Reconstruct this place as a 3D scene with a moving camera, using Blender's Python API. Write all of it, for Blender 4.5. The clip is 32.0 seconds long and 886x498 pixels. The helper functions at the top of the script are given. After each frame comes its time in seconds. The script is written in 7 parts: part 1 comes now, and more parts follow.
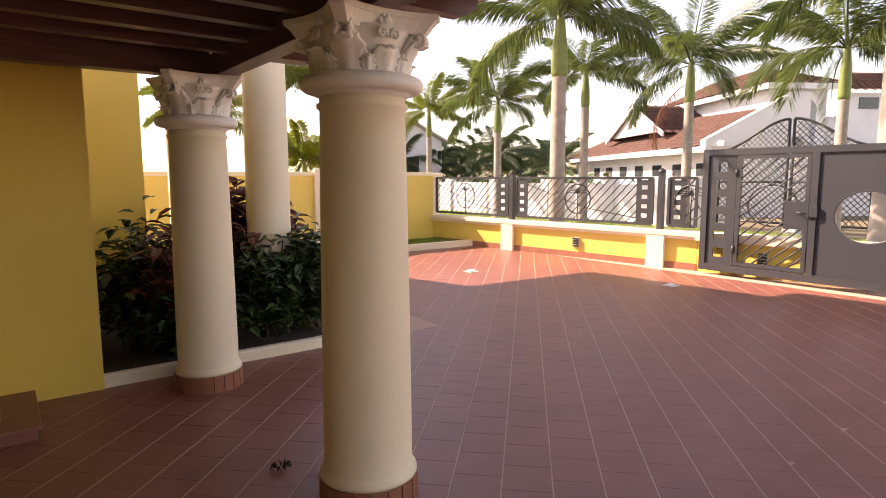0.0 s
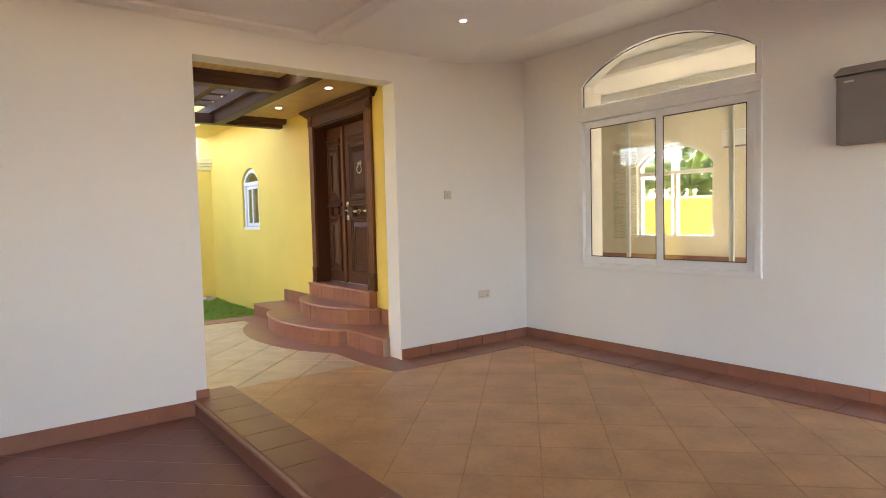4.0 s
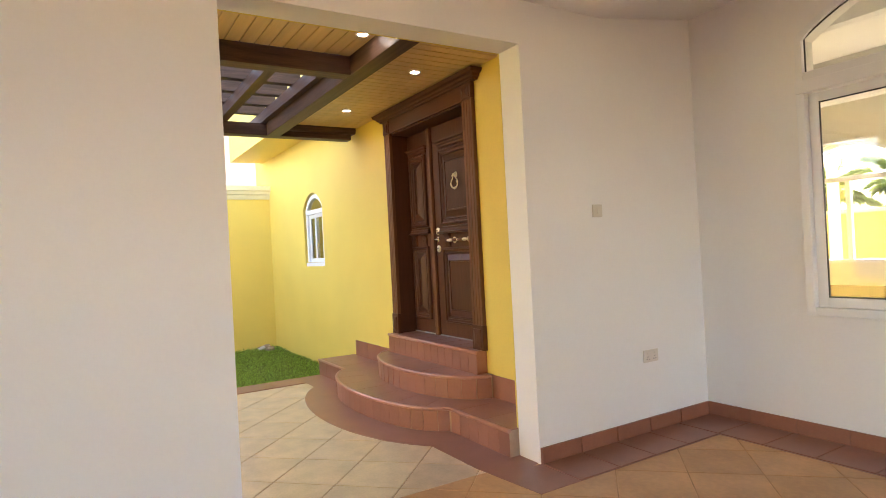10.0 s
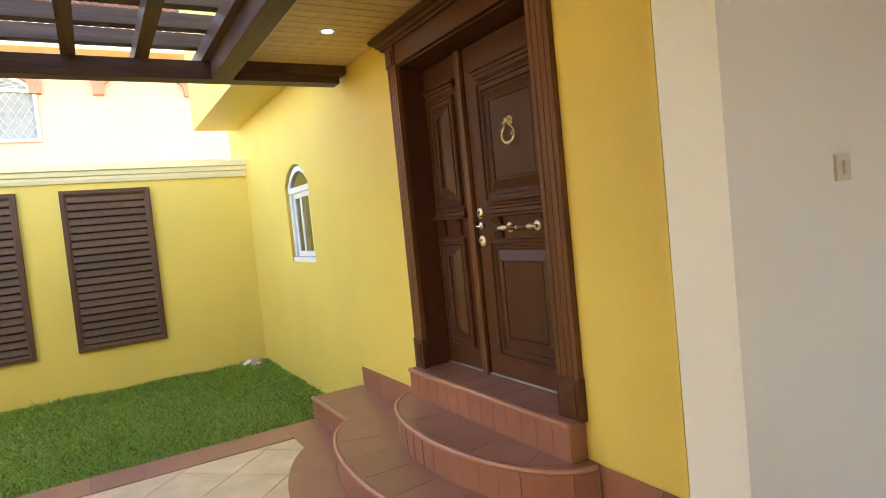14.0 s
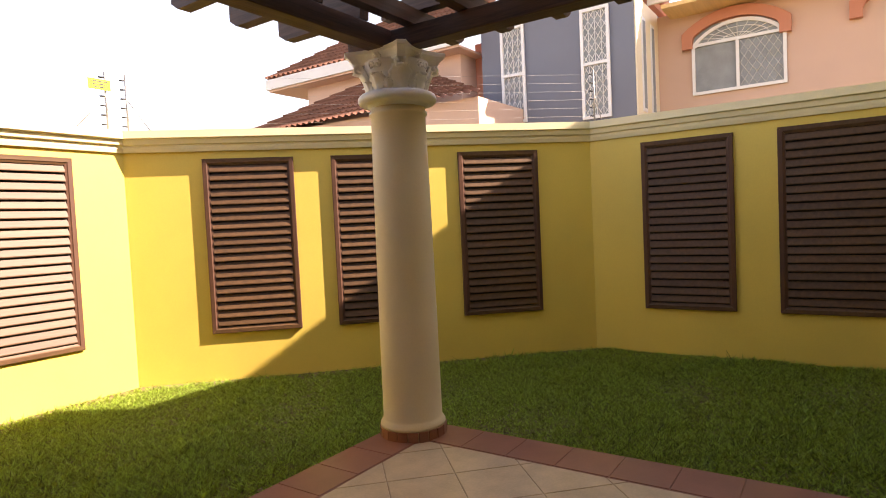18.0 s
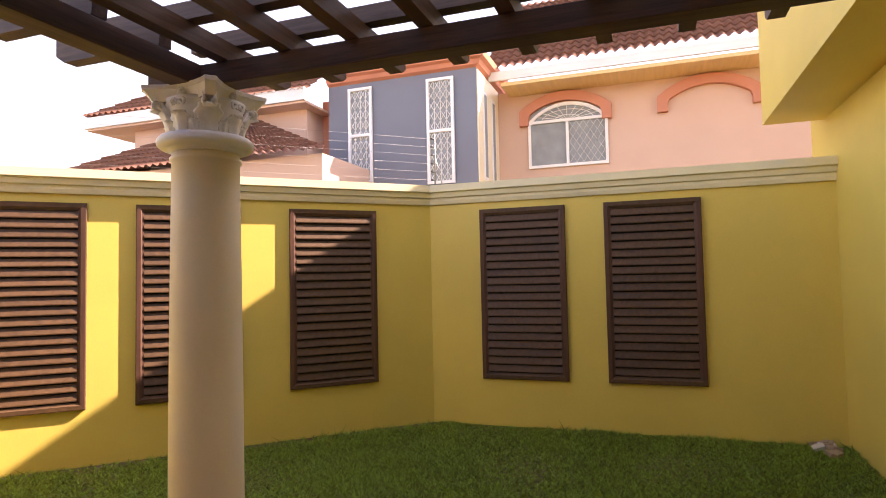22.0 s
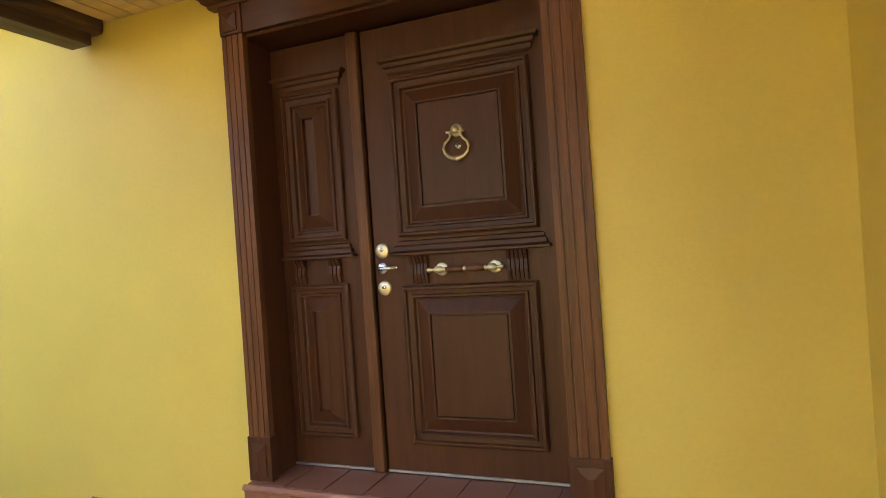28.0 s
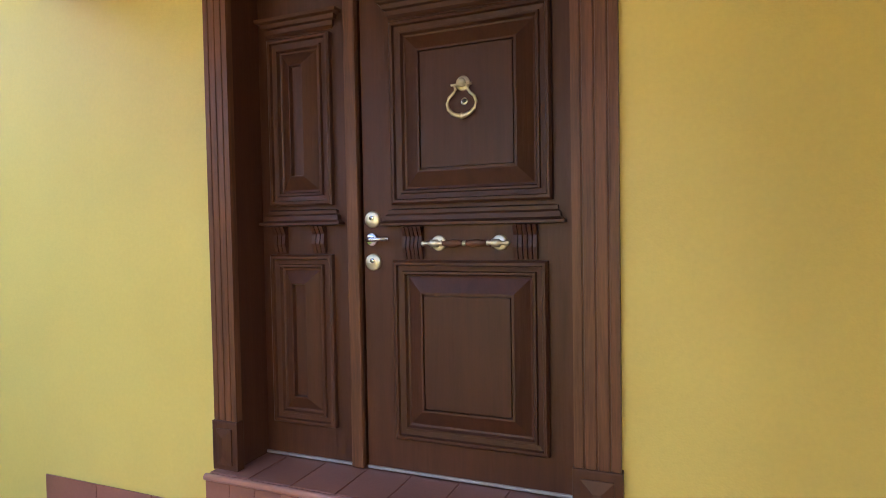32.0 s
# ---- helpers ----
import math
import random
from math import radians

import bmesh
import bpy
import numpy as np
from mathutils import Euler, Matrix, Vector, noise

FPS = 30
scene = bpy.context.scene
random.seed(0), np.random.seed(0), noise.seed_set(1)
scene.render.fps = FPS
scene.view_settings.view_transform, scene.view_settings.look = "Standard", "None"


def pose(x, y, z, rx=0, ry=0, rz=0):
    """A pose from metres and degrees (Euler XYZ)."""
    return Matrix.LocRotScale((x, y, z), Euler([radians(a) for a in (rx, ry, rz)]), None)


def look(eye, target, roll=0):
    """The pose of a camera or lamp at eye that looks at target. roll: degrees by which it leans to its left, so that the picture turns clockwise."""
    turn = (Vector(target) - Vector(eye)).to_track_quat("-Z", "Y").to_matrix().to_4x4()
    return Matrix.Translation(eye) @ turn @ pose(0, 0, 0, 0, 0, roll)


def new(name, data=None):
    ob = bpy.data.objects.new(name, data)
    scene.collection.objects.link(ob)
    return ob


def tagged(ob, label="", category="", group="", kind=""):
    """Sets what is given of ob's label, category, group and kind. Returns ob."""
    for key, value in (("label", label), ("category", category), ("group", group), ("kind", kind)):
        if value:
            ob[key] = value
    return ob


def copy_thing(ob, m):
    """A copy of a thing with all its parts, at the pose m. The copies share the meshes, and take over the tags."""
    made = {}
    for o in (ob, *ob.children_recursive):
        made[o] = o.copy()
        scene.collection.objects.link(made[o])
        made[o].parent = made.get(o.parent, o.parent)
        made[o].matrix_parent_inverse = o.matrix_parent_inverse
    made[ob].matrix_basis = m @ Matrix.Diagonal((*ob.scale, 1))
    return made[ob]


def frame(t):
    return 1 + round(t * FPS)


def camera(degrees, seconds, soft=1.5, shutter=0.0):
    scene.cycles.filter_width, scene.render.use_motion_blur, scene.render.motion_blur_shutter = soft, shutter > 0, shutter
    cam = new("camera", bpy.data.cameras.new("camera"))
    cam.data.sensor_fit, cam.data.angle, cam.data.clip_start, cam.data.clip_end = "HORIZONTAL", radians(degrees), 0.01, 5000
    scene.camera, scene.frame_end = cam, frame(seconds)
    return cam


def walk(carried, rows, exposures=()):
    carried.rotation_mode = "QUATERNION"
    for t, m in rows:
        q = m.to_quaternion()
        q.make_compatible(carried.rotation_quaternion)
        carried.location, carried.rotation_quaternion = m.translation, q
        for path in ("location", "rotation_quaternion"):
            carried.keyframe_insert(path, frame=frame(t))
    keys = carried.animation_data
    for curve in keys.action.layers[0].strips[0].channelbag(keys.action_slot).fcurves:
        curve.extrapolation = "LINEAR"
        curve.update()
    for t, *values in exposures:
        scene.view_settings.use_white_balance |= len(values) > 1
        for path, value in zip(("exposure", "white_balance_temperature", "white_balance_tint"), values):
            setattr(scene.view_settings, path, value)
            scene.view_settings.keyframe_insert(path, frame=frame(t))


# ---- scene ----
cam = camera(73.4, 32.0, soft=0.95)
EXPO = [(0.0, 2.06, 8700, 31), (1.0, 2.40, 8000, 27), (2.0, 3.39, 7300, 12), (3.0, 3.79, 7000, 13), (4.0, 4.06, 6720, 17), (6.5, 4.32, 5600, 8), (8.0, 4.32, 5550, 7), (9.0, 4.18, 6200, 13), (10.0, 4.14, 7190, 18), (11.0, 4.02, 7780, 15), (12.0, 4.06, 7600, 15), (13.0, 3.97, 7550, 13), (15.5, 3.92, 6580, 12), (16.3, 3.59, 6970, 13), (17.0, 2.64, 8500, 25), (18.0, 2.36, 8800, 28), (19.0, 2.56, 7950, 22), (20.0, 2.31, 8300, 17), (21.0, 1.91, 9200, 21), (22.0, 2.63, 8200, 33), (23.0, 3.72, 7400, 13), (24.0, 3.85, 6800, 21), (25.0, 3.92, 6800, 26), (28.0, 3.78, 6900, 12), (30.0, 3.79, 7700, 16), (31.0, 3.85, 6000, 22), (32.0, 3.87, 5500, 20)]
PATH = [
    (0, (0.525, 0.461, 1.526), (1.72, 2.047, 1.285), -0.1),
    (0.5, (0.488, 0.482, 1.559), (1.339, 2.273, 1.299), 0.0),
    (1, (0.383, 0.545, 1.53), (0.922, 2.453, 1.269), 0.2),
    (1.5, (0.295, 0.599, 1.496), (0.565, 2.563, 1.236), 0.3),
    (2, (0.172, 0.66, 1.517), (0.156, 2.641, 1.242), -0.3),
    (2.5, (0.087, 0.713, 1.56), (-0.298, 2.653, 1.265), -1.3),
    (3, (0.029, 0.747, 1.49), (-0.797, 2.554, 1.263), -2.4),
    (3.5, (-0.009, 0.699, 1.36), (-1.301, 2.22, 1.229), -2.3),
    (4, (-0.054, 0.673, 1.35), (-1.648, 1.877, 1.249), -1.4),
    (4.5, (-0.093, 0.627, 1.289), (-1.91, 1.459, 1.209), -1.7),
    (6.5, (-0.402, 0.597, 1.315), (-2.296, 1.239, 1.283), -1.3),
    (7, (-0.556, 0.704, 1.328), (-2.416, 1.437, 1.298), -1.4),
    (7.5, (-0.785, 0.758, 1.331), (-2.619, 1.558, 1.3), -1.3),
    (8, (-1.015, 0.827, 1.359), (-2.813, 1.703, 1.331), -1.7),
    (8.5, (-1.221, 0.972, 1.363), (-2.982, 1.92, 1.362), -2.2),
    (9, (-1.449, 1.12, 1.354), (-3.194, 2.097, 1.352), -2.3),
    (9.5, (-1.695, 1.215, 1.374), (-3.423, 2.222, 1.387), -2.4),
    (10, (-1.93, 1.346, 1.373), (-3.638, 2.387, 1.379), -3.0),
    (10.5, (-2.189, 1.495, 1.385), (-3.901, 2.53, 1.386), -3.6),
    (11, (-2.48, 1.577, 1.402), (-4.218, 2.567, 1.386), -4.2),
    (11.5, (-2.743, 1.672, 1.421), (-4.497, 2.631, 1.356), -5.7),
    (12, (-3.01, 1.762, 1.422), (-4.761, 2.726, 1.353), -5.8),
    (12.5, (-3.251, 1.853, 1.443), (-4.999, 2.822, 1.365), -5.7),
    (13, (-3.464, 1.954, 1.455), (-5.19, 2.961, 1.378), -5.7),
    (13.5, (-3.655, 2.086, 1.523), (-5.358, 3.129, 1.425), -5.7),
    (15.5, (-4.274, 2.54, 1.57), (-6.186, 3.125, 1.493), -4.7),
    (16, (-4.423, 2.573, 1.538), (-6.393, 2.911, 1.473), -4.0),
    (16.5, (-4.637, 2.644, 1.539), (-6.635, 2.676, 1.457), -3.8),
    (17, (-4.793, 2.605, 1.535), (-6.758, 2.233, 1.479), -3.5),
    (17.5, (-4.921, 2.594, 1.517), (-6.776, 1.85, 1.432), -2.9),
    (18, (-5.05, 2.52, 1.508), (-6.706, 1.403, 1.419), -2.7),
    (18.5, (-5.154, 2.42, 1.503), (-6.539, 0.981, 1.404), -2.2),
    (18.7, (-5.174, 2.399, 1.504), (-6.433, 0.847, 1.414), -2.3),
    (19, (-5.295, 2.359, 1.508), (-6.39, 0.688, 1.419), -2.2),
    (19.5, (-5.389, 2.357, 1.542), (-6.307, 0.582, 1.467), -2.5),
    (20, (-5.454, 2.361, 1.578), (-6.379, 0.588, 1.612), -1.8),
    (20.5, (-5.451, 2.322, 1.607), (-6.677, 0.748, 1.73), -2.0),
    (21, (-5.459, 2.321, 1.64), (-6.926, 0.97, 1.787), -1.4),
    (21.1, (-5.455, 2.325, 1.643), (-6.971, 1.027, 1.784), -1.2),
    (21.5, (-5.478, 2.389, 1.536), (-7.172, 1.339, 1.707), -0.8),
    (22, (-5.52, 2.447, 1.556), (-7.405, 1.785, 1.65), -1.2),
    (22.5, (-5.527, 2.409, 1.534), (-7.516, 2.196, 1.505), -0.6),
    (23, (-5.55, 2.417, 1.545), (-7.539, 2.599, 1.454), 1.1),
    (23.5, (-5.61, 2.428, 1.568), (-7.524, 3.006, 1.542), 2.2),
    (23.7, (-5.626, 2.437, 1.579), (-7.501, 3.134, 1.615), 2.6),
    (24, (-5.641, 2.382, 1.602), (-7.419, 3.285, 1.753), 2.3),
    (24.5, (-5.68, 2.289, 1.647), (-7.195, 3.565, 1.928), -0.3),
    (25, (-5.675, 2.216, 1.634), (-6.886, 3.786, 1.893), -2.6),
    (25.5, (-5.704, 2.116, 1.59), (-6.606, 3.894, 1.752), -3.1),
    (27.5, (-5.831, 1.67, 1.578), (-6.417, 3.574, 1.409), -3.1),
    (28, (-5.612, 1.882, 1.566), (-6.343, 3.744, 1.558), -3.9),
    (28.5, (-5.569, 1.99, 1.561), (-6.334, 3.829, 1.748), -4.1),
    (29, (-5.571, 1.979, 1.574), (-6.348, 3.788, 1.926), -4.0),
    (29.5, (-5.528, 2.019, 1.557), (-6.336, 3.801, 1.969), -3.0),
    (30, (-5.556, 2.073, 1.554), (-6.379, 3.857, 1.93), -2.1),
    (30.5, (-5.638, 2.123, 1.527), (-6.428, 3.937, 1.816), -2.0),
    (31, (-5.709, 2.124, 1.509), (-6.44, 3.978, 1.675), -2.1),
    (31.5, (-5.716, 2.153, 1.513), (-6.443, 4.016, 1.537), -1.6),
    (32, (-5.696, 2.199, 1.516), (-6.452, 4.049, 1.454), -1.0),
]
walk(cam, [(t, look(eye, target, roll)) for t, eye, target, roll in PATH], exposures=EXPO)

# ---- light ----
SUN_UP = radians(39)
SUN_DIR = Vector((-0.488, 0.873, 0.0)).normalized() * math.cos(SUN_UP) + Vector((0, 0, math.sin(SUN_UP)))
world = bpy.data.worlds.new("world")
scene.world = world
world.use_nodes = True
wn = world.node_tree
sky = wn.nodes.new("ShaderNodeTexSky")
sky.sky_type = "NISHITA"
sky.sun_disc = False
sky.sun_elevation = SUN_UP
sky.sun_rotation = math.atan2(SUN_DIR.x, SUN_DIR.y)
sky.dust_density = 0.5
haze = wn.nodes.new("ShaderNodeHueSaturation")
haze.inputs["Saturation"].default_value = 0.85
wn.links.new(sky.outputs["Color"], haze.inputs["Color"])
wn.links.new(haze.outputs["Color"], wn.nodes["Background"].inputs["Color"])
wn.nodes["Background"].inputs["Strength"].default_value = 0.10
sun_data = bpy.data.lights.new("sun", "SUN")
sun_data.energy, sun_data.angle, sun_data.color = 3.4, radians(0.5), (1.0, 0.975, 0.93)
sun = new("sun", sun_data)
sun.matrix_world = look(SUN_DIR * 60, (0, 0, 0))


# ---- materials ----
def mat(name, color, rough=0.6, metal=0.0, vary=0.12, scale=3.0, fine=60.0, bump=0.15, bump_scale=90.0, spec=0.5, hue=None, coat=0.0, object_random=0.0):
    """A painted or plain surface: base colour with broad and fine variation, and fine relief."""
    m = bpy.data.materials.new(name)
    m.use_nodes = True
    nt = m.node_tree
    b = nt.nodes["Principled BSDF"]
    b.inputs["Roughness"].default_value = rough
    b.inputs["Metallic"].default_value = metal
    b.inputs["Specular IOR Level"].default_value = spec
    b.inputs["Coat Weight"].default_value = coat
    geo = nt.nodes.new("ShaderNodeNewGeometry")
    n1 = nt.nodes.new("ShaderNodeTexNoise")
    n1.inputs["Scale"].default_value = scale
    n1.inputs["Detail"].default_value = 6
    n2 = nt.nodes.new("ShaderNodeTexNoise")
    n2.inputs["Scale"].default_value = fine
    n2.inputs["Detail"].default_value = 3
    nt.links.new(geo.outputs["Position"], n1.inputs["Vector"])
    nt.links.new(geo.outputs["Position"], n2.inputs["Vector"])
    mix = nt.nodes.new("ShaderNodeMath")
    mix.operation = "MULTIPLY_ADD"
    nt.links.new(n2.outputs["Fac"], mix.inputs[0])
    mix.inputs[1].default_value = 0.4
    nt.links.new(n1.outputs["Fac"], mix.inputs[2])
    ramp = nt.nodes.new("ShaderNodeMapRange")
    ramp.inputs["From Min"].default_value, ramp.inputs["From Max"].default_value = 0.45, 0.95
    nt.links.new(mix.outputs[0], ramp.inputs["Value"])
    cm = nt.nodes.new("ShaderNodeMix")
    cm.data_type = "RGBA"
    dark = [c * (1 - vary) for c in (hue or color)]
    light = [min(1, c * (1 + vary * 0.6)) for c in color]
    cm.inputs["A"].default_value = (*dark, 1)
    cm.inputs["B"].default_value = (*light, 1)
    nt.links.new(ramp.outputs["Result"], cm.inputs["Factor"])
    out = cm.outputs["Result"]
    if object_random:
        oi = nt.nodes.new("ShaderNodeObjectInfo")
        mr = nt.nodes.new("ShaderNodeMapRange")
        mr.inputs["To Min"].default_value, mr.inputs["To Max"].default_value = 1 - object_random, 1 + object_random
        nt.links.new(oi.outputs["Random"], mr.inputs["Value"])
        hs = nt.nodes.new("ShaderNodeHueSaturation")
        nt.links.new(mr.outputs["Result"], hs.inputs["Value"])
        nt.links.new(out, hs.inputs["Color"])
        out = hs.outputs["Color"]
    nt.links.new(out, b.inputs["Base Color"])
    if bump:
        bn = nt.nodes.new("ShaderNodeTexNoise")
        bn.inputs["Scale"].default_value = bump_scale
        bn.inputs["Detail"].default_value = 4
        nt.links.new(geo.outputs["Position"], bn.inputs["Vector"])
        bp = nt.nodes.new("ShaderNodeBump")
        bp.inputs["Strength"].default_value = bump
        bp.inputs["Distance"].default_value = 0.01
        nt.links.new(bn.outputs["Fac"], bp.inputs["Height"])
        nt.links.new(bp.outputs["Normal"], b.inputs["Normal"])
    return m


def wood(name, color, rough=0.45, axis="Z", grain=26.0, coat=0.0, vary=0.45, object_random=0.12, spec=0.3):
    """Wood with grain stretched along one axis."""
    m = mat(name, color, rough, vary=vary, bump=0.12, bump_scale=30, coat=coat, object_random=object_random, spec=spec)
    nt = m.node_tree
    geo = [n for n in nt.nodes if n.type == "NEW_GEOMETRY"][0]
    mp = nt.nodes.new("ShaderNodeMapping")
    s = {"X": (0.06, 1, 1), "Y": (1, 0.06, 1), "Z": (1, 1, 0.06)}[axis]
    mp.inputs["Scale"].default_value = s
    nt.links.new(geo.outputs["Position"], mp.inputs["Vector"])
    for n in nt.nodes:
        if n.type == "TEX_NOISE":
            nt.links.new(mp.outputs["Vector"], n.inputs["Vector"])
    noises = [n for n in nt.nodes if n.type == "TEX_NOISE"]
    noises[0].inputs["Scale"].default_value = grain
    noises[0].inputs["Distortion"].default_value = 0.6
    noises[1].inputs["Scale"].default_value = grain * 7
    noises[2].inputs["Scale"].default_value = grain * 3
    return m


YELLOW = mat("yellow_paint", (0.745, 0.570, 0.130), 0.46, vary=0.07, scale=1.2, bump=0.12, bump_scale=140, spec=0.45)
# House yellow deepened: the carport's warm shade is put into this colour.
YELLOW_WARM = mat("yellow_paint_warm_shade", (0.740, 0.525, 0.095), 0.46, vary=0.07, scale=1.2, bump=0.12, bump_scale=140, spec=0.45)
CREAM = mat("cream_paint", (0.80, 0.71, 0.53), 0.55, vary=0.06, scale=2, bump=0.10)
COPING = mat("coping_paint", (0.80, 0.725, 0.48), 0.6, vary=0.08, scale=2, bump=0.12)
WHITE = mat("white_wall_paint", (0.80, 0.785, 0.765), 0.5, vary=0.03, scale=1.0, bump=0.08, bump_scale=160)
CEIL = mat("white_ceiling_paint", (0.87, 0.85, 0.83), 0.45, vary=0.03, scale=1.0, bump=0.04)
PLASTER = mat("white_plaster", (0.86, 0.85, 0.83), 0.6, vary=0.06, scale=8, bump=0.2, bump_scale=55)
FRAME_W = mat("white_window_frame", (0.78, 0.78, 0.78), 0.3, vary=0.04, bump=0.02)
TERRA = mat("terracotta_tile", (0.305, 0.124, 0.076), 0.33, vary=0.14, scale=5, bump=0.05, object_random=0.08)
TERRA_D = mat("red_yard_tile", (0.250, 0.086, 0.061), 0.42, vary=0.16, scale=3, bump=0.08, object_random=0.04)
TAN = mat("tan_floor_tile", (0.62, 0.335, 0.140), 0.36, spec=0.35, vary=0.17, scale=3.2, fine=30, bump=0.06, object_random=0.06, hue=(0.56, 0.295, 0.12))
# The tan tile lightened: the porch's stronger daylight is put into the colour.
TAN_LIT = mat("tan_tile_porch_lit", (0.61, 0.45, 0.275), 0.30, vary=0.2, scale=6, bump=0.05, object_random=0.05)
GROUT = mat("grout", (0.42, 0.30, 0.19), 0.85, vary=0.15)
GROUT_T = mat("brown_grout", (0.54, 0.305, 0.142), 0.85, vary=0.35, scale=7)
GROUT_D = mat("pale_grout", (0.47, 0.31, 0.23), 0.85, vary=0.15)
LOUVRE = wood("louvre_paint", (0.104, 0.055, 0.027), 0.5, "X", vary=0.3)
LATTICE = wood("dark_lattice_stain", (0.042, 0.022, 0.016), 0.5, "Z", vary=0.4)
# Near-black colour stands for the deep shade between the slats.
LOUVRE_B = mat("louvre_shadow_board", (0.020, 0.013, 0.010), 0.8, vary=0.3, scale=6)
LOUVRE_F = wood("louvre_frame_paint", (0.105, 0.050, 0.033), 0.5, "Z", vary=0.3)
BEAM = wood("dark_beam_wood", (0.100, 0.057, 0.044), 0.48, "Y", vary=0.5)
BEAM_X = wood("dark_beam_wood_x", (0.100, 0.057, 0.044), 0.48, "X", vary=0.5)
DOORW = wood("door_wood", (0.079, 0.0280, 0.0131), 0.42, "Z", grain=30, spec=0.26, vary=0.20)
DOORW_X = wood("door_wood_x", (0.079, 0.0280, 0.0131), 0.42, "X", grain=30, spec=0.26, vary=0.20)
SOFFIT = wood("soffit_board", (0.74, 0.53, 0.255), 0.35, "X", grain=12, vary=0.12, object_random=0.05)
DOORW_L = wood("door_casing_wood", (0.153, 0.0605, 0.0265), 0.42, "Z", grain=34, spec=0.3, vary=0.45)
BRASS = mat("brass", (0.82, 0.73, 0.50), 0.44, 1.0, vary=0.15, bump=0.02)
ALU = mat("brushed_aluminium", (0.45, 0.43, 0.41), 0.45, 0.6, vary=0.15, scale=9, bump=0.02)
CHROME = mat("chrome", (0.72, 0.72, 0.72), 0.18, 1.0, vary=0.05, bump=0)
BLACK = mat("black_steel", (0.035, 0.037, 0.040), 0.45, vary=0.2, bump=0.1)
SOIL = mat("soil", (0.045, 0.030, 0.020), 0.95, vary=0.4, scale=12, bump=0.8, bump_scale=40)
GRASS_G = mat("lawn_soil", (0.19, 0.145, 0.075), 0.95, vary=0.5, scale=9, bump=0.8, bump_scale=60)
ROOF = mat("roof_tile", (0.16, 0.062, 0.038), 0.85, spec=0.15, vary=0.35, scale=3, bump=0.2)
PINK = mat("pink_render", (0.62, 0.425, 0.335), 0.7, vary=0.06, scale=1)
PINK_D = mat("salmon_trim", (0.55, 0.22, 0.14), 0.7, vary=0.06, scale=1)
GREY = mat("grey_render", (0.17, 0.19, 0.24), 0.7, vary=0.06, scale=1)
FARWHITE = mat("white_render", (0.75, 0.75, 0.74), 0.7, vary=0.08, scale=1)
PEBBLE = mat("white_pebbles", (0.86, 0.76, 0.58), 0.6, vary=0.2, scale=20, object_random=0.2)
GREYBOX = mat("grey_box_paint", (0.22, 0.195, 0.185), 0.45, vary=0.08)
PLATE = mat("beige_plate", (0.64, 0.585, 0.50), 0.4, vary=0.05, bump=0)


def glass(name, tint=(0.93, 0.95, 0.94)):
    m = bpy.data.materials.new(name)
    m.use_nodes = True
    b = m.node_tree.nodes["Principled BSDF"]
    b.inputs["Base Color"].default_value = (*tint, 1)
    b.inputs["Roughness"].default_value = 0.02
    b.inputs["Transmission Weight"].default_value = 1.0
    b.inputs["IOR"].default_value = 1.45
    return m


GLASS = glass("window_glass", (0.84, 0.86, 0.76))


def emit(name, color, strength):
    m = bpy.data.materials.new(name)
    m.use_nodes = True
    b = m.node_tree.nodes["Principled BSDF"]
    b.inputs["Base Color"].default_value = (0.8, 0.8, 0.8, 1)
    b.inputs["Emission Color"].default_value = (*color, 1)
    b.inputs["Emission Strength"].default_value = strength
    return m


LAMP = emit("lamp_glow", (1.0, 0.96, 0.88), 5)


# ---- mesh helpers ----
def bm_box(x0, x1, y0, y1, z0, z1, bm=None, bevel=0.0):
    bm = bm or bmesh.new()
    r = bmesh.ops.create_cube(bm, size=1)
    bmesh.ops.scale(bm, vec=(abs(x1 - x0), abs(y1 - y0), abs(z1 - z0)), verts=r["verts"])
    bmesh.ops.translate(bm, vec=((x0 + x1) / 2, (y0 + y1) / 2, (z0 + z1) / 2), verts=r["verts"])
    if bevel:
        edges = list({e for v in r["verts"] for e in v.link_edges})
        bmesh.ops.bevel(bm, geom=edges, offset=bevel, segments=2, affect="EDGES", profile=0.6)
    return bm


def bm_prism(points, z0, z1, bm=None, bevel=0.0):
    """An upright prism on a plan polygon, counter-clockwise."""
    bm = bm or bmesh.new()
    lo = [bm.verts.new((x, y, z0)) for x, y in points]
    hi = [bm.verts.new((x, y, z1)) for x, y in points]
    n = len(points)
    top = bm.faces.new(hi)
    bm.faces.new(lo[::-1])
    for i in range(n):
        bm.faces.new((lo[i], lo[(i + 1) % n], hi[(i + 1) % n], hi[i]))
    if bevel:
        bmesh.ops.bevel(bm, geom=list(top.edges), offset=bevel, segments=2, affect="EDGES", profile=0.6)
    bmesh.ops.recalc_face_normals(bm, faces=bm.faces[:])
    return bm


def bm_lathe(profile, segs=40, bm=None, center=(0, 0, 0)):
    """Turn (radius, height) pairs round the upright axis."""
    bm = bm or bmesh.new()
    rings = []
    for r, z in profile:
        rings.append([bm.verts.new((center[0] + r * math.cos(2 * math.pi * i / segs), center[1] + r * math.sin(2 * math.pi * i / segs), center[2] + z)) for i in range(segs)])
    for a, b in zip(rings, rings[1:]):
        for i in range(segs):
            f = bm.faces.new((a[i], a[(i + 1) % segs], b[(i + 1) % segs], b[i]))
            f.smooth = True
    bm.faces.new(rings[0][::-1])
    bm.faces.new(rings[-1])
    return bm


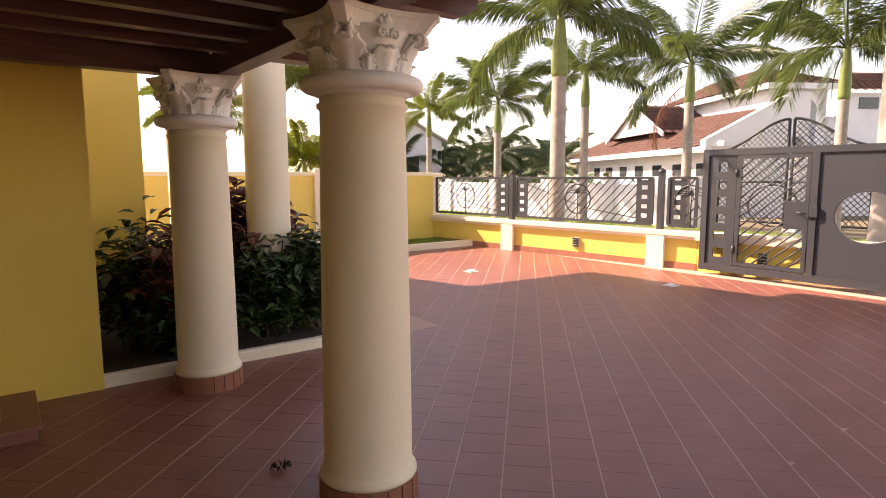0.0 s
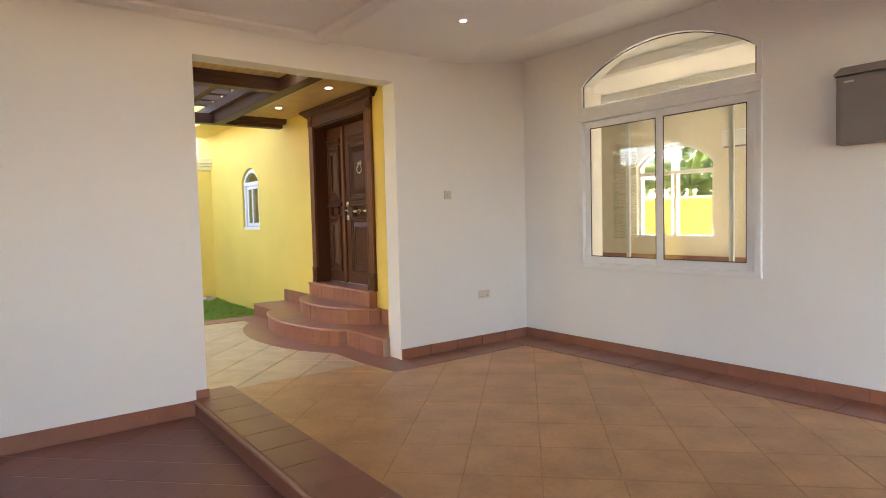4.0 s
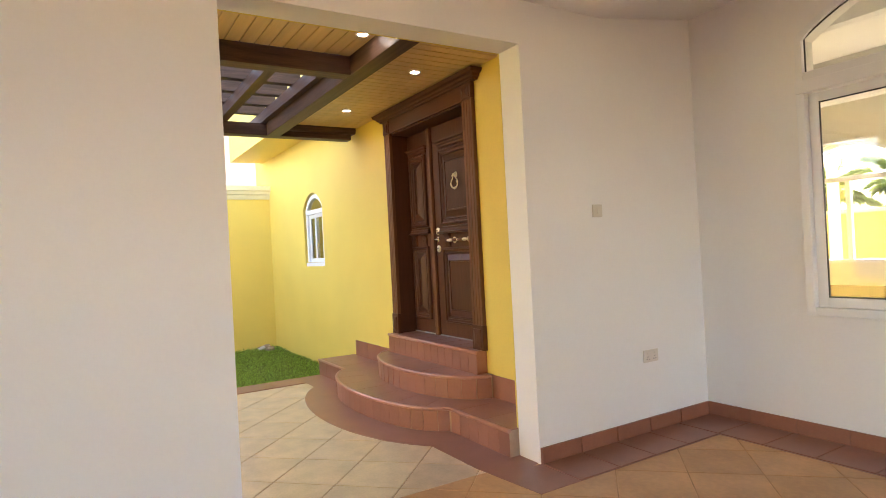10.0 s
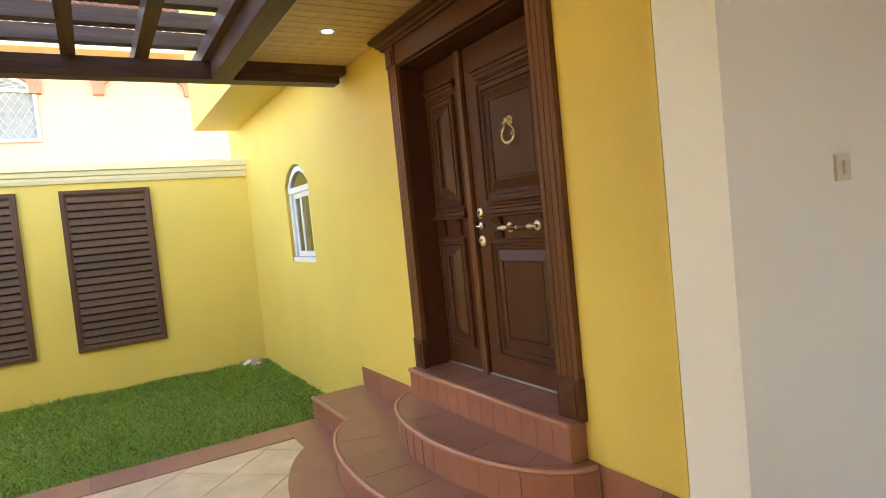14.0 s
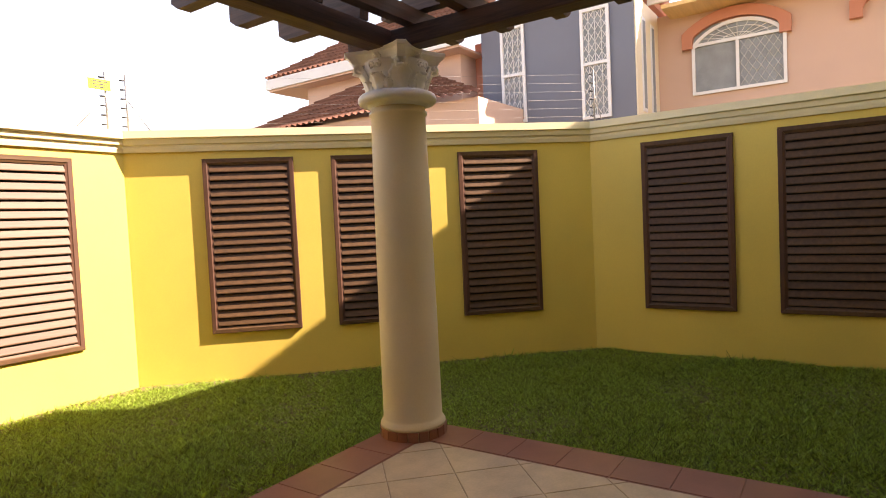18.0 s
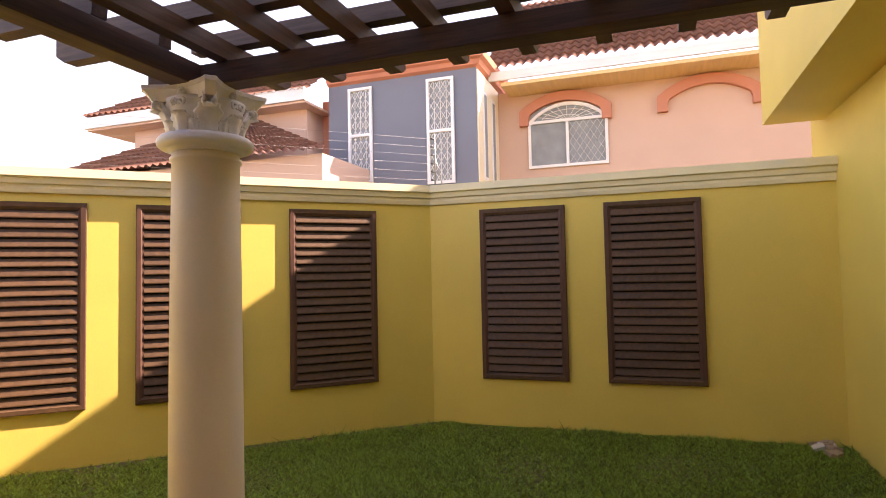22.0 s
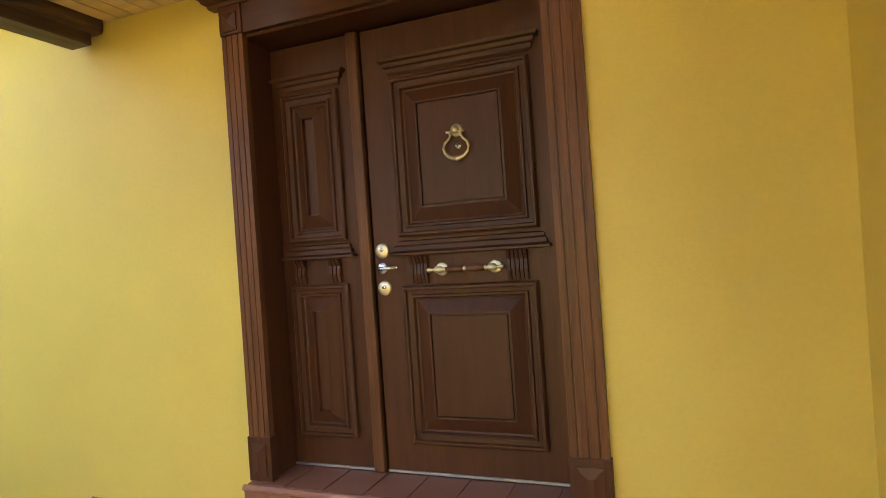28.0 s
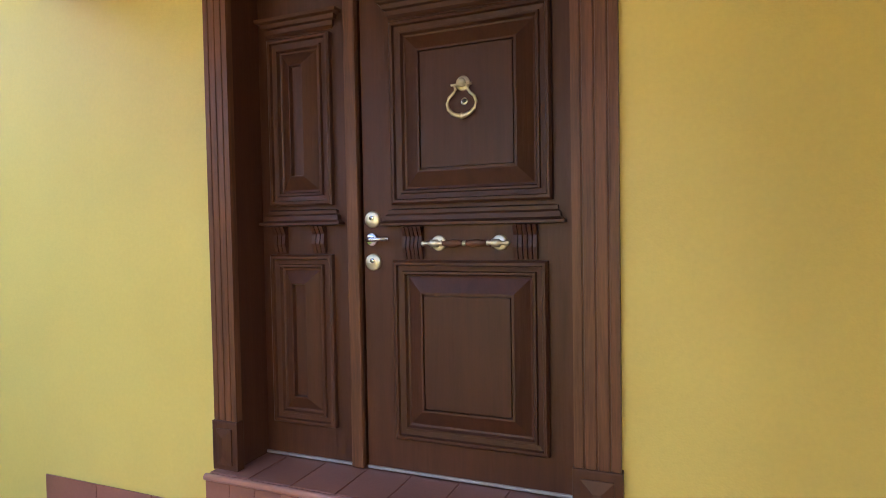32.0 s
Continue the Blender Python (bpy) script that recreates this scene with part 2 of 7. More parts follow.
def bm_tube(points, radius, segs=8, bm=None, closed=False):
    """A round bar along a chain of points."""
    bm = bm or bmesh.new()
    pts = [Vector(p) for p in points]
    rings = []
    n = len(pts)
    for i, p in enumerate(pts):
        a = pts[i - 1] if i or closed else p
        b = pts[(i + 1) % n] if i < n - 1 or closed else p
        d = (b - a).normalized()
        u = d.cross(Vector((0.3, 0.2, 1))).normalized()
        if u.length < 0.1:
            u = d.cross(Vector((1, 0, 0))).normalized()
        w = d.cross(u)
        rad = radius[i] if isinstance(radius, (list, tuple)) else radius
        rings.append([bm.verts.new(p + rad * (math.cos(2 * math.pi * k / segs) * u + math.sin(2 * math.pi * k / segs) * w)) for k in range(segs)])
    pairs = list(zip(rings, rings[1:])) + ([(rings[-1], rings[0])] if closed else [])
    for a, b in pairs:
        for k in range(segs):
            bm.faces.new((a[k], a[(k + 1) % segs], b[(k + 1) % segs], b[k])).smooth = True
    if not closed:
        bm.faces.new(rings[0][::-1])
        bm.faces.new(rings[-1])
    return bm


def bm_sweep(profile, path, bm=None, closed=False):
    """Sweep a profile of (out, up) pairs along a plan polyline with mitred corners; out is to the right of travel."""
    bm = bm or bmesh.new()
    pts = [Vector((x, y)) for x, y in path]
    n = len(pts)
    rings = []
    for i, p in enumerate(pts):
        d1 = (p - pts[i - 1]).normalized() if i or closed else (pts[1] - p).normalized()
        d2 = (pts[(i + 1) % n] - p).normalized() if i < n - 1 or closed else d1
        n1, n2 = Vector((d1.y, -d1.x)), Vector((d2.y, -d2.x))
        m = (n1 + n2) / (1 + n1.dot(n2))
        rings.append([bm.verts.new((p.x + m.x * o, p.y + m.y * o, u)) for o, u in profile])
    k = len(profile)
    pairs = list(zip(rings, rings[1:])) + ([(rings[-1], rings[0])] if closed else [])
    for a, b in pairs:
        for i in range(k):
            bm.faces.new((a[i], b[i], b[(i + 1) % k], a[(i + 1) % k]))
    if not closed:
        bm.faces.new(rings[0])
        bm.faces.new(rings[-1][::-1])
    bmesh.ops.recalc_face_normals(bm, faces=bm.faces[:])
    return bm


def mesh_of(name, bm, material):
    me = bpy.data.meshes.new(name)
    bm.to_mesh(me)
    bm.free()
    me.materials.append(material)
    return me


def thing(name, bm, material, label="", category="", group="", kind=""):
    return tagged(new(name, mesh_of(name, bm, material)), label, category, group, kind)


def base(name, label, category="", group="", kind="", m=None):
    """An Empty that carries a thing's parts."""
    ob = tagged(new(name), label, category, group, kind)
    if m is not None:
        ob.matrix_world = m
    return ob


def part(name, bm, material, parent, label=""):
    """One mesh under a thing or a part, built in the parent's own space."""
    ob = new(name, mesh_of(name, bm, material))
    ob.parent = parent
    return tagged(ob, label)


def piece(name, me, parent, m):
    ob = new(name, me)
    ob.parent = parent
    ob.matrix_basis = m
    return ob


def structure(name, bm, material, label=""):
    return thing(name, bm, material, label, kind="structure")


# ---- ground and floors ----
FY = -0.12   # level of the red yard
gb = bmesh.new()
bm_box(-400, 400, -400, 400, -0.6, -0.33, gb)
structure("ground", gb, GRASS_G, "green open ground reaching the horizon")
def bm_vert(points, axis, c0, c1, bm=None):
    """An upright slab from a polygon of (along, z) pairs; axis 'y': it runs along x between y = c0 and c1; 'x': along y."""
    bm = bm or bmesh.new()
    put = (lambda u, z, c: (u, c, z)) if axis == "y" else (lambda u, z, c: (c, u, z))
    a = [bm.verts.new(put(u, z, c0)) for u, z in points]
    b = [bm.verts.new(put(u, z, c1)) for u, z in points]
    n = len(points)
    bm.faces.new(a)
    bm.faces.new(b[::-1])
    for i in range(n):
        bm.faces.new((a[i], b[i], b[(i + 1) % n], a[(i + 1) % n]))
    bmesh.ops.recalc_face_normals(bm, faces=bm.faces[:])
    return bm


def arch(u0, u1, zs, zt, n=18):
    """Points of a segmental arch from (u0, zs) over zt to (u1, zs)."""
    w, h = (u1 - u0) / 2, zt - zs
    r = (w * w + h * h) / (2 * h)
    a = math.asin(min(1, w / r))
    return [((u0 + u1) / 2 + r * math.sin(-a + 2 * a * i / n), zt - r + r * math.cos(-a + 2 * a * i / n)) for i in range(n + 1)]


# ---- the covered terrace: white inside, yellow outside ----
XW, XO = -4.84, -5.05          # opening wall: inner and outer face
TOP = 3.3
wb = bmesh.new()
bm_box(XO + 0.004, XW, -4.6, -0.6, FY, TOP, wb)
bm_box(XO + 0.004, XW, -0.6, 0.475, FY, 0.19, wb)
bm_box(XO + 0.004, XW, -0.6, 0.475, 2.62, TOP, wb)
bm_box(XO + 0.004, XW, 0.475, 1.945, FY, TOP, wb)
bm_box(XO + 0.004, XW, 1.945, 3.755, 2.65, TOP, wb)
bm_box(XO + 0.004, XW, 3.755, 5.46, -0.05, TOP, wb)
structure("wall_west", wb, WHITE, "white painted plaster wall with a wide doorway")
yb = bmesh.new()
for y0, y1, z0, z1 in ((-3.8, -0.6, -0.3, 2.9), (-0.6, 0.475, -0.3, 0.19), (-0.6, 0.475, 2.62, 2.9), (0.475, 1.945, -0.3, 2.9), (1.945, 3.755, 2.65, 2.9), (3.755, 4.13, -0.05, 2.9)):
    bm_box(XO - 0.012, XO, y0, y1, z0, z1, yb)
structure("wall_west_outside", yb, YELLOW, "yellow painted outer face of the terrace wall")

WX0, WX1, WZ0, WZS, WZT = -4.05, -2.25, 0.84, 2.66, 2.965
nb = bmesh.new()
bm_box(-4.84, WX0, 5.46, 5.68, -0.05, TOP, nb)
bm_box(WX1, -0.18, 5.46, 5.68, -0.05, TOP, nb)
bm_box(WX0, WX1, 5.46, 5.68, -0.05, WZ0, nb)
bm_vert(arch(WX0, WX1, WZS, WZT) + [(WX1, TOP), (WX0, TOP)], "y", 5.46, 5.68, nb)
structure("wall_north", nb, WHITE, "white painted plaster wall with an arched window")

# Two unseen walls, added to hold back side light from the terrace.
structure("blocker_south", bm_box(-4.84, -0.3, -4.8, -4.6, -0.3, TOP), WHITE, "unseen white wall added to cut light on the terrace")
structure("blocker_east", bm_box(-0.30, -0.05, -4.6, -1.1, FY, 2.928), WHITE, "unseen white wall added to cut light on the terrace")
pb = bm_box(-0.30, -0.022, 1.85, 3.15, FY, TOP)
structure("wall_pier", pb, WHITE, "white painted pier at the edge of the terrace")
structure("wall_pier_outside", bm_box(-0.022, -0.01, 1.852, 3.15, FY, TOP), YELLOW_WARM, "yellow outer face of the pier, warm shade in its colour")
structure("lintel", bm_box(-0.30, -0.01, 3.15, 5.455, 2.62, TOP), WHITE, "white lintel over the side opening")

# ceiling: flat, with a raised moulding, lifting towards the window
cb = bmesh.new()
bm_box(-4.84, -0.30, -4.6, 4.5, 2.93, 3.2, cb)
bm_vert([(4.5, 2.93), (5.46, 3.07), (5.46, 3.3), (4.5, 3.2)], "x", -4.84, -0.30, cb)
structure("ceiling", cb, CEIL, "smooth white plaster ceiling")
mb = bm_sweep([(0.01, 2.928), (0.01, 2.90), (-0.05, 2.880), (-0.065, 2.905), (-0.11, 2.905), (-0.125, 2.885), (-0.18, 2.900), (-0.18, 2.928)], [(-4.70, -4.4), (-4.70, 2.89), (-0.42, 2.89), (-0.42, -4.4)])
structure("ceiling_moulding", mb, CEIL, "white plaster ceiling moulding")

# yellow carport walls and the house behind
structure("wall_carport", bm_box(-0.18, 1.11, 5.64, 5.9, -0.3, 6.0), YELLOW_WARM, "yellow painted house wall, warm shade in its colour")
structure("wall_carport_back", bm_box(1.111, 1.86, 7.7, 8.0, -0.3, 6.0), YELLOW_WARM, "yellow painted house wall set back, warm shade in its colour")
structure("wall_carport_side", bm_box(0.9, 1.11, 5.9, 7.7, -0.3, 6.0), YELLOW_WARM, "yellow house wall, warm shade in its colour")

# front door wall
DY = 4.13
DX0, DX1, DZ0, DZ1 = -7.42, -6.00, 0.54, 2.60
SX0, SX1, SZ0, SZS, SZT = -10.34, -9.55, 1.25, 2.07, 2.275
fb = bmesh.new()
bm_box(DX1, XO, DY, DY + 0.3, -0.3, 3.3, fb)
bm_box(SX1, DX0, DY, DY + 0.3, -0.3, 3.3, fb)
bm_box(-12.6, SX0, DY, DY + 0.3, -0.3, 3.3, fb)
bm_box(DX0, DX1, DY, DY + 0.3, DZ1, 3.3, fb)
bm_box(DX0, DX1, DY, DY + 0.3, -0.3, 0.5, fb)
bm_box(SX0, SX1, DY, DY + 0.3, -0.3, SZ0, fb)
bm_vert(arch(SX0, SX1, SZS, SZT) + [(SX1, 3.3), (SX0, 3.3)], "y", DY, DY + 0.3, fb)
structure("wall_door", fb, YELLOW, "yellow painted wall round the front door")
ub = bmesh.new()
bm_box(-12.4, -4.0, 3.58, 4.6, 3.06, 5.54, ub)
structure("wall_upper", ub, YELLOW, "yellow upper storey overhanging the door wall")

# boundary wall of the garden, in three stretches
C0, C1, C2, C3 = (-4.9, -3.82), (-8.45, -3.82), (-12.06, 0.0), (-12.1, 4.13)
gw = bm_sweep([(0, -0.35), (0, 2.40), (-0.22, 2.40), (-0.22, -0.35)], [C0, C1, C2, C3])
structure("garden_wall", gw, YELLOW, "yellow painted garden wall")
cp = bm_sweep([(0.0, 2.40), (0.03, 2.40), (0.045, 2.44), (0.045, 2.47), (0.075, 2.48), (0.085, 2.53), (0.12, 2.54), (0.12, 2.62), (-0.30, 2.66), (-0.30, 2.40)], [C0, C1, C2, C3])
structure("garden_wall_coping", cp, COPING, "cream stepped coping on the garden wall")

structure("wall_west_coping", bm_sweep([(0.0, 2.40), (0.03, 2.40), (0.045, 2.44), (0.045, 2.47), (0.075, 2.48), (0.085, 2.53), (0.12, 2.54), (0.12, 2.62), (0.0, 2.64)], [(XO - 0.013, -0.72), (XO - 0.013, -3.70)]), COPING, "cream stepped coping along the terrace wall")

# floors
structure("terrace_base", bm_box(-4.95, -0.012, 1.86, 5.46, -0.3, -0.0018), GROUT_T, "brown grout bed of the terrace floor")
structure("porch_base", bm_box(-8.64, -4.951, -0.28, 4.13, -0.31, -0.004), GROUT, "pale grout bed of the porch floor")
structure("yard_base", bm_box(XW, 12, -14, 13.5, -0.35, FY - 0.0015), GROUT_D, "red tiled yard")
structure("lawn", bm_box(-12.2, XO, -3.9, DY, -0.3, -0.12), GRASS_G, "lawn soil under the grass")


def border(name, pts, z1, material=TERRA, h=0.05, bevel=0.006):
    return structure(name, bm_prism(pts, z1 - h, z1, bevel=bevel), material, "red-brown tiled border")


# borders of the terrace and the porch (level 0)
border("border_strip", [(-5.05, 1.85), (-0.30, 1.85), (-0.30, 2.20), (-5.05, 2.20)], 0.0, h=0.15)
border("border_west", [(-4.84, 3.755), (-4.84, 3.46), (-4.49, 3.46), (-4.49, 5.07), (-0.33, 5.07), (-0.33, 5.46), (-4.84, 5.46)], 0.002)
border("border_east", [(-0.30, 3.15), (-0.01, 3.15), (-0.01, 5.46), (-0.33, 5.46), (-0.33, 2.2), (-0.30, 2.2)], 0.001, h=0.14)
border("border_porch_west", [(-8.66, -0.30), (-8.32, -0.30), (-8.32, 3.40), (-8.66, 3.40)], 0.001, h=0.2)
border("border_porch_south", [(-8.32, -0.30), (-5.06, -0.30), (-5.06, 0.06), (-8.32, 0.06)], 0.001, h=0.2)


def skirting(name, path, z, h=0.1):
    prof = [(0.0, z), (0.014, z), (0.014, z + h - 0.006), (0.008, z + h), (0, z + h)]
    return structure(name, bm_sweep(prof, path), TERRA, "red-brown tile skirting")


skirting("baseboard_north", [(-4.84, 3.76), (-4.84, 5.46), (-0.18, 5.46)], 0.002)
skirting("baseboard_west", [(-4.84, -4.6), (-4.84, 1.85)], FY, 0.117)
structure("baseboard_end", bm_box(-4.838, -4.822, 1.862, 1.958, 0.001, 0.072, bevel=0.003), TERRA, "red-brown tile skirting on the end of the wall")

# steps to the front door
JOINT = mat("pale_tile_joint", (0.42, 0.27, 0.18), 0.85, vary=0.2, scale=9, bump=0.2)
def ellipse(cx, cy, rx, ry, a0, a1, n=24):
    return [(cx + rx * math.cos(radians(a0 + (a1 - a0) * i / n)), cy + ry * math.sin(radians(a0 + (a1 - a0) * i / n))) for i in range(n + 1)]


ring = [(-8.66, 3.40)] + ellipse(-6.83, 3.75, 1.42, 0.72, 209, 331) + [(-5.05, 3.40), (-4.49, 3.46), (-4.84, 3.70), (-5.05, DY), (-8.66, DY)]
structure("step_border", bm_prism(ring, -0.05, 0.003), TERRA, "red-brown tiled border at the foot of the steps")
s1 = [(-8.68, 3.68)] + ellipse(-6.83, 3.75, 1.05, 0.40, 190, 350) + [(-5.05, 3.68), (-5.05, DY), (-8.68, DY)]
s2 = [(-7.56, DY)] + ellipse(-6.70, 4.10, 0.88, 0.40, 180, 360) + [(-5.82, DY)]
structure("step_1", bm_prism(s1, 0.0, 0.176), JOINT, "red-brown tiled curved step")
structure("tread_bed_1", bm_prism(s1, 0.1762, 0.18), TERRA, "red-brown tiled tread of the lower step")
structure("step_2", bm_prism(s2, 0.1802, 0.356), JOINT, "red-brown tiled curved step")
structure("tread_bed_2", bm_prism(s2, 0.3562, 0.36), TERRA, "red-brown tiled tread of the upper step")
structure("threshold", bm_box(-7.50, -5.90, 4.03, DY + 0.25, 0.3602, 0.545, bevel=0.004), TERRA, "red-brown tiled door threshold")

# ---- columns ----
def bm_capital(h, r):
    """A leafy capital of height h on a shaft of radius r, its base at z 0."""
    bm = bmesh.new()
    ring = [(r * 1.0, 0.0), (r * 1.08, 0.015 * h), (r * 1.10, 0.045 * h)]
    ring += [(r * (1.24 + 0.20 * math.cos(a)), h * (0.155 + 0.10 * math.sin(a))) for a in [radians(-100 + 20 * k) for k in range(11)]]
    bm_lathe(ring + [(r * 1.10, 0.265 * h), (r * 1.04, 0.30 * h), (r * 1.02, 0.42 * h), (r * 1.05, 0.58 * h), (r * 1.13, 0.72 * h), (r * 1.20, 0.80 * h), (r * 1.0, 0.82 * h)], 48, bm)
    # flaring top slab with hollow sides and cut corners
    c, d, m = r * 1.26, r * 0.20, r * 0.99
    pts = []
    for k in range(4):
        a = k * math.pi / 2
        side = [(c, -c + d)] + [(m + (c - m) * (q / 4) ** 2, c * q / 4 * 0.86) for q in (-3, -2, -1, 0, 1, 2, 3)] + [(c, c - d)]
        pts += [(x * math.cos(a) - y * math.sin(a), x * math.sin(a) + y * math.cos(a)) for x, y in side]
    levels = [(0.76, 0.92), (0.80, 0.96), (0.85, 1.00), (0.90, 1.05), (0.925, 1.08), (0.93, 1.105), (0.99, 1.12), (1.0, 1.11)]
    rows = [[bm.verts.new((x * sc, y * sc, z * h)) for x, y in pts] for z, sc in levels]
    n = len(pts)
    for p, q in zip(rows, rows[1:]):
        for i in range(n):
            bm.faces.new((p[i], p[(i + 1) % n], q[(i + 1) % n], q[i]))
    bm.faces.new(rows[0][::-1])
    bm.faces.new(rows[-1])
    # lobed leaves laid on the bell, with a mid rib, their tips rolling outwards and down
    def leaf(ang, z0, z1, width, out):
        rings = []
        steps_n = 19
        for i in range(steps_n):
            t = i / (steps_n - 1)
            roll = max(0.0, (t - 0.62) / 0.38)
            z = z0 + (z1 - z0) * (min(t, 0.62) / 0.82 + 0.245 * math.sin(roll * 2.6))
            rad = r * 1.03 + 0.008 + out * (min(t, 0.62) / 0.62) ** 2.2 * 0.55 + out * 0.42 * (1 - math.cos(roll * 2.6))
            w = width * (0.55 + 0.62 * math.sin(math.pi * (0.12 + 0.70 * t))) * (1 - 0.55 * roll * roll)
            w *= 1 + 0.15 * math.cos(t * 7 * math.pi)
            ring = []
            for sx, dip in ((-1, -0.004), (-0.78, 0.007), (-0.55, 0.002), (-0.3, 0.012), (0, 0.017), (0.3, 0.012), (0.55, 0.002), (0.78, 0.007), (1, -0.004)):
                a = ang + sx * w / rad
                ring.append(bm.verts.new(((rad + dip) * math.cos(a), (rad + dip) * math.sin(a), z)))
            for sx in (1, -1):
                a = ang + sx * w * 0.9 / rad
                ring.append(bm.verts.new(((rad - 0.022) * math.cos(a), (rad - 0.022) * math.sin(a), z - 0.006 * roll)))
            rings.append(ring)
        k = len(rings[0])
        for p, q in zip(rings, rings[1:]):
            for i in range(k):
                bm.faces.new((p[i], p[(i + 1) % k], q[(i + 1) % k], q[i])).smooth = True
        bm.faces.new(rings[0][::-1])
        bm.faces.new(rings[-1])

    def knob(rad, ang, z, size, squash=1.0):
        rb = bmesh.ops.create_uvsphere(bm, u_segments=12, v_segments=8, radius=size)
        bmesh.ops.scale(bm, vec=(1, 1, squash), verts=rb["verts"])
        bmesh.ops.translate(bm, vec=(rad * math.cos(ang), rad * math.sin(ang), z), verts=rb["verts"])
        for v in rb["verts"]:
            for f in v.link_faces:
                f.smooth = True

    for k in range(4):
        a = k * math.pi / 2
        corner = a + math.pi / 4
        leaf(corner, 0.26 * h, 0.66 * h, r * 0.34, r * 0.34)
        leaf(a, 0.26 * h, 0.56 * h, r * 0.30, r * 0.18)
        for sgn in (-1, 1):
            leaf(a + sgn * math.pi / 8, 0.26 * h, 0.44 * h, r * 0.15, r * 0.12)
            # volute under each corner, and the stem that feeds it
            a0 = corner + sgn * 0.10
            coil = []
            for i in range(20):
                q = 1.2 + i / 19 * 3.0 * math.pi
                rr = r * (0.20 - 0.155 * i / 19)
                rad = r * 1.40 + rr * math.cos(q)
                coil.append((rad * math.cos(a0), rad * math.sin(a0), 0.70 * h + rr * math.sin(q)))
            bm_tube(coil, r * 0.062, 8, bm)
            knob(r * 1.40, a0, 0.70 * h, r * 0.10)
            stem = [((r * (1.06 + 0.30 * t)) * math.cos(a0 - sgn * 0.46 * (1 - t)), (r * (1.06 + 0.30 * t)) * math.sin(a0 - sgn * 0.46 * (1 - t)), h * (0.44 + 0.36 * math.sin(t * math.pi / 2))) for t in (0, 0.2, 0.4, 0.6, 0.8, 1)]
            bm_tube(stem, [r * 0.07, r * 0.065, r * 0.06, r * 0.055, r * 0.05, r * 0.045], 8, bm)
            # small inner scrolls that meet under the flower
            inner = []
            for i in range(14):
                q = -0.6 + i / 13 * 2.4 * math.pi
                rr = r * (0.13 - 0.09 * i / 13)
                inner.append((r * 1.20, sgn * (r * 0.17 - rr * math.cos(q)), 0.70 * h + rr * math.sin(q)))
            bm_tube([(x * math.cos(a) - y * math.sin(a), x * math.sin(a) + y * math.cos(a), z) for x, y, z in inner], r * 0.045, 7, bm)
        # flower in the middle of each side
        knob(m * 1.09, a, 0.86 * h, r * 0.10)
        for p in range(6):
            q = p * math.pi / 3
            knob(m * 1.07, a + 0.10 * math.cos(q), 0.86 * h + 0.115 * r * math.sin(q), r * 0.075)
    bmesh.ops.recalc_face_normals(bm, faces=bm.faces[:])
    return bm


def column(x, y, z0, ring, neck, top, r, label, tiles=True):
    """z0: foot; ring: foot of the shaft; neck: foot of the capital; top: top of the capital."""
    ob = base("column", label, "column", "columns", m=pose(x, y, 0))
    n = 12
    prof = [(r * 1.13, ring), (r * 1.13, ring + 0.018), (r * 1.05, ring + 0.045), (r * 1.02, ring + 0.06)] if tiles else [(r * 1.02, ring)]
    prof += [(r * (1.02 - 0.09 * (i / n) ** 1.5), ring + 0.06 + (neck - ring - 0.12) * i / n) for i in range(1, n + 1)]
    prof += [(r * 0.99, neck - 0.05), (r * 0.99, neck - 0.03), (r * 0.93, neck - 0.025), (r * 0.93, neck)]
    part("shaft", bm_lathe(prof, 48), CREAM, ob)
    cap = bm_capital(top - neck, r * 0.93)
    bmesh.ops.translate(cap, vec=(0, 0, neck), verts=cap.verts)
    part("capital", cap, PLASTER, ob, "white moulded leaf capital")
    if tiles:
        part("base_core", bm_lathe([(r * 1.12, z0), (r * 1.12, ring)], 40), GROUT, ob)
        k = 20
        tm = mesh_of("base_tile", bm_box(-0.006, 0.006, -r * 1.13 * math.sin(math.pi / k) + 0.003, r * 1.13 * math.sin(math.pi / k) - 0.003, z0, ring - 0.004, bevel=0.002), TERRA)
        for i in range(k):
            a = 2 * math.pi * i / k
            piece("base_tile", tm, ob, pose(r * 1.13 * math.cos(a), r * 1.13 * math.sin(a), 0, 0, 0, math.degrees(a)))
    return ob


CX, CY = -8.43, -0.09
column(CX, CY, 0.0, 0.075, 2.325, 2.71, 0.208, "cream round porch column with a white leaf capital")
column(1.80, 5.26, FY, 0.016, 1.875, 2.272, 0.222, "cream round carport column with a white leaf capital")
column(1.985, 3.045, FY, 0.016, 1.90, 2.274, 0.222, "cream round carport column with a white leaf capital")
half = column(-5.03, -0.09, FY, 0.0, 2.325, 2.71, 0.245, "cream half-round column between two lattice panels", tiles=False)
foot = bm_lathe([(0.262, FY), (0.262, -0.004), (0.257, -0.001)], 16)
for f in foot.faces:
    f.smooth = False
part("foot", foot, TERRA, half, "red-brown tiled foot")


def tall_column(x, y):
    prof = [(0.25, -0.1), (0.25, 0.02), (0.225, 0.06)] + [(0.225 - 0.025 * i / 8, 0.1 + 5.8 * i / 8) for i in range(9)]
    return thing("tall_column", bm_lathe(prof, 40), CREAM, "tall cream round column standing in the planting bed", "column", "tall columns")


for cx, cy in ((2.80, 6.5), (2.56, 8.75)):
    tall_column(cx, cy).matrix_world = pose(cx, cy, 0)

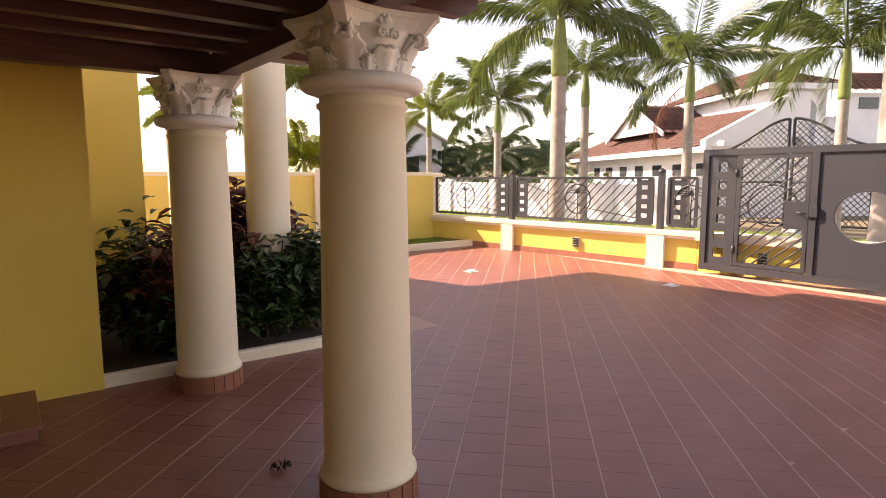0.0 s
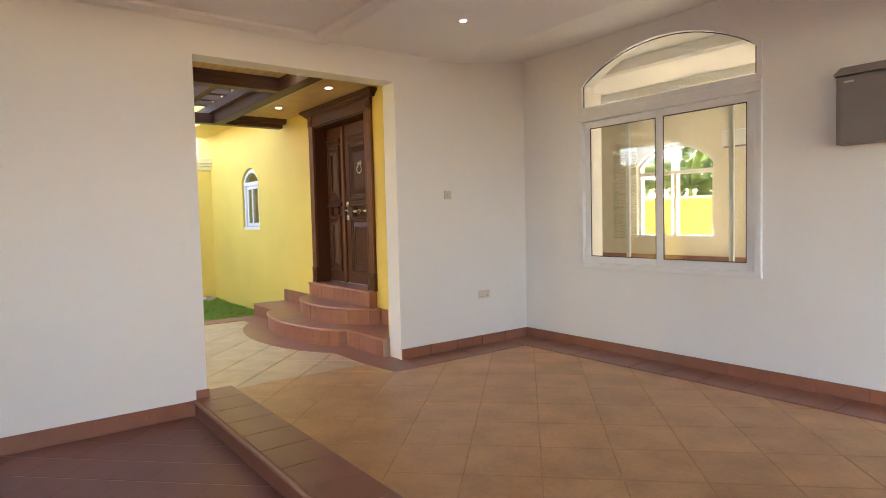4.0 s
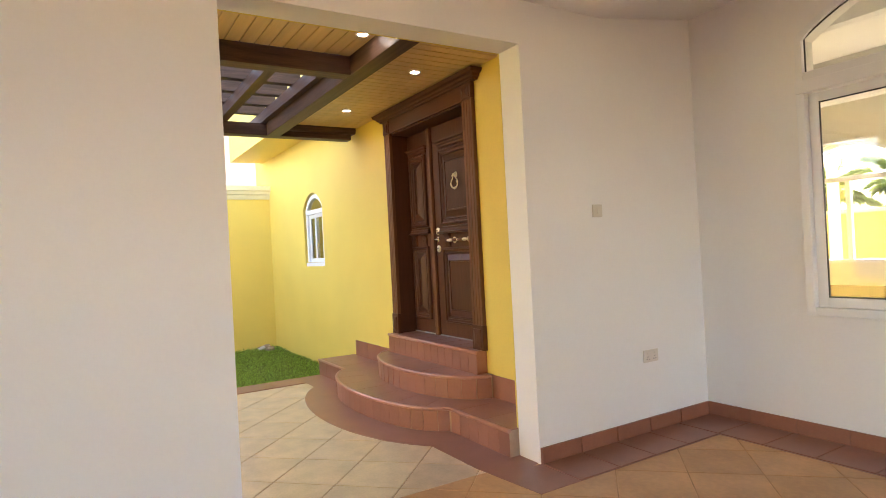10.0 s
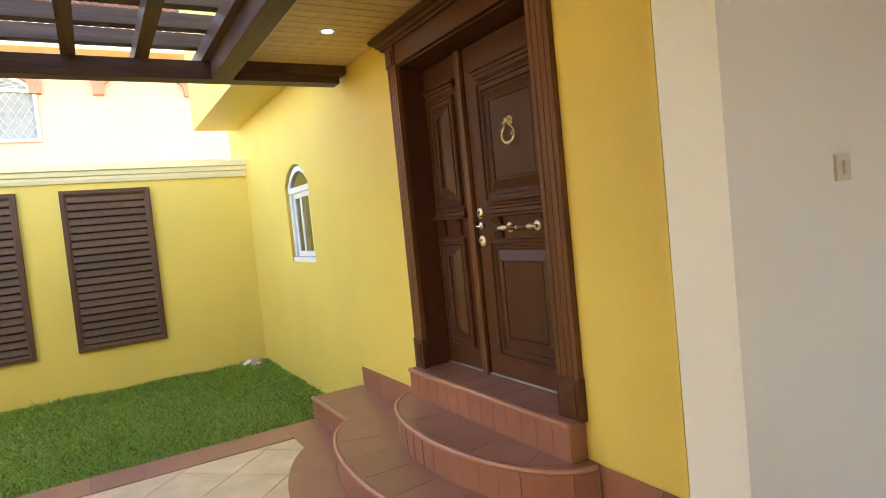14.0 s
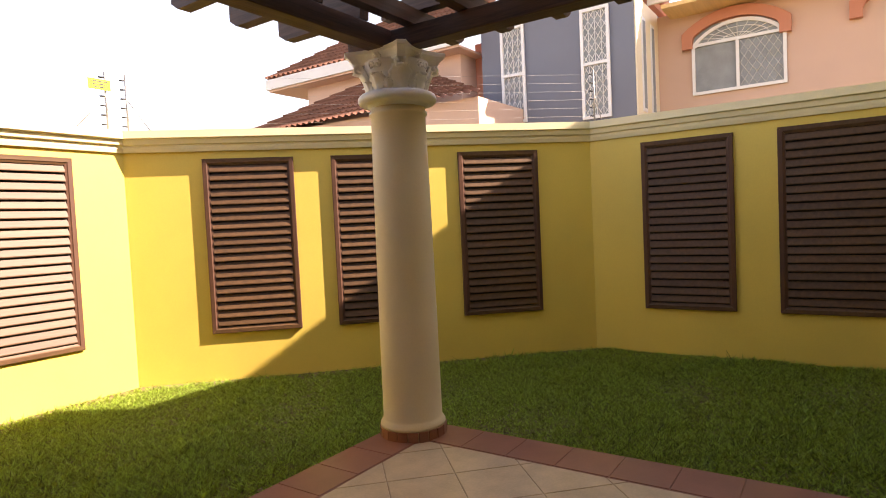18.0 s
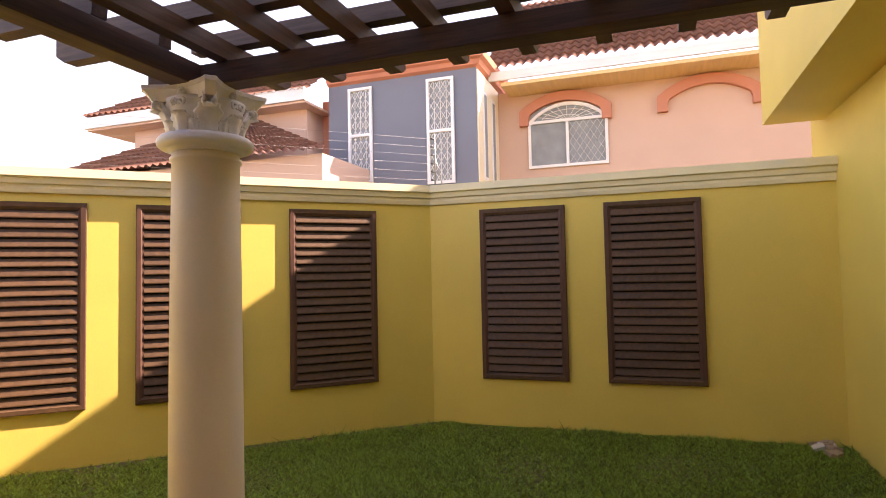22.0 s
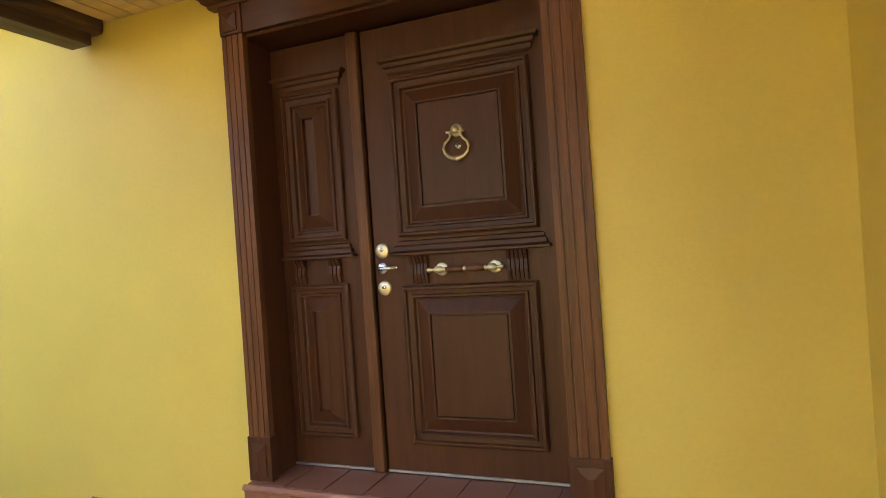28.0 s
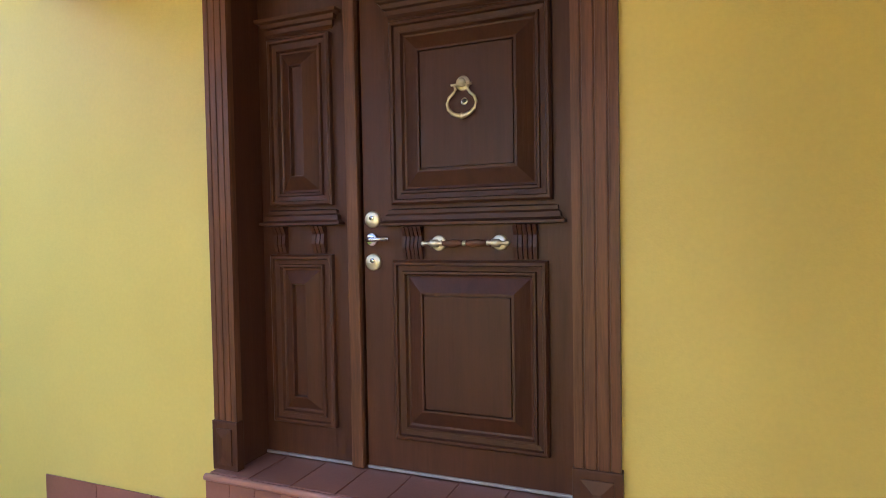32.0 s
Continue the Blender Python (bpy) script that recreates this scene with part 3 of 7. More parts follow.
# ---- lattice panels beside the half-round column ----
def lattice(y0, y1, z0, z1, x):
    ob = base("lattice_panel", "dark brown wooden lattice panel in a wall opening", "lattice", "lattice panels", m=pose(x, 0, 0))
    f = 0.052
    for name, a, b, c, d in (("stile", y0, y0 + f, z0, z1), ("stile", y1 - f, y1, z0, z1), ("rail", y0 + f, y1 - f, z0, z0 + f), ("rail", y0 + f, y1 - f, z1 - f, z1)):
        part(name, bm_box(-0.02, 0.02, a, b, c, d, bevel=0.003), LATTICE, ob)
    gap, hw = 0.098, 0.0175
    ya, yb, za, zb = y0 + f, y1 - f, z0 + f, z1 - f
    for s, off in ((1, 0.007), (-1, -0.007)):
        c = -20
        while c < 40:
            k = c * gap
            # line z = s * y + k clipped to the opening
            pts = []
            for y in (ya, yb):
                z = s * y + k
                if za <= z <= zb:
                    pts.append((y, z))
            for z in (za, zb):
                y = (z - k) / s
                if ya < y < yb:
                    pts.append((y, z))
            c += 1
            if len(pts) < 2:
                continue
            (a, b), (d, e) = sorted(pts)[0], sorted(pts)[-1]
            L = math.hypot(d - a, e - b)
            if L < 0.03:
                continue
            bm = bm_box(-0.006, 0.006, -L / 2, L / 2, -hw, hw)
            sl = part("slat", bm, LATTICE, ob)
            sl.matrix_basis = pose(off, (a + d) / 2, (b + e) / 2, math.degrees(math.atan2(e - b, d - a)))
    return ob


lattice(-0.585, -0.245, 0.215, 2.19, -4.95)
lattice(0.072, 0.468, 0.215, 2.19, -4.95)

# ---- louvred panels on the garden wall ----
def louvre_parts(ob, w, h):
    """Built upright in its own plane: x along the wall from 0 to w, y out of the wall, z from 0 to h. The frame is mitred."""
    f, d = 0.070, 0.039
    prof = [(0.0, 0.0), (0.0, d * 0.86), (0.006, d), (f * 0.62, d), (f * 0.74, d * 0.80), (f, d * 0.62), (f, 0.0)]
    corners = [((0, 0), (1, 1)), ((w, 0), (-1, 1)), ((w, h), (-1, -1)), ((0, h), (1, -1))]
    for k, name in enumerate(("rail", "stile", "rail", "stile")):
        bm = bmesh.new()
        ends = []
        for (cx, cz), (sx, sz) in (corners[k], corners[(k + 1) % 4]):
            gx, gz = (0.0009 * sx, 0) if name == "rail" else (0, 0.0009 * sz)
            ends.append([bm.verts.new((cx + sx * a + gx, out, cz + sz * a + gz)) for a, out in prof])
        n = len(prof)
        for q in range(n):
            bm.faces.new((ends[0][q], ends[0][(q + 1) % n], ends[1][(q + 1) % n], ends[1][q]))
        bm.faces.new(ends[0])
        bm.faces.new(ends[1][::-1])
        bmesh.ops.recalc_face_normals(bm, faces=bm.faces[:])
        part(name, bm, LOUVRE if name == "rail" else LOUVRE_F, ob)
    # Backing board with the darkness of the slat gaps put into its colour.
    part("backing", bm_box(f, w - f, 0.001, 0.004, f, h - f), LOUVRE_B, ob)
    n = 20
    pitch = (h - 2 * f) / n
    me = mesh_of("slat", bm_vert([(0.007, 0.030), (0.033, -0.037), (0.036, -0.035), (0.036, -0.026), (0.012, 0.036), (0.007, 0.036)], "x", f, w - f), LOUVRE)
    for i in range(n):
        piece("slat", me, ob, pose(0, 0, f + pitch * (i + 0.55)))


first_louvre = base("louvre_panel", "dark brown wooden louvred panel on the yellow garden wall", "louvre", "louvred panels")
louvre_parts(first_louvre, 0.96, 1.91)
u2 = Vector((C2[0] - C1[0], C2[1] - C1[1])).normalized()
spots = []
for x0 in (-5.56, -6.965):
    spots.append((x0, -3.82, 180.0))
for s in (0.80, 2.17, 3.62):
    p = Vector(C1) + u2 * s
    spots.append((p.x, p.y, math.degrees(math.atan2(u2.y, u2.x))))
spots += [(-12.07, 0.605, 90.0), (-12.08, 1.975, 90.0)]
spots.append((XO - 0.012, -3.45, 90.0))
for i, (x, y, rz) in enumerate(spots):
    inward = pose(0, 0, 0, 0, 0, rz) @ Vector((0, 1, 0))
    garden = Vector((-8.4, 1.0, 0)) - Vector((x, y, 0))
    if inward.dot(garden) < 0:
        end = Vector((x, y, 0)) + (pose(0, 0, 0, 0, 0, rz) @ Vector((0.96, 0, 0)))
        m = pose(end.x, end.y, 0.405, 0, 0, rz + 180)
    else:
        m = pose(x, y, 0.405, 0, 0, rz)
    if i == 0:
        first_louvre.matrix_world = m
    else:
        copy_thing(first_louvre, m)

# ---- porch pergola ----
pg = base("porch_pergola", "dark stained timber pergola over the porch", "pergola")
part("beam", bm_box(-8.445, -8.305, -0.42, 4.07, 2.705, 2.834, bevel=0.006), BEAM, pg)
part("beam", bm_box(-8.66, -6.12, -0.16, -0.02, 2.703, 2.834, bevel=0.006), BEAM_X, pg)
part("beam", bm_box(-6.12, -5.98, -0.30, 3.10, 2.702, 2.836, bevel=0.006), BEAM, pg)
part("beam", bm_box(-8.30, -5.05, 3.10, 3.24, 2.70, 2.85, bevel=0.006), BEAM_X, pg)
part("wall_plate", bm_box(-8.43, -8.27, 3.245, 4.125, 2.7655, 2.93, bevel=0.03), BEAM, pg)
for i in range(8):
    y = 0.13 + 0.4225 * i
    part("rafter", bm_vert([(-8.95, 2.93), (-8.95, 2.87), (-8.90, 2.838), (-6.02, 2.838), (-6.02, 2.945), (-8.95, 2.945)], "y", y - 0.042, y + 0.042), BEAM_X, pg)
for i in range(5):
    x = -6.40 - 0.408 * i
    part("purlin", bm_vert([(-0.78, 2.99), (-0.78, 2.88), (-0.72, 2.840), (-0.02, 2.840), (-0.01, 2.948), (3.12, 2.948), (3.12, 3.045), (-0.78, 3.045)], "x", x - 0.043, x + 0.043), BEAM, pg)
part("purlin", bm_vert([(-0.16, 2.948), (3.12, 2.948), (3.12, 3.045), (-0.16, 3.045)], "x", -8.468, -8.382), BEAM, pg)

# ---- boarded soffits with lamps ----
def soffit(name, x0, x1, y0, y1, z, along="x", w=0.098):
    ob = base(name, "varnished tongue-and-groove board soffit", "soffit", kind="structure")
    part("backing", bm_box(x0, x1, y0, y1, z + 0.014, z + 0.05), SOFFIT, ob)
    n = int(round(((y1 - y0) if along == "x" else (x1 - x0)) / w))
    for i in range(n):
        if along == "x":
            a, b = y0 + (y1 - y0) * i / n, y0 + (y1 - y0) * (i + 1) / n
            bm = bm_box(x0, x1, a + 0.004, b - 0.004, z, z + 0.012)
        else:
            a, b = x0 + (x1 - x0) * i / n, x0 + (x1 - x0) * (i + 1) / n
            bm = bm_box(a + 0.004, b - 0.004, y0, y1, z, z + 0.012)
        part("board", bm, SOFFIT, ob)
    return ob


soffit("soffit_door", -8.265, -5.06, 3.24, 4.13, 2.835, "y")
soffit("soffit_side", -5.98, -5.06, -0.16, 3.10, 2.838, "x")
sg_ob = base("soffit_garden", "varnished tongue-and-groove board soffit with a mitred end", "soffit", kind="structure")
part("backing", bm_box(-6.08, -5.06, -3.70, -0.16, 2.852, 2.888), SOFFIT, sg_ob)
for i in range(36):
    a, b = -3.70 + 0.0983 * i, -3.70 + 0.0983 * (i + 1)
    ea, eb = min(-5.06, -6.08 + (a + 3.70)), min(-5.06, -6.08 + (b + 3.70))
    part("board", bm_prism([(-6.08, a + 0.004), (ea, a + 0.004), (eb, b - 0.004), (-6.08, b - 0.004)], 2.838, 2.850), SOFFIT, sg_ob)
for i in range(10):
    a, b = -6.08 + 0.102 * i, -6.08 + 0.102 * (i + 1)
    part("board", bm_prism([(a + 0.004, -3.70), (b - 0.004, -3.70), (b - 0.004, -3.712 + (b + 6.08)), (a + 0.004, -3.708 + (a + 6.08))], 2.838, 2.850), SOFFIT, sg_ob)
structure("fascia", bm_sweep([(0, 2.83), (0.02, 2.83), (0.02, 2.93), (0, 2.93)], [(-6.08, -0.16), (-6.08, -3.70), (-5.0, -3.70)]), BEAM, "dark stained fascia board along the eave")


def downlight(x, y, z, r=0.036):
    ob = base("downlight", "round white recessed downlight, switched on", "lamp", "downlights", m=pose(x, y, z))
    ringb = bmesh.new()
    seg = 28
    loops = []
    for rr, zz in ((r, -0.004), (r * 1.35, -0.006), (r * 1.4, 0.004), (r, 0.004)):
        loops.append([ringb.verts.new((rr * math.cos(2 * math.pi * i / seg), rr * math.sin(2 * math.pi * i / seg), zz)) for i in range(seg)])
    for a, b in zip(loops, loops[1:] + loops[:1]):
        for i in range(seg):
            ringb.faces.new((a[i], a[(i + 1) % seg], b[(i + 1) % seg], b[i]))
    bmesh.ops.recalc_face_normals(ringb, faces=ringb.faces[:])
    part("rim", ringb, FRAME_W, ob)
    part("bulb", bm_lathe([(r * 0.5, -0.003), (r * 0.98, 0.002), (r * 0.98, 0.006)], 24), LAMP, ob)
    return ob


for lx, ly in ((-7.50, 3.69), (-6.12, 3.72), (-5.52, 3.0)):
    downlight(lx, ly, 2.832)
downlight(-5.50, -1.53, 2.834, 0.045)
downlight(-3.784, 3.749, 2.926, 0.022)

# roofs: tiled slope over the terrace eave, upper roof and the portico roof at the front
def roof_rows(name, x0, x1, y0, y1, z0, z1, n, label):
    """A tiled slope rising along +x from (x0, z0) to (x1, z1), in courses with a rolled section."""
    bm = bmesh.new()
    m = max(2, int((y1 - y0) / 0.06))
    for i in range(n):
        xa, xb = x0 + (x1 - x0) * i / n, x0 + (x1 - x0) * (i + 1) / n + 0.03
        za, zb = z0 + (z1 - z0) * i / n + 0.035, z0 + (z1 - z0) * (i + 1) / n
        ra, rb = [], []
        for j in range(m + 1):
            y = y0 + (y1 - y0) * j / m
            wv = 0.022 * math.cos(2 * math.pi * j / 4)
            ra.append(bm.verts.new((xa, y, za + wv)))
            rb.append(bm.verts.new((xb, y, zb + wv)))
        for j in range(m):
            bm.faces.new((ra[j], ra[j + 1], rb[j + 1], rb[j])).smooth = True
    return structure(name, bm, ROOF, label)


roof_rows("roof_terrace", -6.14, -4.9, -3.75, 3.5, 2.94, 3.55, 5, "red-brown clay tile roof edge")
structure("roof_terrace_cover", bm_box(-5.05, 0.3, -4.6, 5.6, 3.31, 3.5), ROOF, "tiled roof over the terrace")
# Roofs out of view: heights and outlines set by the shadows they cast.
structure("roof_upper", bm_box(-4.0, 2.0, 3.3, 10.9, 6.15, 6.35), ROOF, "red-brown tiled main roof")
structure("roof_upper_west", bm_box(-14.4, -4.0, 3.3, 10.9, 5.55, 5.75), ROOF, "red-brown tiled roof over the front door side")
structure("roof_main_west", bm_vert([(-11.52, 5.752), (-4.0, 5.752), (-4.0, 6.58), (-10.54, 6.58), (-10.54, 6.44), (-11.44, 6.33)], "y", 3.3, 10.9), ROOF, "unseen main roof over the front door, shaped for its shadow")
structure("house_side", bm_box(-12.9, -12.6, DY, 10.45, -0.3, 5.54), YELLOW, "yellow house side wall")
structure("portico_roof", bm_prism([(-0.2, 8.01), (5.9, 8.01), (5.8, 10.65), (5.2, 10.72), (5.0, 13.65), (2.48, 13.85), (2.1, 15.2), (-0.2, 15.2)], 5.95, 6.14), FARWHITE, "portico roof slab on tall columns")

# ---- carport pergola, closely boarded ----
CARW = wood("carport_timber", (0.140, 0.068, 0.064), 0.36, "X", vary=0.5)
CARW_Y = wood("carport_timber_y", (0.140, 0.068, 0.064), 0.32, "Y", vary=0.5)
cpg = base("carport_pergola", "dark red-brown timber pergola over the carport", "pergola")
part("beam", bm_box(-0.008, 1.90, 5.19, 5.33, 2.272, 2.52, bevel=0.006), CARW, cpg)
part("beam", bm_box(1.90, 2.04, -4.0, 5.42, 2.274, 2.442, bevel=0.006), CARW_Y, cpg)
for i in range(21):
    y = 4.78 - 0.42 * i
    part("joist", bm_vert([(0.0, 2.385), (2.62, 2.385), (2.72, 2.44), (2.72, 2.52), (0.0, 2.52)], "y", y - 0.045, y + 0.045), CARW, cpg)
for i in range(9):
    x = 0.02 + 0.315 * i
    part("board", bm_box(x, x + 0.309, -4.0, 5.636, 2.521, 2.560, bevel=0.004), CARW_Y, cpg)

# ---- front door ----
FD = 4.31   # face of the leaves


def bm_panel(x0, x1, z0, z1, steps, y):
    """Nested rectangular mouldings: steps of (inset, height out of the face)."""
    bm = bmesh.new()
    rings = []
    for inset, out in steps:
        rings.append([bm.verts.new(p) for p in ((x0 + inset, y - out, z0 + inset), (x1 - inset, y - out, z0 + inset), (x1 - inset, y - out, z1 - inset), (x0 + inset, y - out, z1 - inset))])
    for a, b in zip(rings, rings[1:]):
        for i in range(4):
            bm.faces.new((a[i], a[(i + 1) % 4], b[(i + 1) % 4], b[i]))
    bm.faces.new(rings[-1])
    bmesh.ops.recalc_face_normals(bm, faces=bm.faces[:])
    return bm


def bm_ledge(x0, x1, z, prof, y):
    """A small cornice along x with returned ends: prof of (height above z, out)."""
    bm = bmesh.new()
    rows = []
    for dz, out in prof:
        rows.append([bm.verts.new(p) for p in ((x0 - out, y + 0.001, z + dz), (x0 - out, y - out, z + dz), (x1 + out, y - out, z + dz), (x1 + out, y + 0.001, z + dz))])
    for a, b in zip(rows, rows[1:]):
        for i in range(3):
            bm.faces.new((a[i], a[i + 1], b[i + 1], b[i]))
    bm.faces.new(rows[0][::-1])
    bm.faces.new(rows[-1])
    bmesh.ops.recalc_face_normals(bm, faces=bm.faces[:])
    return bm


front = base("front_door", "dark brown carved wooden double front door, closed", "door")
MOULD = [(0.0, 0.0), (0.0, 0.022), (0.008, 0.030), (0.018, 0.030), (0.022, 0.018), (0.040, 0.016), (0.044, 0.026), (0.052, 0.026), (0.058, 0.012), (0.066, 0.010)]
LEDGE_T = [(0.0, 0.004), (0.012, 0.014), (0.030, 0.016), (0.036, 0.026), (0.052, 0.030), (0.058, 0.044), (0.070, 0.048), (0.074, 0.0)]
LEDGE_B = [(0.0, 0.0), (0.004, 0.046), (0.014, 0.046), (0.024, 0.030), (0.042, 0.028), (0.050, 0.018), (0.064, 0.018), (0.070, 0.0)]
main_leaf = part("main_leaf", bm_box(-6.905, -6.013, FD, FD + 0.06, 0.552, 2.575, bevel=0.004), DOORW, front)
side_leaf = part("side_leaf", bm_box(-7.407, -6.92, FD, FD + 0.06, 0.552, 2.575, bevel=0.004), DOORW, front)
part("cover_strip", bm_box(-6.968, -6.914, FD - 0.028, FD + 0.003, 0.552, 2.575, bevel=0.008), DOORW_L, front)
# main leaf: two framed panels, ledges and brackets
part("panel", bm_panel(-6.765, -6.130, 1.620, 2.330, MOULD + [(0.122, 0.034), (0.130, 0.034), (0.131, 0.022), (0.136, 0.022), (0.137, 0.031)], FD), DOORW, main_leaf)
part("panel", bm_panel(-6.765, -6.150, 0.693, 1.402, MOULD + [(0.122, 0.034), (0.130, 0.034), (0.131, 0.022), (0.136, 0.022), (0.137, 0.031)], FD), DOORW, main_leaf)
part("ledge", bm_ledge(-6.765, -6.130, 2.345, LEDGE_T, FD), DOORW_X, main_leaf)
part("ledge", bm_ledge(-6.765, -6.130, 1.535, LEDGE_B, FD), DOORW_X, main_leaf)


def bracket(parent, x0, x1, z0, z1, n):
    bm = bmesh.new()
    w = (x1 - x0) / n
    for i in range(n):
        bm_vert([(FD, z0), (FD - 0.014, z0), (FD - 0.026, z0 + (z1 - z0) * 0.35), (FD - 0.020, z0 + (z1 - z0) * 0.7), (FD - 0.040, z1), (FD, z1)], "x", x0 + w * i + 0.002, x0 + w * (i + 1) - 0.002, bm)
    return part("bracket", bm, DOORW, parent)


bracket(main_leaf, -6.722, -6.636, 1.408, 1.533, 5)
bracket(main_leaf, -6.276, -6.186, 1.408, 1.533, 5)
# side leaf: hipped narrow panels
HIP = MOULD + [(0.120, 0.040), (0.124, 0.040), (0.127, 0.022), (0.140, 0.022)]
part("panel", bm_panel(-7.345, -7.038, 1.630, 2.335, HIP, FD), DOORW, side_leaf)
part("panel", bm_panel(-7.355, -7.045, 0.702, 1.425, HIP, FD), DOORW, side_leaf)
part("ledge", bm_ledge(-7.345, -7.038, 2.350, LEDGE_T, FD), DOORW_X, side_leaf)
part("ledge", bm_ledge(-7.345, -7.038, 1.545, LEDGE_B, FD), DOORW_X, side_leaf)
bracket(side_leaf, -7.335, -7.272, 1.432, 1.543, 3)
bracket(side_leaf, -7.140, -7.078, 1.432, 1.543, 3)


def disc(name, parent, x, z, r, y, material, depth=0.010, label=""):
    bm = bm_lathe([(r, 0), (r, depth * 0.6), (r * 0.86, depth), (r * 0.3, depth * 1.05)], 32)
    bmesh.ops.rotate(bm, cent=(0, 0, 0), matrix=Matrix.Rotation(radians(90), 3, "X"), verts=bm.verts)
    bmesh.ops.translate(bm, vec=(x, y, z), verts=bm.verts)
    return part(name, bm, material, parent, label)


for z in (1.565, 1.394):
    lk = disc("lock", front, -6.860, z, 0.034, FD, BRASS, 0.012, "round brass door lock")
    disc("cylinder", lk, -6.860, z + 0.006, 0.010, FD - 0.012, CHROME, 0.005)
    part("keyhole", bm_box(-6.862, -6.858, FD - 0.0195, FD - 0.017, z, z + 0.011), BLACK, lk)
lever = disc("lever_rose", front, -6.866, 1.485, 0.027, FD, CHROME, 0.010, "chrome lever handle")
part("lever", bm_tube([(-6.866, FD - 0.008, 1.485), (-6.866, FD - 0.048, 1.485), (-6.845, FD - 0.052, 1.486), (-6.765, FD - 0.052, 1.487)], 0.009, 10), CHROME, lever)
pull = base("pull", "")
pull.parent = front
for x in (-6.574, -6.330):
    disc("rosette", pull, x, 1.468, 0.030, FD, BRASS, 0.008, "round brass rosette")
    part("stem", bm_tube([(x, FD - 0.006, 1.468), (x, FD - 0.05, 1.468)], 0.009, 10), BRASS, pull)
wooden = [(-6.540, 0.008), (-6.528, 0.011), (-6.500, 0.0155), (-6.476, 0.013), (-6.460, 0.008), (-6.444, 0.008), (-6.428, 0.013), (-6.404, 0.0155), (-6.376, 0.011), (-6.364, 0.008)]
part("grip", bm_tube([(x, FD - 0.052, 1.468) for x, r in wooden], [r for x, r in wooden], 12), DOORW_L, pull, "turned dark wooden grip")
part("grip_collar", bm_tube([(x, FD - 0.052, 1.468) for x in (-6.459, -6.455, -6.449, -6.445)], [0.009, 0.011, 0.011, 0.009], 12), BRASS, pull)
for x, out in ((-6.574, -1), (-6.330, 1)):
    ends = [(-0.036, 0.008), (-0.030, 0.012), (-0.022, 0.007), (-0.015, 0.015), (0.012, 0.015), (0.018, 0.007), (0.030, 0.006), (0.038, 0.010), (0.045, 0.011), (0.052, 0.006)]
    part("grip_end", bm_tube([(x + out * a, FD - 0.052, 1.468) for a, r in ends], [r for a, r in ends], 12), BRASS, pull)
KX, KZ, KY = -6.455, 2.058, FD - 0.026
kn = disc("knocker_plate", front, KX, KZ, 0.028, KY, BRASS, 0.010, "brass ring knocker")
kb = bm_lathe([(0.004, 0), (0.014, 0.006), (0.017, 0.018), (0.012, 0.030), (0.003, 0.034)], 16)
bmesh.ops.rotate(kb, cent=(0, 0, 0), matrix=Matrix.Rotation(radians(90), 3, "X"), verts=kb.verts)
bmesh.ops.translate(kb, vec=(KX, KY - 0.006, KZ), verts=kb.verts)
part("knob", kb, BRASS, kn)
half = [(0.026, -0.010), (0.023, -0.024), (0.032, -0.038), (0.050, -0.054), (0.057, -0.074), (0.051, -0.096), (0.035, -0.113), (0.015, -0.121)]
rp = [(-a, b) for a, b in half] + [(0.0, -0.123)] + half[::-1]
part("ring", bm_tube([(KX + a, KY - 0.024 - 0.06 * b * b, KZ + b) for a, b in rp], [0.0055] * 5 + [0.0065, 0.0075, 0.009, 0.0095, 0.009, 0.0075, 0.0065] + [0.0055] * 5, 8), BRASS, kn)
part("pivot", bm_tube([(KX - 0.040, KY - 0.024, KZ - 0.008), (KX - 0.034, KY - 0.024, KZ - 0.008), (KX + 0.034, KY - 0.024, KZ - 0.008), (KX + 0.040, KY - 0.024, KZ - 0.008)], [0.006, 0.0045, 0.0045, 0.006], 8), BRASS, kn)
part("bead", bm_tube([(KX - 0.010, KY - 0.025, KZ - 0.123), (KX, KY - 0.025, KZ - 0.123), (KX + 0.010, KY - 0.025, KZ - 0.123)], [0.008, 0.013, 0.008], 10), BRASS, kn)
peep = disc("peephole", front, KX + 0.004, 1.992, 0.015, KY, CHROME, 0.006, "small round peephole")
disc("lens", peep, KX + 0.004, 1.992, 0.007, KY - 0.0065, BLACK, 0.003)
for x0, x1 in ((-7.41, -6.972), (-6.90, -6.035)):
    part("weather_strip", bm_box(x0, x1, FD - 0.012, FD - 0.001, 0.553, 0.564, bevel=0.002), ALU, front, "pale aluminium weather strip")
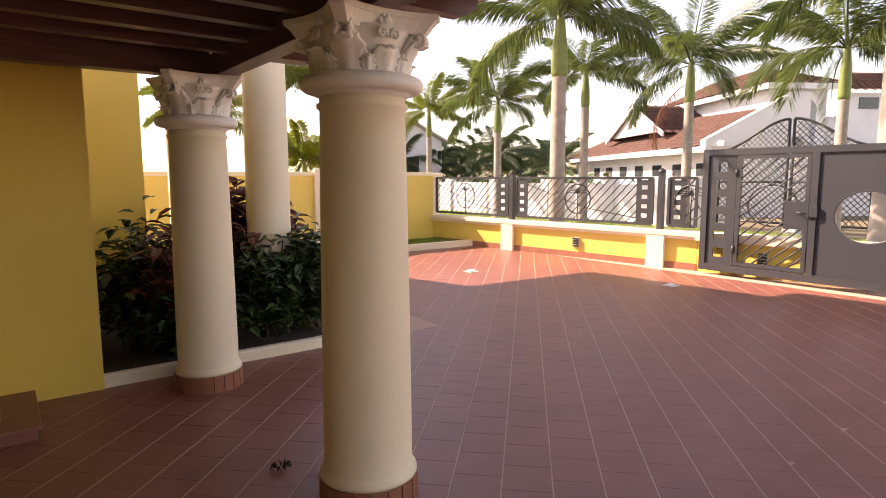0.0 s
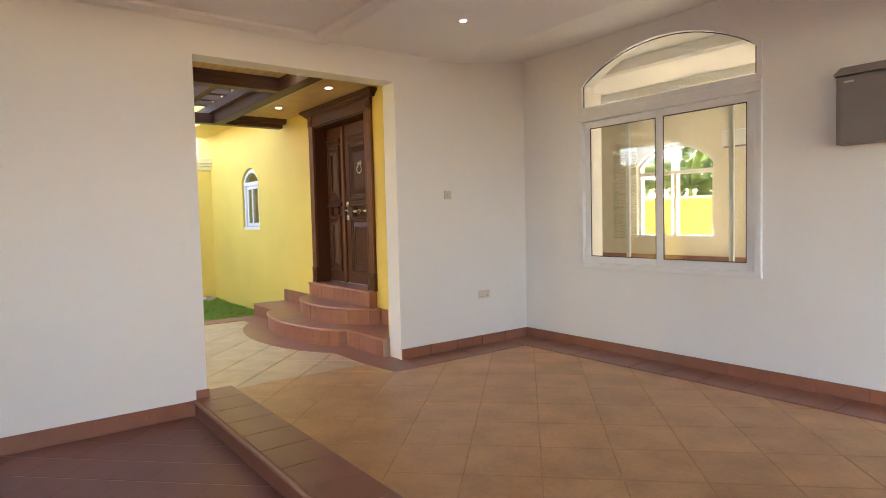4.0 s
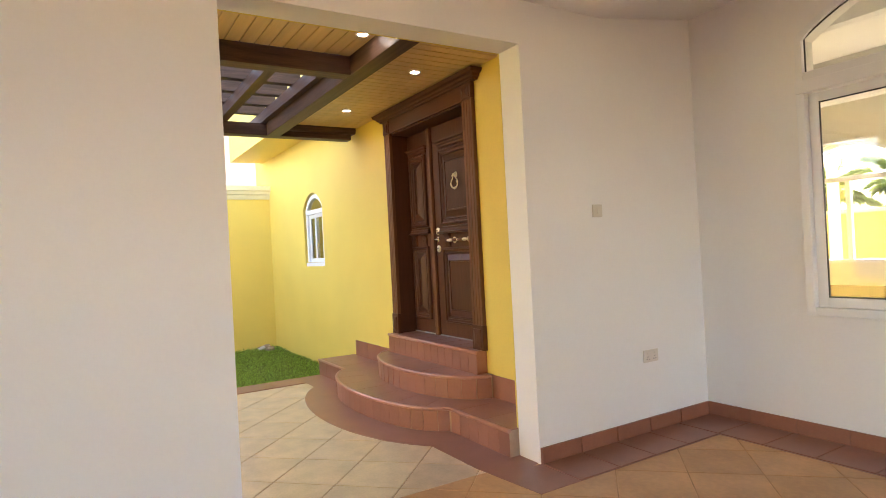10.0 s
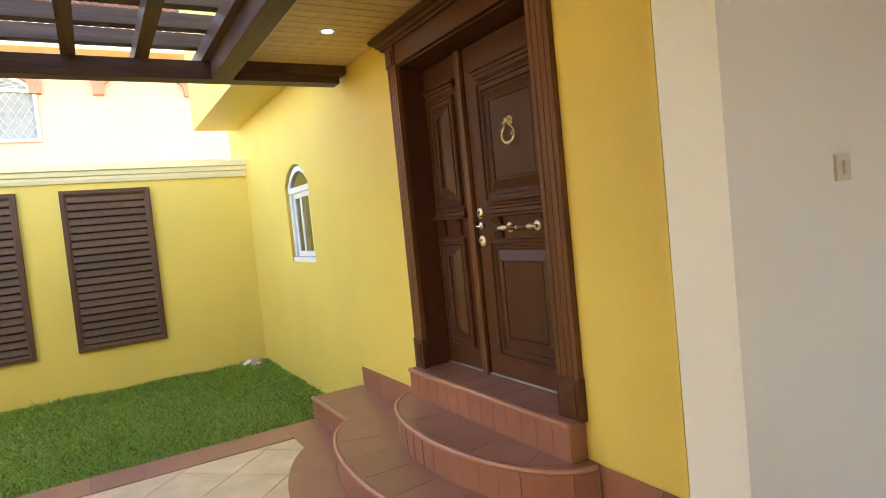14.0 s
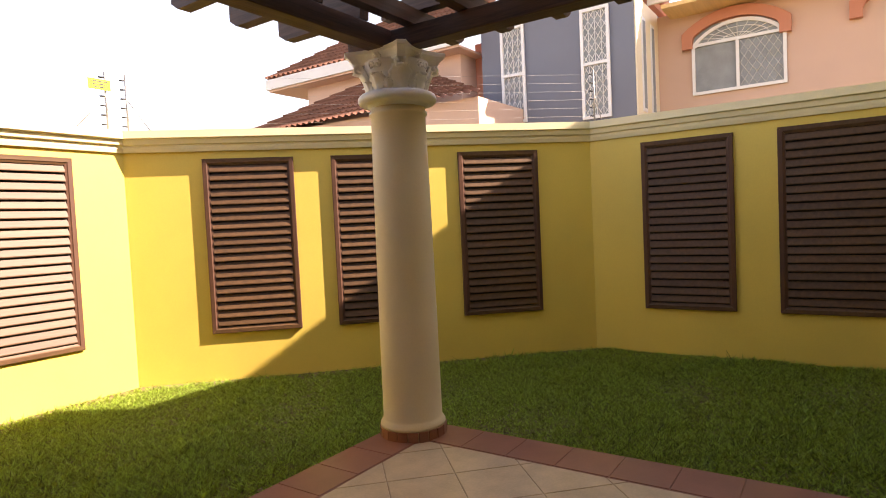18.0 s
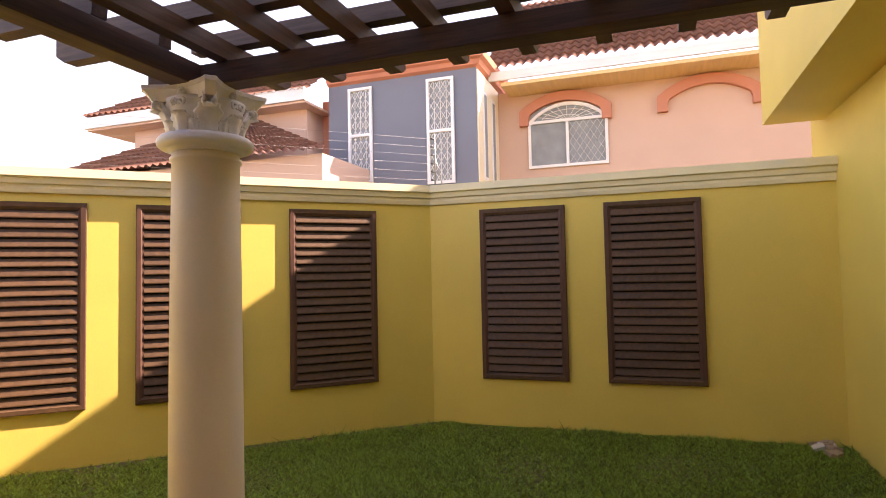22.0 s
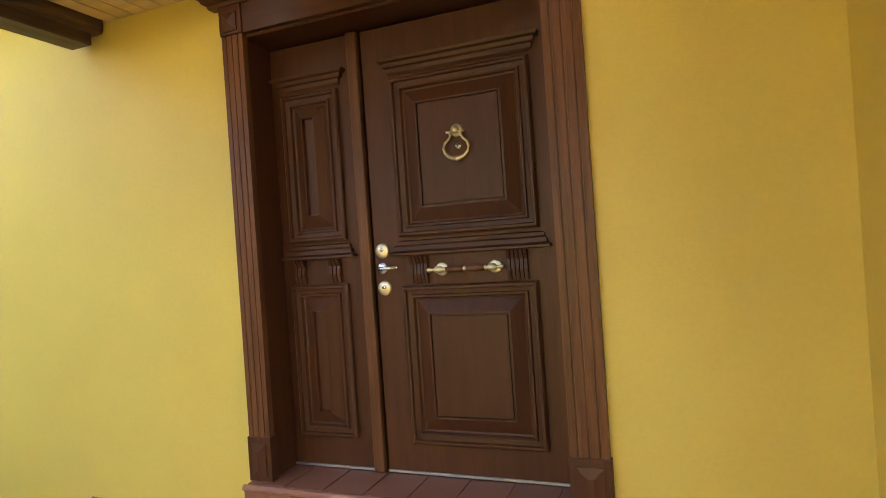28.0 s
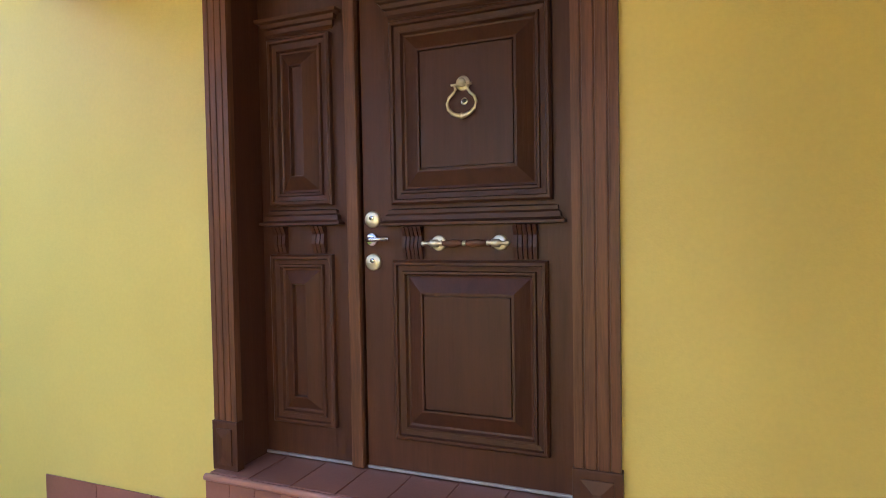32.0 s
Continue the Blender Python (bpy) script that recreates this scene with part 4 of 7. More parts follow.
# lining, casing and cornice
part("lining", bm_box(-7.4195, -7.408, DY - 0.004, FD + 0.06, 0.55, 2.586), DOORW, front)
part("lining", bm_box(-6.012, -6.0005, DY - 0.004, FD + 0.06, 0.55, 2.586), DOORW, front)
part("lining", bm_box(-7.4195, -6.0005, DY - 0.004, FD + 0.06, 2.587, 2.5995), DOORW_X, front)
for x0, x1 in ((-7.508, -7.392), (-6.030, -5.885)):
    w = x1 - x0
    pts = [(x0, DY), (x0, DY - 0.034)]
    for k in range(3):
        g = x0 + w * (0.22 + 0.28 * k)
        pts += [(g - 0.004, DY - 0.034), (g - 0.002, DY - 0.0295), (g + 0.002, DY - 0.0295), (g + 0.004, DY - 0.034)]
    pts += [(x1, DY - 0.034), (x1, DY)]
    part("casing", bm_prism(pts[::-1], 0.75, 2.60), DOORW_L, front)
    plinth = part("plinth_block", bm_box(x0 - 0.006, x1 + 0.006, DY - 0.042, DY, 0.545, 0.75, bevel=0.004), DOORW, front)
    part("raised_block", bm_panel(x0 + 0.02, x1 - 0.02, 0.57, 0.72, [(0, 0), (0, 0.006), (0.04, 0.016)], DY - 0.042), DOORW, plinth)
    corner = part("corner_block", bm_box(x0 - 0.004, x1 + 0.004, DY - 0.042, DY, 2.601, 2.735, bevel=0.004), DOORW, front)
    part("raised_block", bm_panel(x0 + 0.02, x1 - 0.02, 2.615, 2.70, [(0, 0), (0, 0.006), (0.036, 0.018)], DY - 0.042), DOORW, corner)
part("head_board", bm_box(-7.387, -6.035, DY - 0.034, DY, 2.601, 2.735, bevel=0.003), DOORW_X, front)
part("cornice", bm_ledge(-7.52, -5.87, 2.7355, [(0.0, 0.046), (0.016, 0.050), (0.022, 0.066), (0.040, 0.074), (0.050, 0.098), (0.062, 0.104), (0.080, 0.110), (0.084, 0.0)], DY), DOORW_X, front)

# ---- windows ----
def bm_archframe(pts_out, inset, axis, c0, c1, zbot):
    """A frame that follows an arch: outer arch points, moved inwards by inset, with straight legs to zbot."""
    n = len(pts_out)
    cx = (pts_out[0][0] + pts_out[-1][0]) / 2
    out = [(pts_out[0][0], zbot)] + list(pts_out) + [(pts_out[-1][0], zbot)]
    inn = []
    for i, (u, z) in enumerate(out):
        if i == 0 or i == len(out) - 1:
            inn.append((u + (inset if u < cx else -inset), z))
        else:
            a, b = out[i - 1], out[i + 1]
            if i == 1:
                a = out[1]
            if i == len(out) - 2:
                b = out[-2]
            tx, tz = b[0] - a[0], b[1] - a[1]
            L = math.hypot(tx, tz)
            nx, nz = tz / L, -tx / L
            q = (u + nx * inset, z + nz * inset)
            if i == 1:
                q = (u + inset, q[1])
            if i == len(out) - 2:
                q = (u - inset, q[1])
            inn.append(q)
    return bm_vert(out + inn[::-1], axis, c0, c1)


def room_window():
    ob = base("window_1", "white framed arched sliding window", "window", kind="structure")
    y0, y1 = 5.455, 5.50
    zt = 2.335
    ap = arch(WX0, WX1, WZS, WZT, 22)
    za2 = zt + 0.085
    part("arch_frame", bm_archframe(ap, 0.042, "y", 5.445, 5.52, zt), FRAME_W, ob)
    part("transom", bm_box(WX0 - 0.002, WX1 + 0.002, 5.425, 5.52, zt - 0.055, zt + 0.030, bevel=0.006), FRAME_W, ob)
    part("transom_bead", bm_box(WX0 + 0.042, WX1 - 0.042, 5.447, 5.518, zt + 0.031, za2, bevel=0.006), FRAME_W, ob)
    for a, b in ((WX0, WX0 + 0.055), (WX1 - 0.055, WX1)):
        part("jamb", bm_box(a, b, 5.43, 5.52, WZ0, zt - 0.056, bevel=0.006), FRAME_W, ob)
    part("sill", bm_box(WX0 - 0.004, WX1 + 0.004, 5.432, 5.52, WZ0 - 0.02, WZ0 + 0.035, bevel=0.006), FRAME_W, ob)
    mid = (WX0 + WX1) / 2
    za, zb = WZ0 + 0.036, zt - 0.058
    for a, b, y in ((WX0 + 0.056, mid + 0.02, 5.475), (mid - 0.02, WX1 - 0.056, 5.452)):
        s = base("sash", "")
        s.parent = ob
        f = 0.062
        for nm, p in (("stile", (a, a + f, za, zb)), ("stile", (b - f, b, za, zb)), ("rail", (a + f, b - f, za, za + f)), ("rail", (a + f, b - f, zb - f, zb))):
            part(nm, bm_box(p[0], p[1], y, y + 0.022, p[2], p[3], bevel=0.003), FRAME_W, s)
        gk = bmesh.new()
        for p in ((a + f, a + f + 0.009, za + f, zb - f), (b - f - 0.009, b - f, za + f, zb - f), (a + f + 0.009, b - f - 0.009, za + f, za + f + 0.009), (a + f + 0.009, b - f - 0.009, zb - f - 0.009, zb - f)):
            bm_box(p[0], p[1], y + 0.004, y + 0.0085, p[2], p[3], gk)
        part("gasket", gk, BLACK, s, "black rubber glazing gasket")
        g = part("pane", bm_box(a + f, b - f, y + 0.009, y + 0.013, za + f, zb - f), GLASS, s)
        g.visible_shadow = False
    inner = arch(WX0 + 0.05, WX1 - 0.05, WZS - 0.01, WZT - 0.05, 18)
    part("gasket", bm_archframe(arch(WX0 + 0.05, WX1 - 0.05, WZS - 0.012, WZT - 0.05, 22), 0.009, "y", 5.466, 5.471, za2 + 0.001), BLACK, ob)
    g = part("pane", bm_vert([(WX0 + 0.05, za2)] + inner + [(WX1 - 0.05, za2)], "y", 5.472, 5.476), GLASS, ob)
    g.visible_shadow = False
    # inner screen rails seen through the glass
    for x in (WX0 + 0.50, WX1 - 0.30):
        part("screen_rail", bm_box(x, x + 0.035, 5.53, 5.555, WZ0 + 0.03, zt - 0.06), FRAME_W, ob)


room_window()


def small_window():
    ob = base("window_2", "small white arched sliding window", "window", kind="structure")
    a0, a1 = SX0 + 0.02, SX1 - 0.02
    y = DY + 0.03
    part("arch_frame", bm_archframe(arch(a0, a1, SZS - 0.005, SZT - 0.02, 16), 0.055, "y", y, y + 0.06, 2.02), FRAME_W, ob)
    part("transom", bm_box(a0, a1, y - 0.004, y + 0.06, 1.985, 2.045, bevel=0.004), FRAME_W, ob)
    for p, q in ((a0, a0 + 0.055), (a1 - 0.055, a1)):
        part("jamb", bm_box(p, q, y, y + 0.06, SZ0 + 0.055, 1.984, bevel=0.004), FRAME_W, ob)
    part("sill", bm_box(SX0 + 0.005, SX1 - 0.005, DY + 0.012, y + 0.07, SZ0 - 0.015, SZ0 + 0.05, bevel=0.005), FRAME_W, ob)
    mid = (a0 + a1) / 2
    for p, q, yy in ((a0 + 0.056, mid + 0.03, y + 0.03), (mid - 0.03, a1 - 0.056, y + 0.006)):
        s = base("sash", "")
        s.parent = ob
        f = 0.055
        for nm, r in (("stile", (p, p + f, SZ0 + 0.056, 1.983)), ("stile", (q - f, q, SZ0 + 0.056, 1.983)), ("rail", (p + f, q - f, SZ0 + 0.056, SZ0 + 0.056 + f)), ("rail", (p + f, q - f, 1.983 - f, 1.983))):
            part(nm, bm_box(r[0], r[1], yy, yy + 0.022, r[2], r[3], bevel=0.003), FRAME_W, s)
        g = part("pane", bm_box(p + f, q - f, yy + 0.009, yy + 0.013, SZ0 + 0.056 + f, 1.983 - f), GLASS, s)
        g.visible_shadow = False
    g = part("pane", bm_vert([(a0 + 0.055, 2.045)] + arch(a0 + 0.055, a1 - 0.055, SZS - 0.01, SZT - 0.075, 14) + [(a1 - 0.055, 2.045)], "y", y + 0.02, y + 0.024), GLASS, ob)
    g.visible_shadow = False


small_window()
# Added black sheet: stands for the unlit room behind the panes.
structure("dark_sheet", bm_box(SX0 - 0.1, SX1 + 0.1, 4.50, 4.515, SZ0 - 0.1, SZT + 0.1), BLACK, "black sheet standing for the dark room behind the small window")
# Inner wall with the room's darkness put into its brown colour.
structure("wall_inner_dark", bm_box(-11.2, -8.81, 6.6, 6.7, -0.05, 3.07), LOUVRE_F, "inner wall behind the small window, darkened to stand for an unlit room")

# ---- fittings on the terrace walls ----
sw = base("light_switch", "beige square light switch on the white wall", "switch", m=pose(XW, 4.36, 1.59))
part("plate", bm_box(0, 0.012, -0.043, 0.043, -0.043, 0.043, bevel=0.004), PLATE, sw)
part("rocker", bm_box(0.0121, 0.019, -0.012, 0.012, -0.022, 0.022, bevel=0.002), PLATE, sw)
so = base("power_socket", "beige double power socket on the white wall", "socket", m=pose(XW, 4.82, 0.54))
part("plate", bm_box(0, 0.012, -0.075, 0.075, -0.044, 0.044, bevel=0.004), PLATE, so)
for y in (-0.036, 0.036):
    part("rocker", bm_box(0.0121, 0.017, y - 0.008, y + 0.008, 0.012, 0.030, bevel=0.002), PLATE, so)
    for dy, dz in ((0, -0.004), (-0.011, -0.022), (0.011, -0.022)):
        part("pin_hole", bm_box(0.0119, 0.0126, y + dy - 0.003, y + dy + 0.003, dz - 0.004, dz + 0.004), BLACK, so)
db = base("meter_box", "brown-grey steel meter box on the white wall", "box", m=pose(-1.70, 5.46, 1.79))
part("case", bm_box(0, 0.50, -0.14, 0, 0, 0.46, bevel=0.006), GREYBOX, db)
part("lid", bm_box(0.03, 0.47, -0.152, -0.1405, 0.015, 0.445, bevel=0.004), GREYBOX, db)
part("hood", bm_vert([(-0.008, 0.461), (0.508, 0.461), (0.508, 0.472), (0.465, 0.512), (0.035, 0.512), (-0.008, 0.472)], "y", -0.165, 0), GREYBOX, db)
part("sticker", bm_box(0.395, 0.435, -0.1535, -0.1522, 0.30, 0.345), FRAME_W, db, "small white sticker")
part("name_plate", bm_box(0.05, 0.11, -0.1545, -0.1525, 0.410, 0.423), PLATE, db)

# ---- the room behind the arched window ----
INNER_TILE = mat("pale_inner_tile", (0.55, 0.47, 0.36), 0.2, vary=0.12, scale=4, bump=0.03)
FWX0, FWX1 = -6.68, -5.20
IN_Z = 0.47                    # level of the inner floor
ib = bmesh.new()
bm_box(-8.6, FWX0, 10.2, 10.45, -0.05, 3.2, ib)
bm_box(FWX1, -3.2, 10.2, 10.45, -0.05, 3.2, ib)
# Unseen opening added in the far wall to hold the fill lamp.
bm_box(-3.2, -1.4, 10.2, 10.45, -0.05, 0.95, ib)
bm_box(-3.2, -1.4, 10.2, 10.45, 2.6, 3.2, ib)
bm_box(-1.4, -0.2, 10.2, 10.45, -0.05, 3.2, ib)
bm_box(FWX0, FWX1, 10.2, 10.45, -0.05, 0.95, ib)
bm_vert(arch(FWX0, FWX1, 2.22, 2.56) + [(FWX1, 3.2), (FWX0, 3.2)], "y", 10.2, 10.45, ib)
bm_box(-8.8, -8.6, 4.43, 10.45, -0.05, 3.2, ib)
bm_box(-0.4, -0.2, 5.68, 10.2, -0.05, 3.2, ib)
INNER_WALL = mat("pale_inner_paint", (0.76, 0.71, 0.57), 0.6, vary=0.05, scale=1.5, bump=0.05)
structure("wall_inner_room", ib, INNER_WALL, "cream inner room walls with a far arched window")
structure("wall_inner_room_south", bm_box(-8.6, -4.85, 4.43, 4.55, -0.05, 3.2), INNER_WALL, "cream inner wall")
cb2 = bm_box(-12.6, -4.85, 4.43, 10.45, 3.08, 3.25)
bm_box(-4.85, 1.1, 5.9, 10.45, 3.08, 3.25, cb2)
structure("ceiling_inner_room", cb2, CEIL, "white inner room ceiling")
fb2 = bm_box(-12.6, -5.06, 4.43, 10.45, -0.3, IN_Z)
bm_box(-5.06, -0.2, 5.68, 10.45, -0.3, IN_Z, fb2)
structure("floor_inner_room", fb2, INNER_TILE, "pale tiled inner floor")
structure("baseboard_inner", bm_sweep([(0.0, IN_Z), (0.016, IN_Z), (0.016, IN_Z + 0.15), (0, IN_Z + 0.15)], [(-8.6, 4.6), (-8.6, 10.2), (-0.4, 10.2), (-0.4, 5.7)]), TERRA, "brown tile skirting")
# Added fill lamp, out of view, that brightens the inner room.
room_fill = bpy.data.lights.new("inner_room_fill", "AREA")
room_fill.shape, room_fill.size, room_fill.size_y, room_fill.energy, room_fill.color = "RECTANGLE", 1.7, 1.6, 2.4, (1.0, 0.97, 0.92)
new("inner_room_fill", room_fill).matrix_world = look((-2.3, 10.3, 1.78), (-2.3, 5.0, 1.78))
fw = base("window_3", "white framed arched window at the far side of the inner room", "window", kind="structure")
part("arch_frame", bm_archframe(arch(FWX0, FWX1, 2.22, 2.56, 16), 0.05, "y", 10.26, 10.32, 2.1), FRAME_W, fw)
part("transom", bm_box(FWX0, FWX1, 10.26, 10.32, 2.03, 2.099), FRAME_W, fw)
for x in (FWX0, (FWX0 + FWX1) / 2 - 0.03, FWX1 - 0.06):
    part("mullion", bm_box(x, x + 0.06, 10.26, 10.32, 0.951, 2.029), FRAME_W, fw)
part("sill", bm_box(FWX0, FWX1, 10.18, 10.259, 0.93, 0.97), FRAME_W, fw)
structure("inner_post", bm_box(-5.80, -5.56, 7.55, 7.75, IN_Z, 3.08), WHITE, "white inner post")
cof = bmesh.new()
for y in (6.55, 8.0, 9.45):
    bm_vert([(y - 0.16, 3.079), (y - 0.13, 2.97), (y - 0.07, 2.95), (y + 0.07, 2.95), (y + 0.13, 2.97), (y + 0.16, 3.079)], "x", -8.6, -0.4, cof)
structure("ceiling_beams_inner", cof, CEIL, "white moulded beams under the inner ceiling")
blind = base("window_blind", "cream venetian blind half drawn at the far window", "blind")
part("head_rail", bm_box(-7.10, -6.60, 10.05, 10.10, 2.50, 2.55), FRAME_W, blind)
slat_me = mesh_of("slat", bm_vert([(10.055, 0.012), (10.095, -0.012), (10.0955, -0.009), (10.0555, 0.015)], "x", -7.10, -6.60), INNER_WALL)
for k in range(36):
    piece("slat", slat_me, blind, pose(0, 0, 0.92 + 0.0435 * k))
for x in (-7.0, -6.7):
    part("cord", bm_tube([(x, 10.075, 0.90), (x, 10.075, 2.50)], 0.003, 5), FRAME_W, blind)
thing("veranda_post", bm_lathe([(0.12, 0), (0.12, 0.1), (0.085, 0.14), (0.08, 2.7), (0.12, 2.75), (0.12, 2.9)], 20), CREAM, "slim cream post outside the far window", "post").matrix_world = pose(-6.75, 11.6, -0.33)
ac = base("air_conditioner", "white wall-mounted air conditioner in the inner room", "appliance", m=pose(-4.98, 10.2, 2.37))
part("case", bm_box(0, 0.8, -0.2, 0, 0, 0.27, bevel=0.02), FRAME_W, ac)
part("outlet", bm_box(0.05, 0.75, -0.205, -0.15, -0.004, 0.02), GREYBOX, ac)
structure("garden_wall_north", bm_box(-14, 0.5, 16.5, 16.7, -0.4, 1.75), YELLOW, "yellow painted boundary wall")
structure("garden_wall_north_coping", bm_box(-14, 0.5, 16.46, 16.74, 1.75, 1.83), COPING, "cream coping")

# ---- front yard: kerbs, lawn, low wall, fence, gate ----
structure("bed_soil", bm_prism([(1.11, 5.74), (2.9, 5.735), (3.25, 5.80), (3.41, 5.96), (3.45, 6.3), (3.40, 8.2), (1.87, 8.2), (1.87, 7.69), (1.11, 7.69)], -0.3, -0.03), SOIL, "dark soil of the planting bed")
structure("kerb", bm_sweep([(0, FY - 0.1), (0.07, FY - 0.1), (0.07, -0.035), (0.06, -0.02), (0, -0.02)], [(1.11, 5.735), (2.3, 5.735), (2.9, 5.73), (3.12, 5.755), (3.26, 5.80), (3.36, 5.88), (3.42, 5.98), (3.45, 6.12), (3.455, 6.4), (3.40, 8.2)]), CREAM, "cream painted kerb of the planting bed")
structure("yard_lawn", bm_box(1.9, 9.8, 11.55, 12.8, -0.3, -0.03), GRASS_G, "strip of lawn")
structure("kerb_lawn", bm_box(1.9, 9.9, 11.40, 11.549, FY - 0.1, 0.02, bevel=0.01), CREAM, "cream painted kerb of the lawn")
structure("boundary_wall_north", bm_box(1.9, 9.5, 12.8, 13.0, -0.4, 1.55), YELLOW, "yellow painted boundary wall")
structure("boundary_coping_north", bm_box(1.9, 9.5, 12.76, 13.04, 1.55, 1.64, bevel=0.01), COPING, "cream coping")
for x in (6.21,):
    structure("pilaster", bm_box(x, x + 0.40, 12.70, 12.799, -0.4, 1.70), CREAM, "cream pilaster")
FA, FB = Vector((9.60, 12.9)), Vector((10.40, 6.05))       # the low wall runs from FA to FB
fd = (FB - FA).normalized()
flen = (FB - FA).length
FROT = math.degrees(math.atan2(fd.y, fd.x))
FM = pose(FA.x, FA.y, 0, 0, 0, FROT)                        # local x along the wall, local -y into the yard
low = base("low_wall", "low yellow boundary wall with a cream coping", "wall", kind="structure", m=FM)
part("wall", bm_box(0.0, flen, -0.10, 0.10, -0.3, 0.42), YELLOW, low)
part("coping", bm_sweep([(-0.16, 0.42), (0.16, 0.42), (0.16, 0.47), (0.20, 0.48), (0.20, 0.56), (-0.20, 0.56), (-0.20, 0.48), (-0.16, 0.47)], [(0, 0), (flen, 0)]), CREAM, low)
part("plinth", bm_box(0.0, flen, -0.115, -0.10, -0.3, 0.0), TERRA, low)
posts_at = (0.05, 2.62, 6.15)
for s in posts_at[1:]:
    part("pier", bm_box(s - 0.17, s + 0.17, -0.19, -0.116, -0.3, 0.555), CREAM, low)
part("end_pillar", bm_box(-0.5, 0.0, -0.22, 0.22, -0.3, 1.5, bevel=0.01), CREAM, low)
part("end_pillar_cap", bm_box(-0.56, 0.06, -0.28, 0.28, 1.5, 1.62, bevel=0.02), CREAM, low)
for s in (4.42, 7.98):
    v = base("wall_vent", "small dark louvred vent in the low wall", "vent", "vents", m=FM @ pose(s, -0.10, 0.19))
    part("frame", bm_box(-0.075, 0.075, -0.03, 0, -0.10, 0.10, bevel=0.004), PLATE, v)
    for k in range(4):
        part("slat", bm_box(-0.065, 0.065, -0.06, -0.031, -0.085 + 0.05 * k, -0.055 + 0.05 * k), BLACK, v)


def fence_panel(s0, s1, left_plate, right_plate):
    ob = base("steel_fence", "dark grey steel fence panel with slanted bars and a ring", "fence", "fence panels", m=FM)
    z0, z1 = 0.64, 1.50
    for z in (z0, z1):
        part("rail", bm_box(s0, s1, -0.02, 0.02, z - 0.025, z + 0.025), BLACK, ob)
    for s in (s0, s1):
        part("post", bm_box(s - 0.025, s + 0.025, -0.021, 0.021, z0, z1), BLACK, ob)
    a, b = s0, s1
    for use, p in ((left_plate, s0), (right_plate, s1 - 0.32)):
        if use:
            bm = bmesh.new()
            bm_box(p, p + 0.10, -0.008, 0.008, z0, z1, bm)
            bm_box(p + 0.22, p + 0.32, -0.008, 0.008, z0, z1, bm)
            for k in range(5):
                zc = z0 + 0.02 + (z1 - z0 - 0.16) * k / 4
                bm_box(p + 0.10, p + 0.22, -0.008, 0.008, zc, zc + 0.10, bm)
            part("plate", bm, BLACK, ob, "steel plate with square holes")
            if p == s0:
                a = p + 0.32
            else:
                b = p
    mid, rr = (a + b) / 2, 0.30
    n = int((b - a + z1 - z0) / 0.17)
    for i in range(n + 1):
        k = a - (z1 - z0) + 0.17 * i
        u0, u1 = max(a, k), min(b, k + (z1 - z0))
        if u1 - u0 > 0.05:
            # slanted bar, leaning to one side of the ring and to the other
            if (u0 + u1) / 2 < mid:
                pts = [(u0, 0, z0 + (u0 - k)), (u1, 0, z0 + (u1 - k))]
            else:
                pts = [(u0, 0, z0 + (u0 - k)), (u1, 0, z0 + (u1 - k))]
            part("bar", bm_tube(pts, 0.011, 6), BLACK, ob)
    part("ring", bm_tube([(mid + rr * math.cos(2 * math.pi * i / 28), -0.012, (z0 + z1) / 2 + rr * math.sin(2 * math.pi * i / 28)) for i in range(28)], 0.014, 6, closed=True), BLACK, ob)
    part("stem", bm_tube([(mid, -0.014, z0), (mid, -0.014, z1 - 0.3)], 0.016, 6), BLACK, ob)
    for k in range(-4, 5):
        t = k / 4 * 1.25
        part("frond", bm_tube([(mid, -0.014, z1 - 0.32), (mid + 0.10 * math.sin(t), -0.014, z1 - 0.32 + 0.10 * math.cos(t)), (mid + 0.24 * math.sin(t), -0.014, z1 - 0.32 + 0.19 * math.cos(t) - 0.05)], 0.009, 5), BLACK, ob)
    part("crossbar", bm_tube([(a, 0.012, z1 - 0.15), (mid + 0.2, 0.012, z0 + 0.25), (b, 0.012, z0 + 0.1)], 0.010, 6), BLACK, ob)


fence_panel(0.12, 2.50, False, True)
fence_panel(2.74, 5.98, True, True)
fence_panel(6.30, 6.80, True, False)
for s in posts_at[1:]:
    p = base("fence_post", "dark grey steel fence post", "post", "fence posts", m=FM @ pose(s, 0, 0))
    part("shaft", bm_box(-0.05, 0.05, -0.05, 0.05, 0.56, 1.60), BLACK, p)
    part("cap", bm_lathe([(0.085, 1.60), (0.085, 1.62), (0.02, 1.68)], 4), BLACK, p)
# tail of the low wall beyond the gate leaf, seen through it
GM = pose(10.16, 5.90, 0.0, 0, 0, -90) @ Matrix.Diagonal((1.127, 1, 0.975, 1))      # gate: local x along it, local -y into the yard
GSTEEL = mat("grey_gate_paint", (0.040, 0.042, 0.047), 0.42, vary=0.12, scale=4, bump=0.08)
gate = base("sliding_gate", "grey steel gate with a lattice wicket and a round hole", "gate", m=GM)
GZ0, GZ1, GW = -0.05, 2.02, 4.4
gf = bmesh.new()
bm_box(0, GW, -0.04, 0.04, GZ1 - 0.10, GZ1, gf)
bm_box(0, GW, -0.04, 0.04, GZ0, GZ0 + 0.12, gf)
bm_box(0, 0.09, -0.04, 0.04, GZ0 + 0.12, GZ1 - 0.10, gf)
bm_box(1.50, 1.58, -0.04, 0.04, GZ0 + 0.12, GZ1 - 0.10, gf)
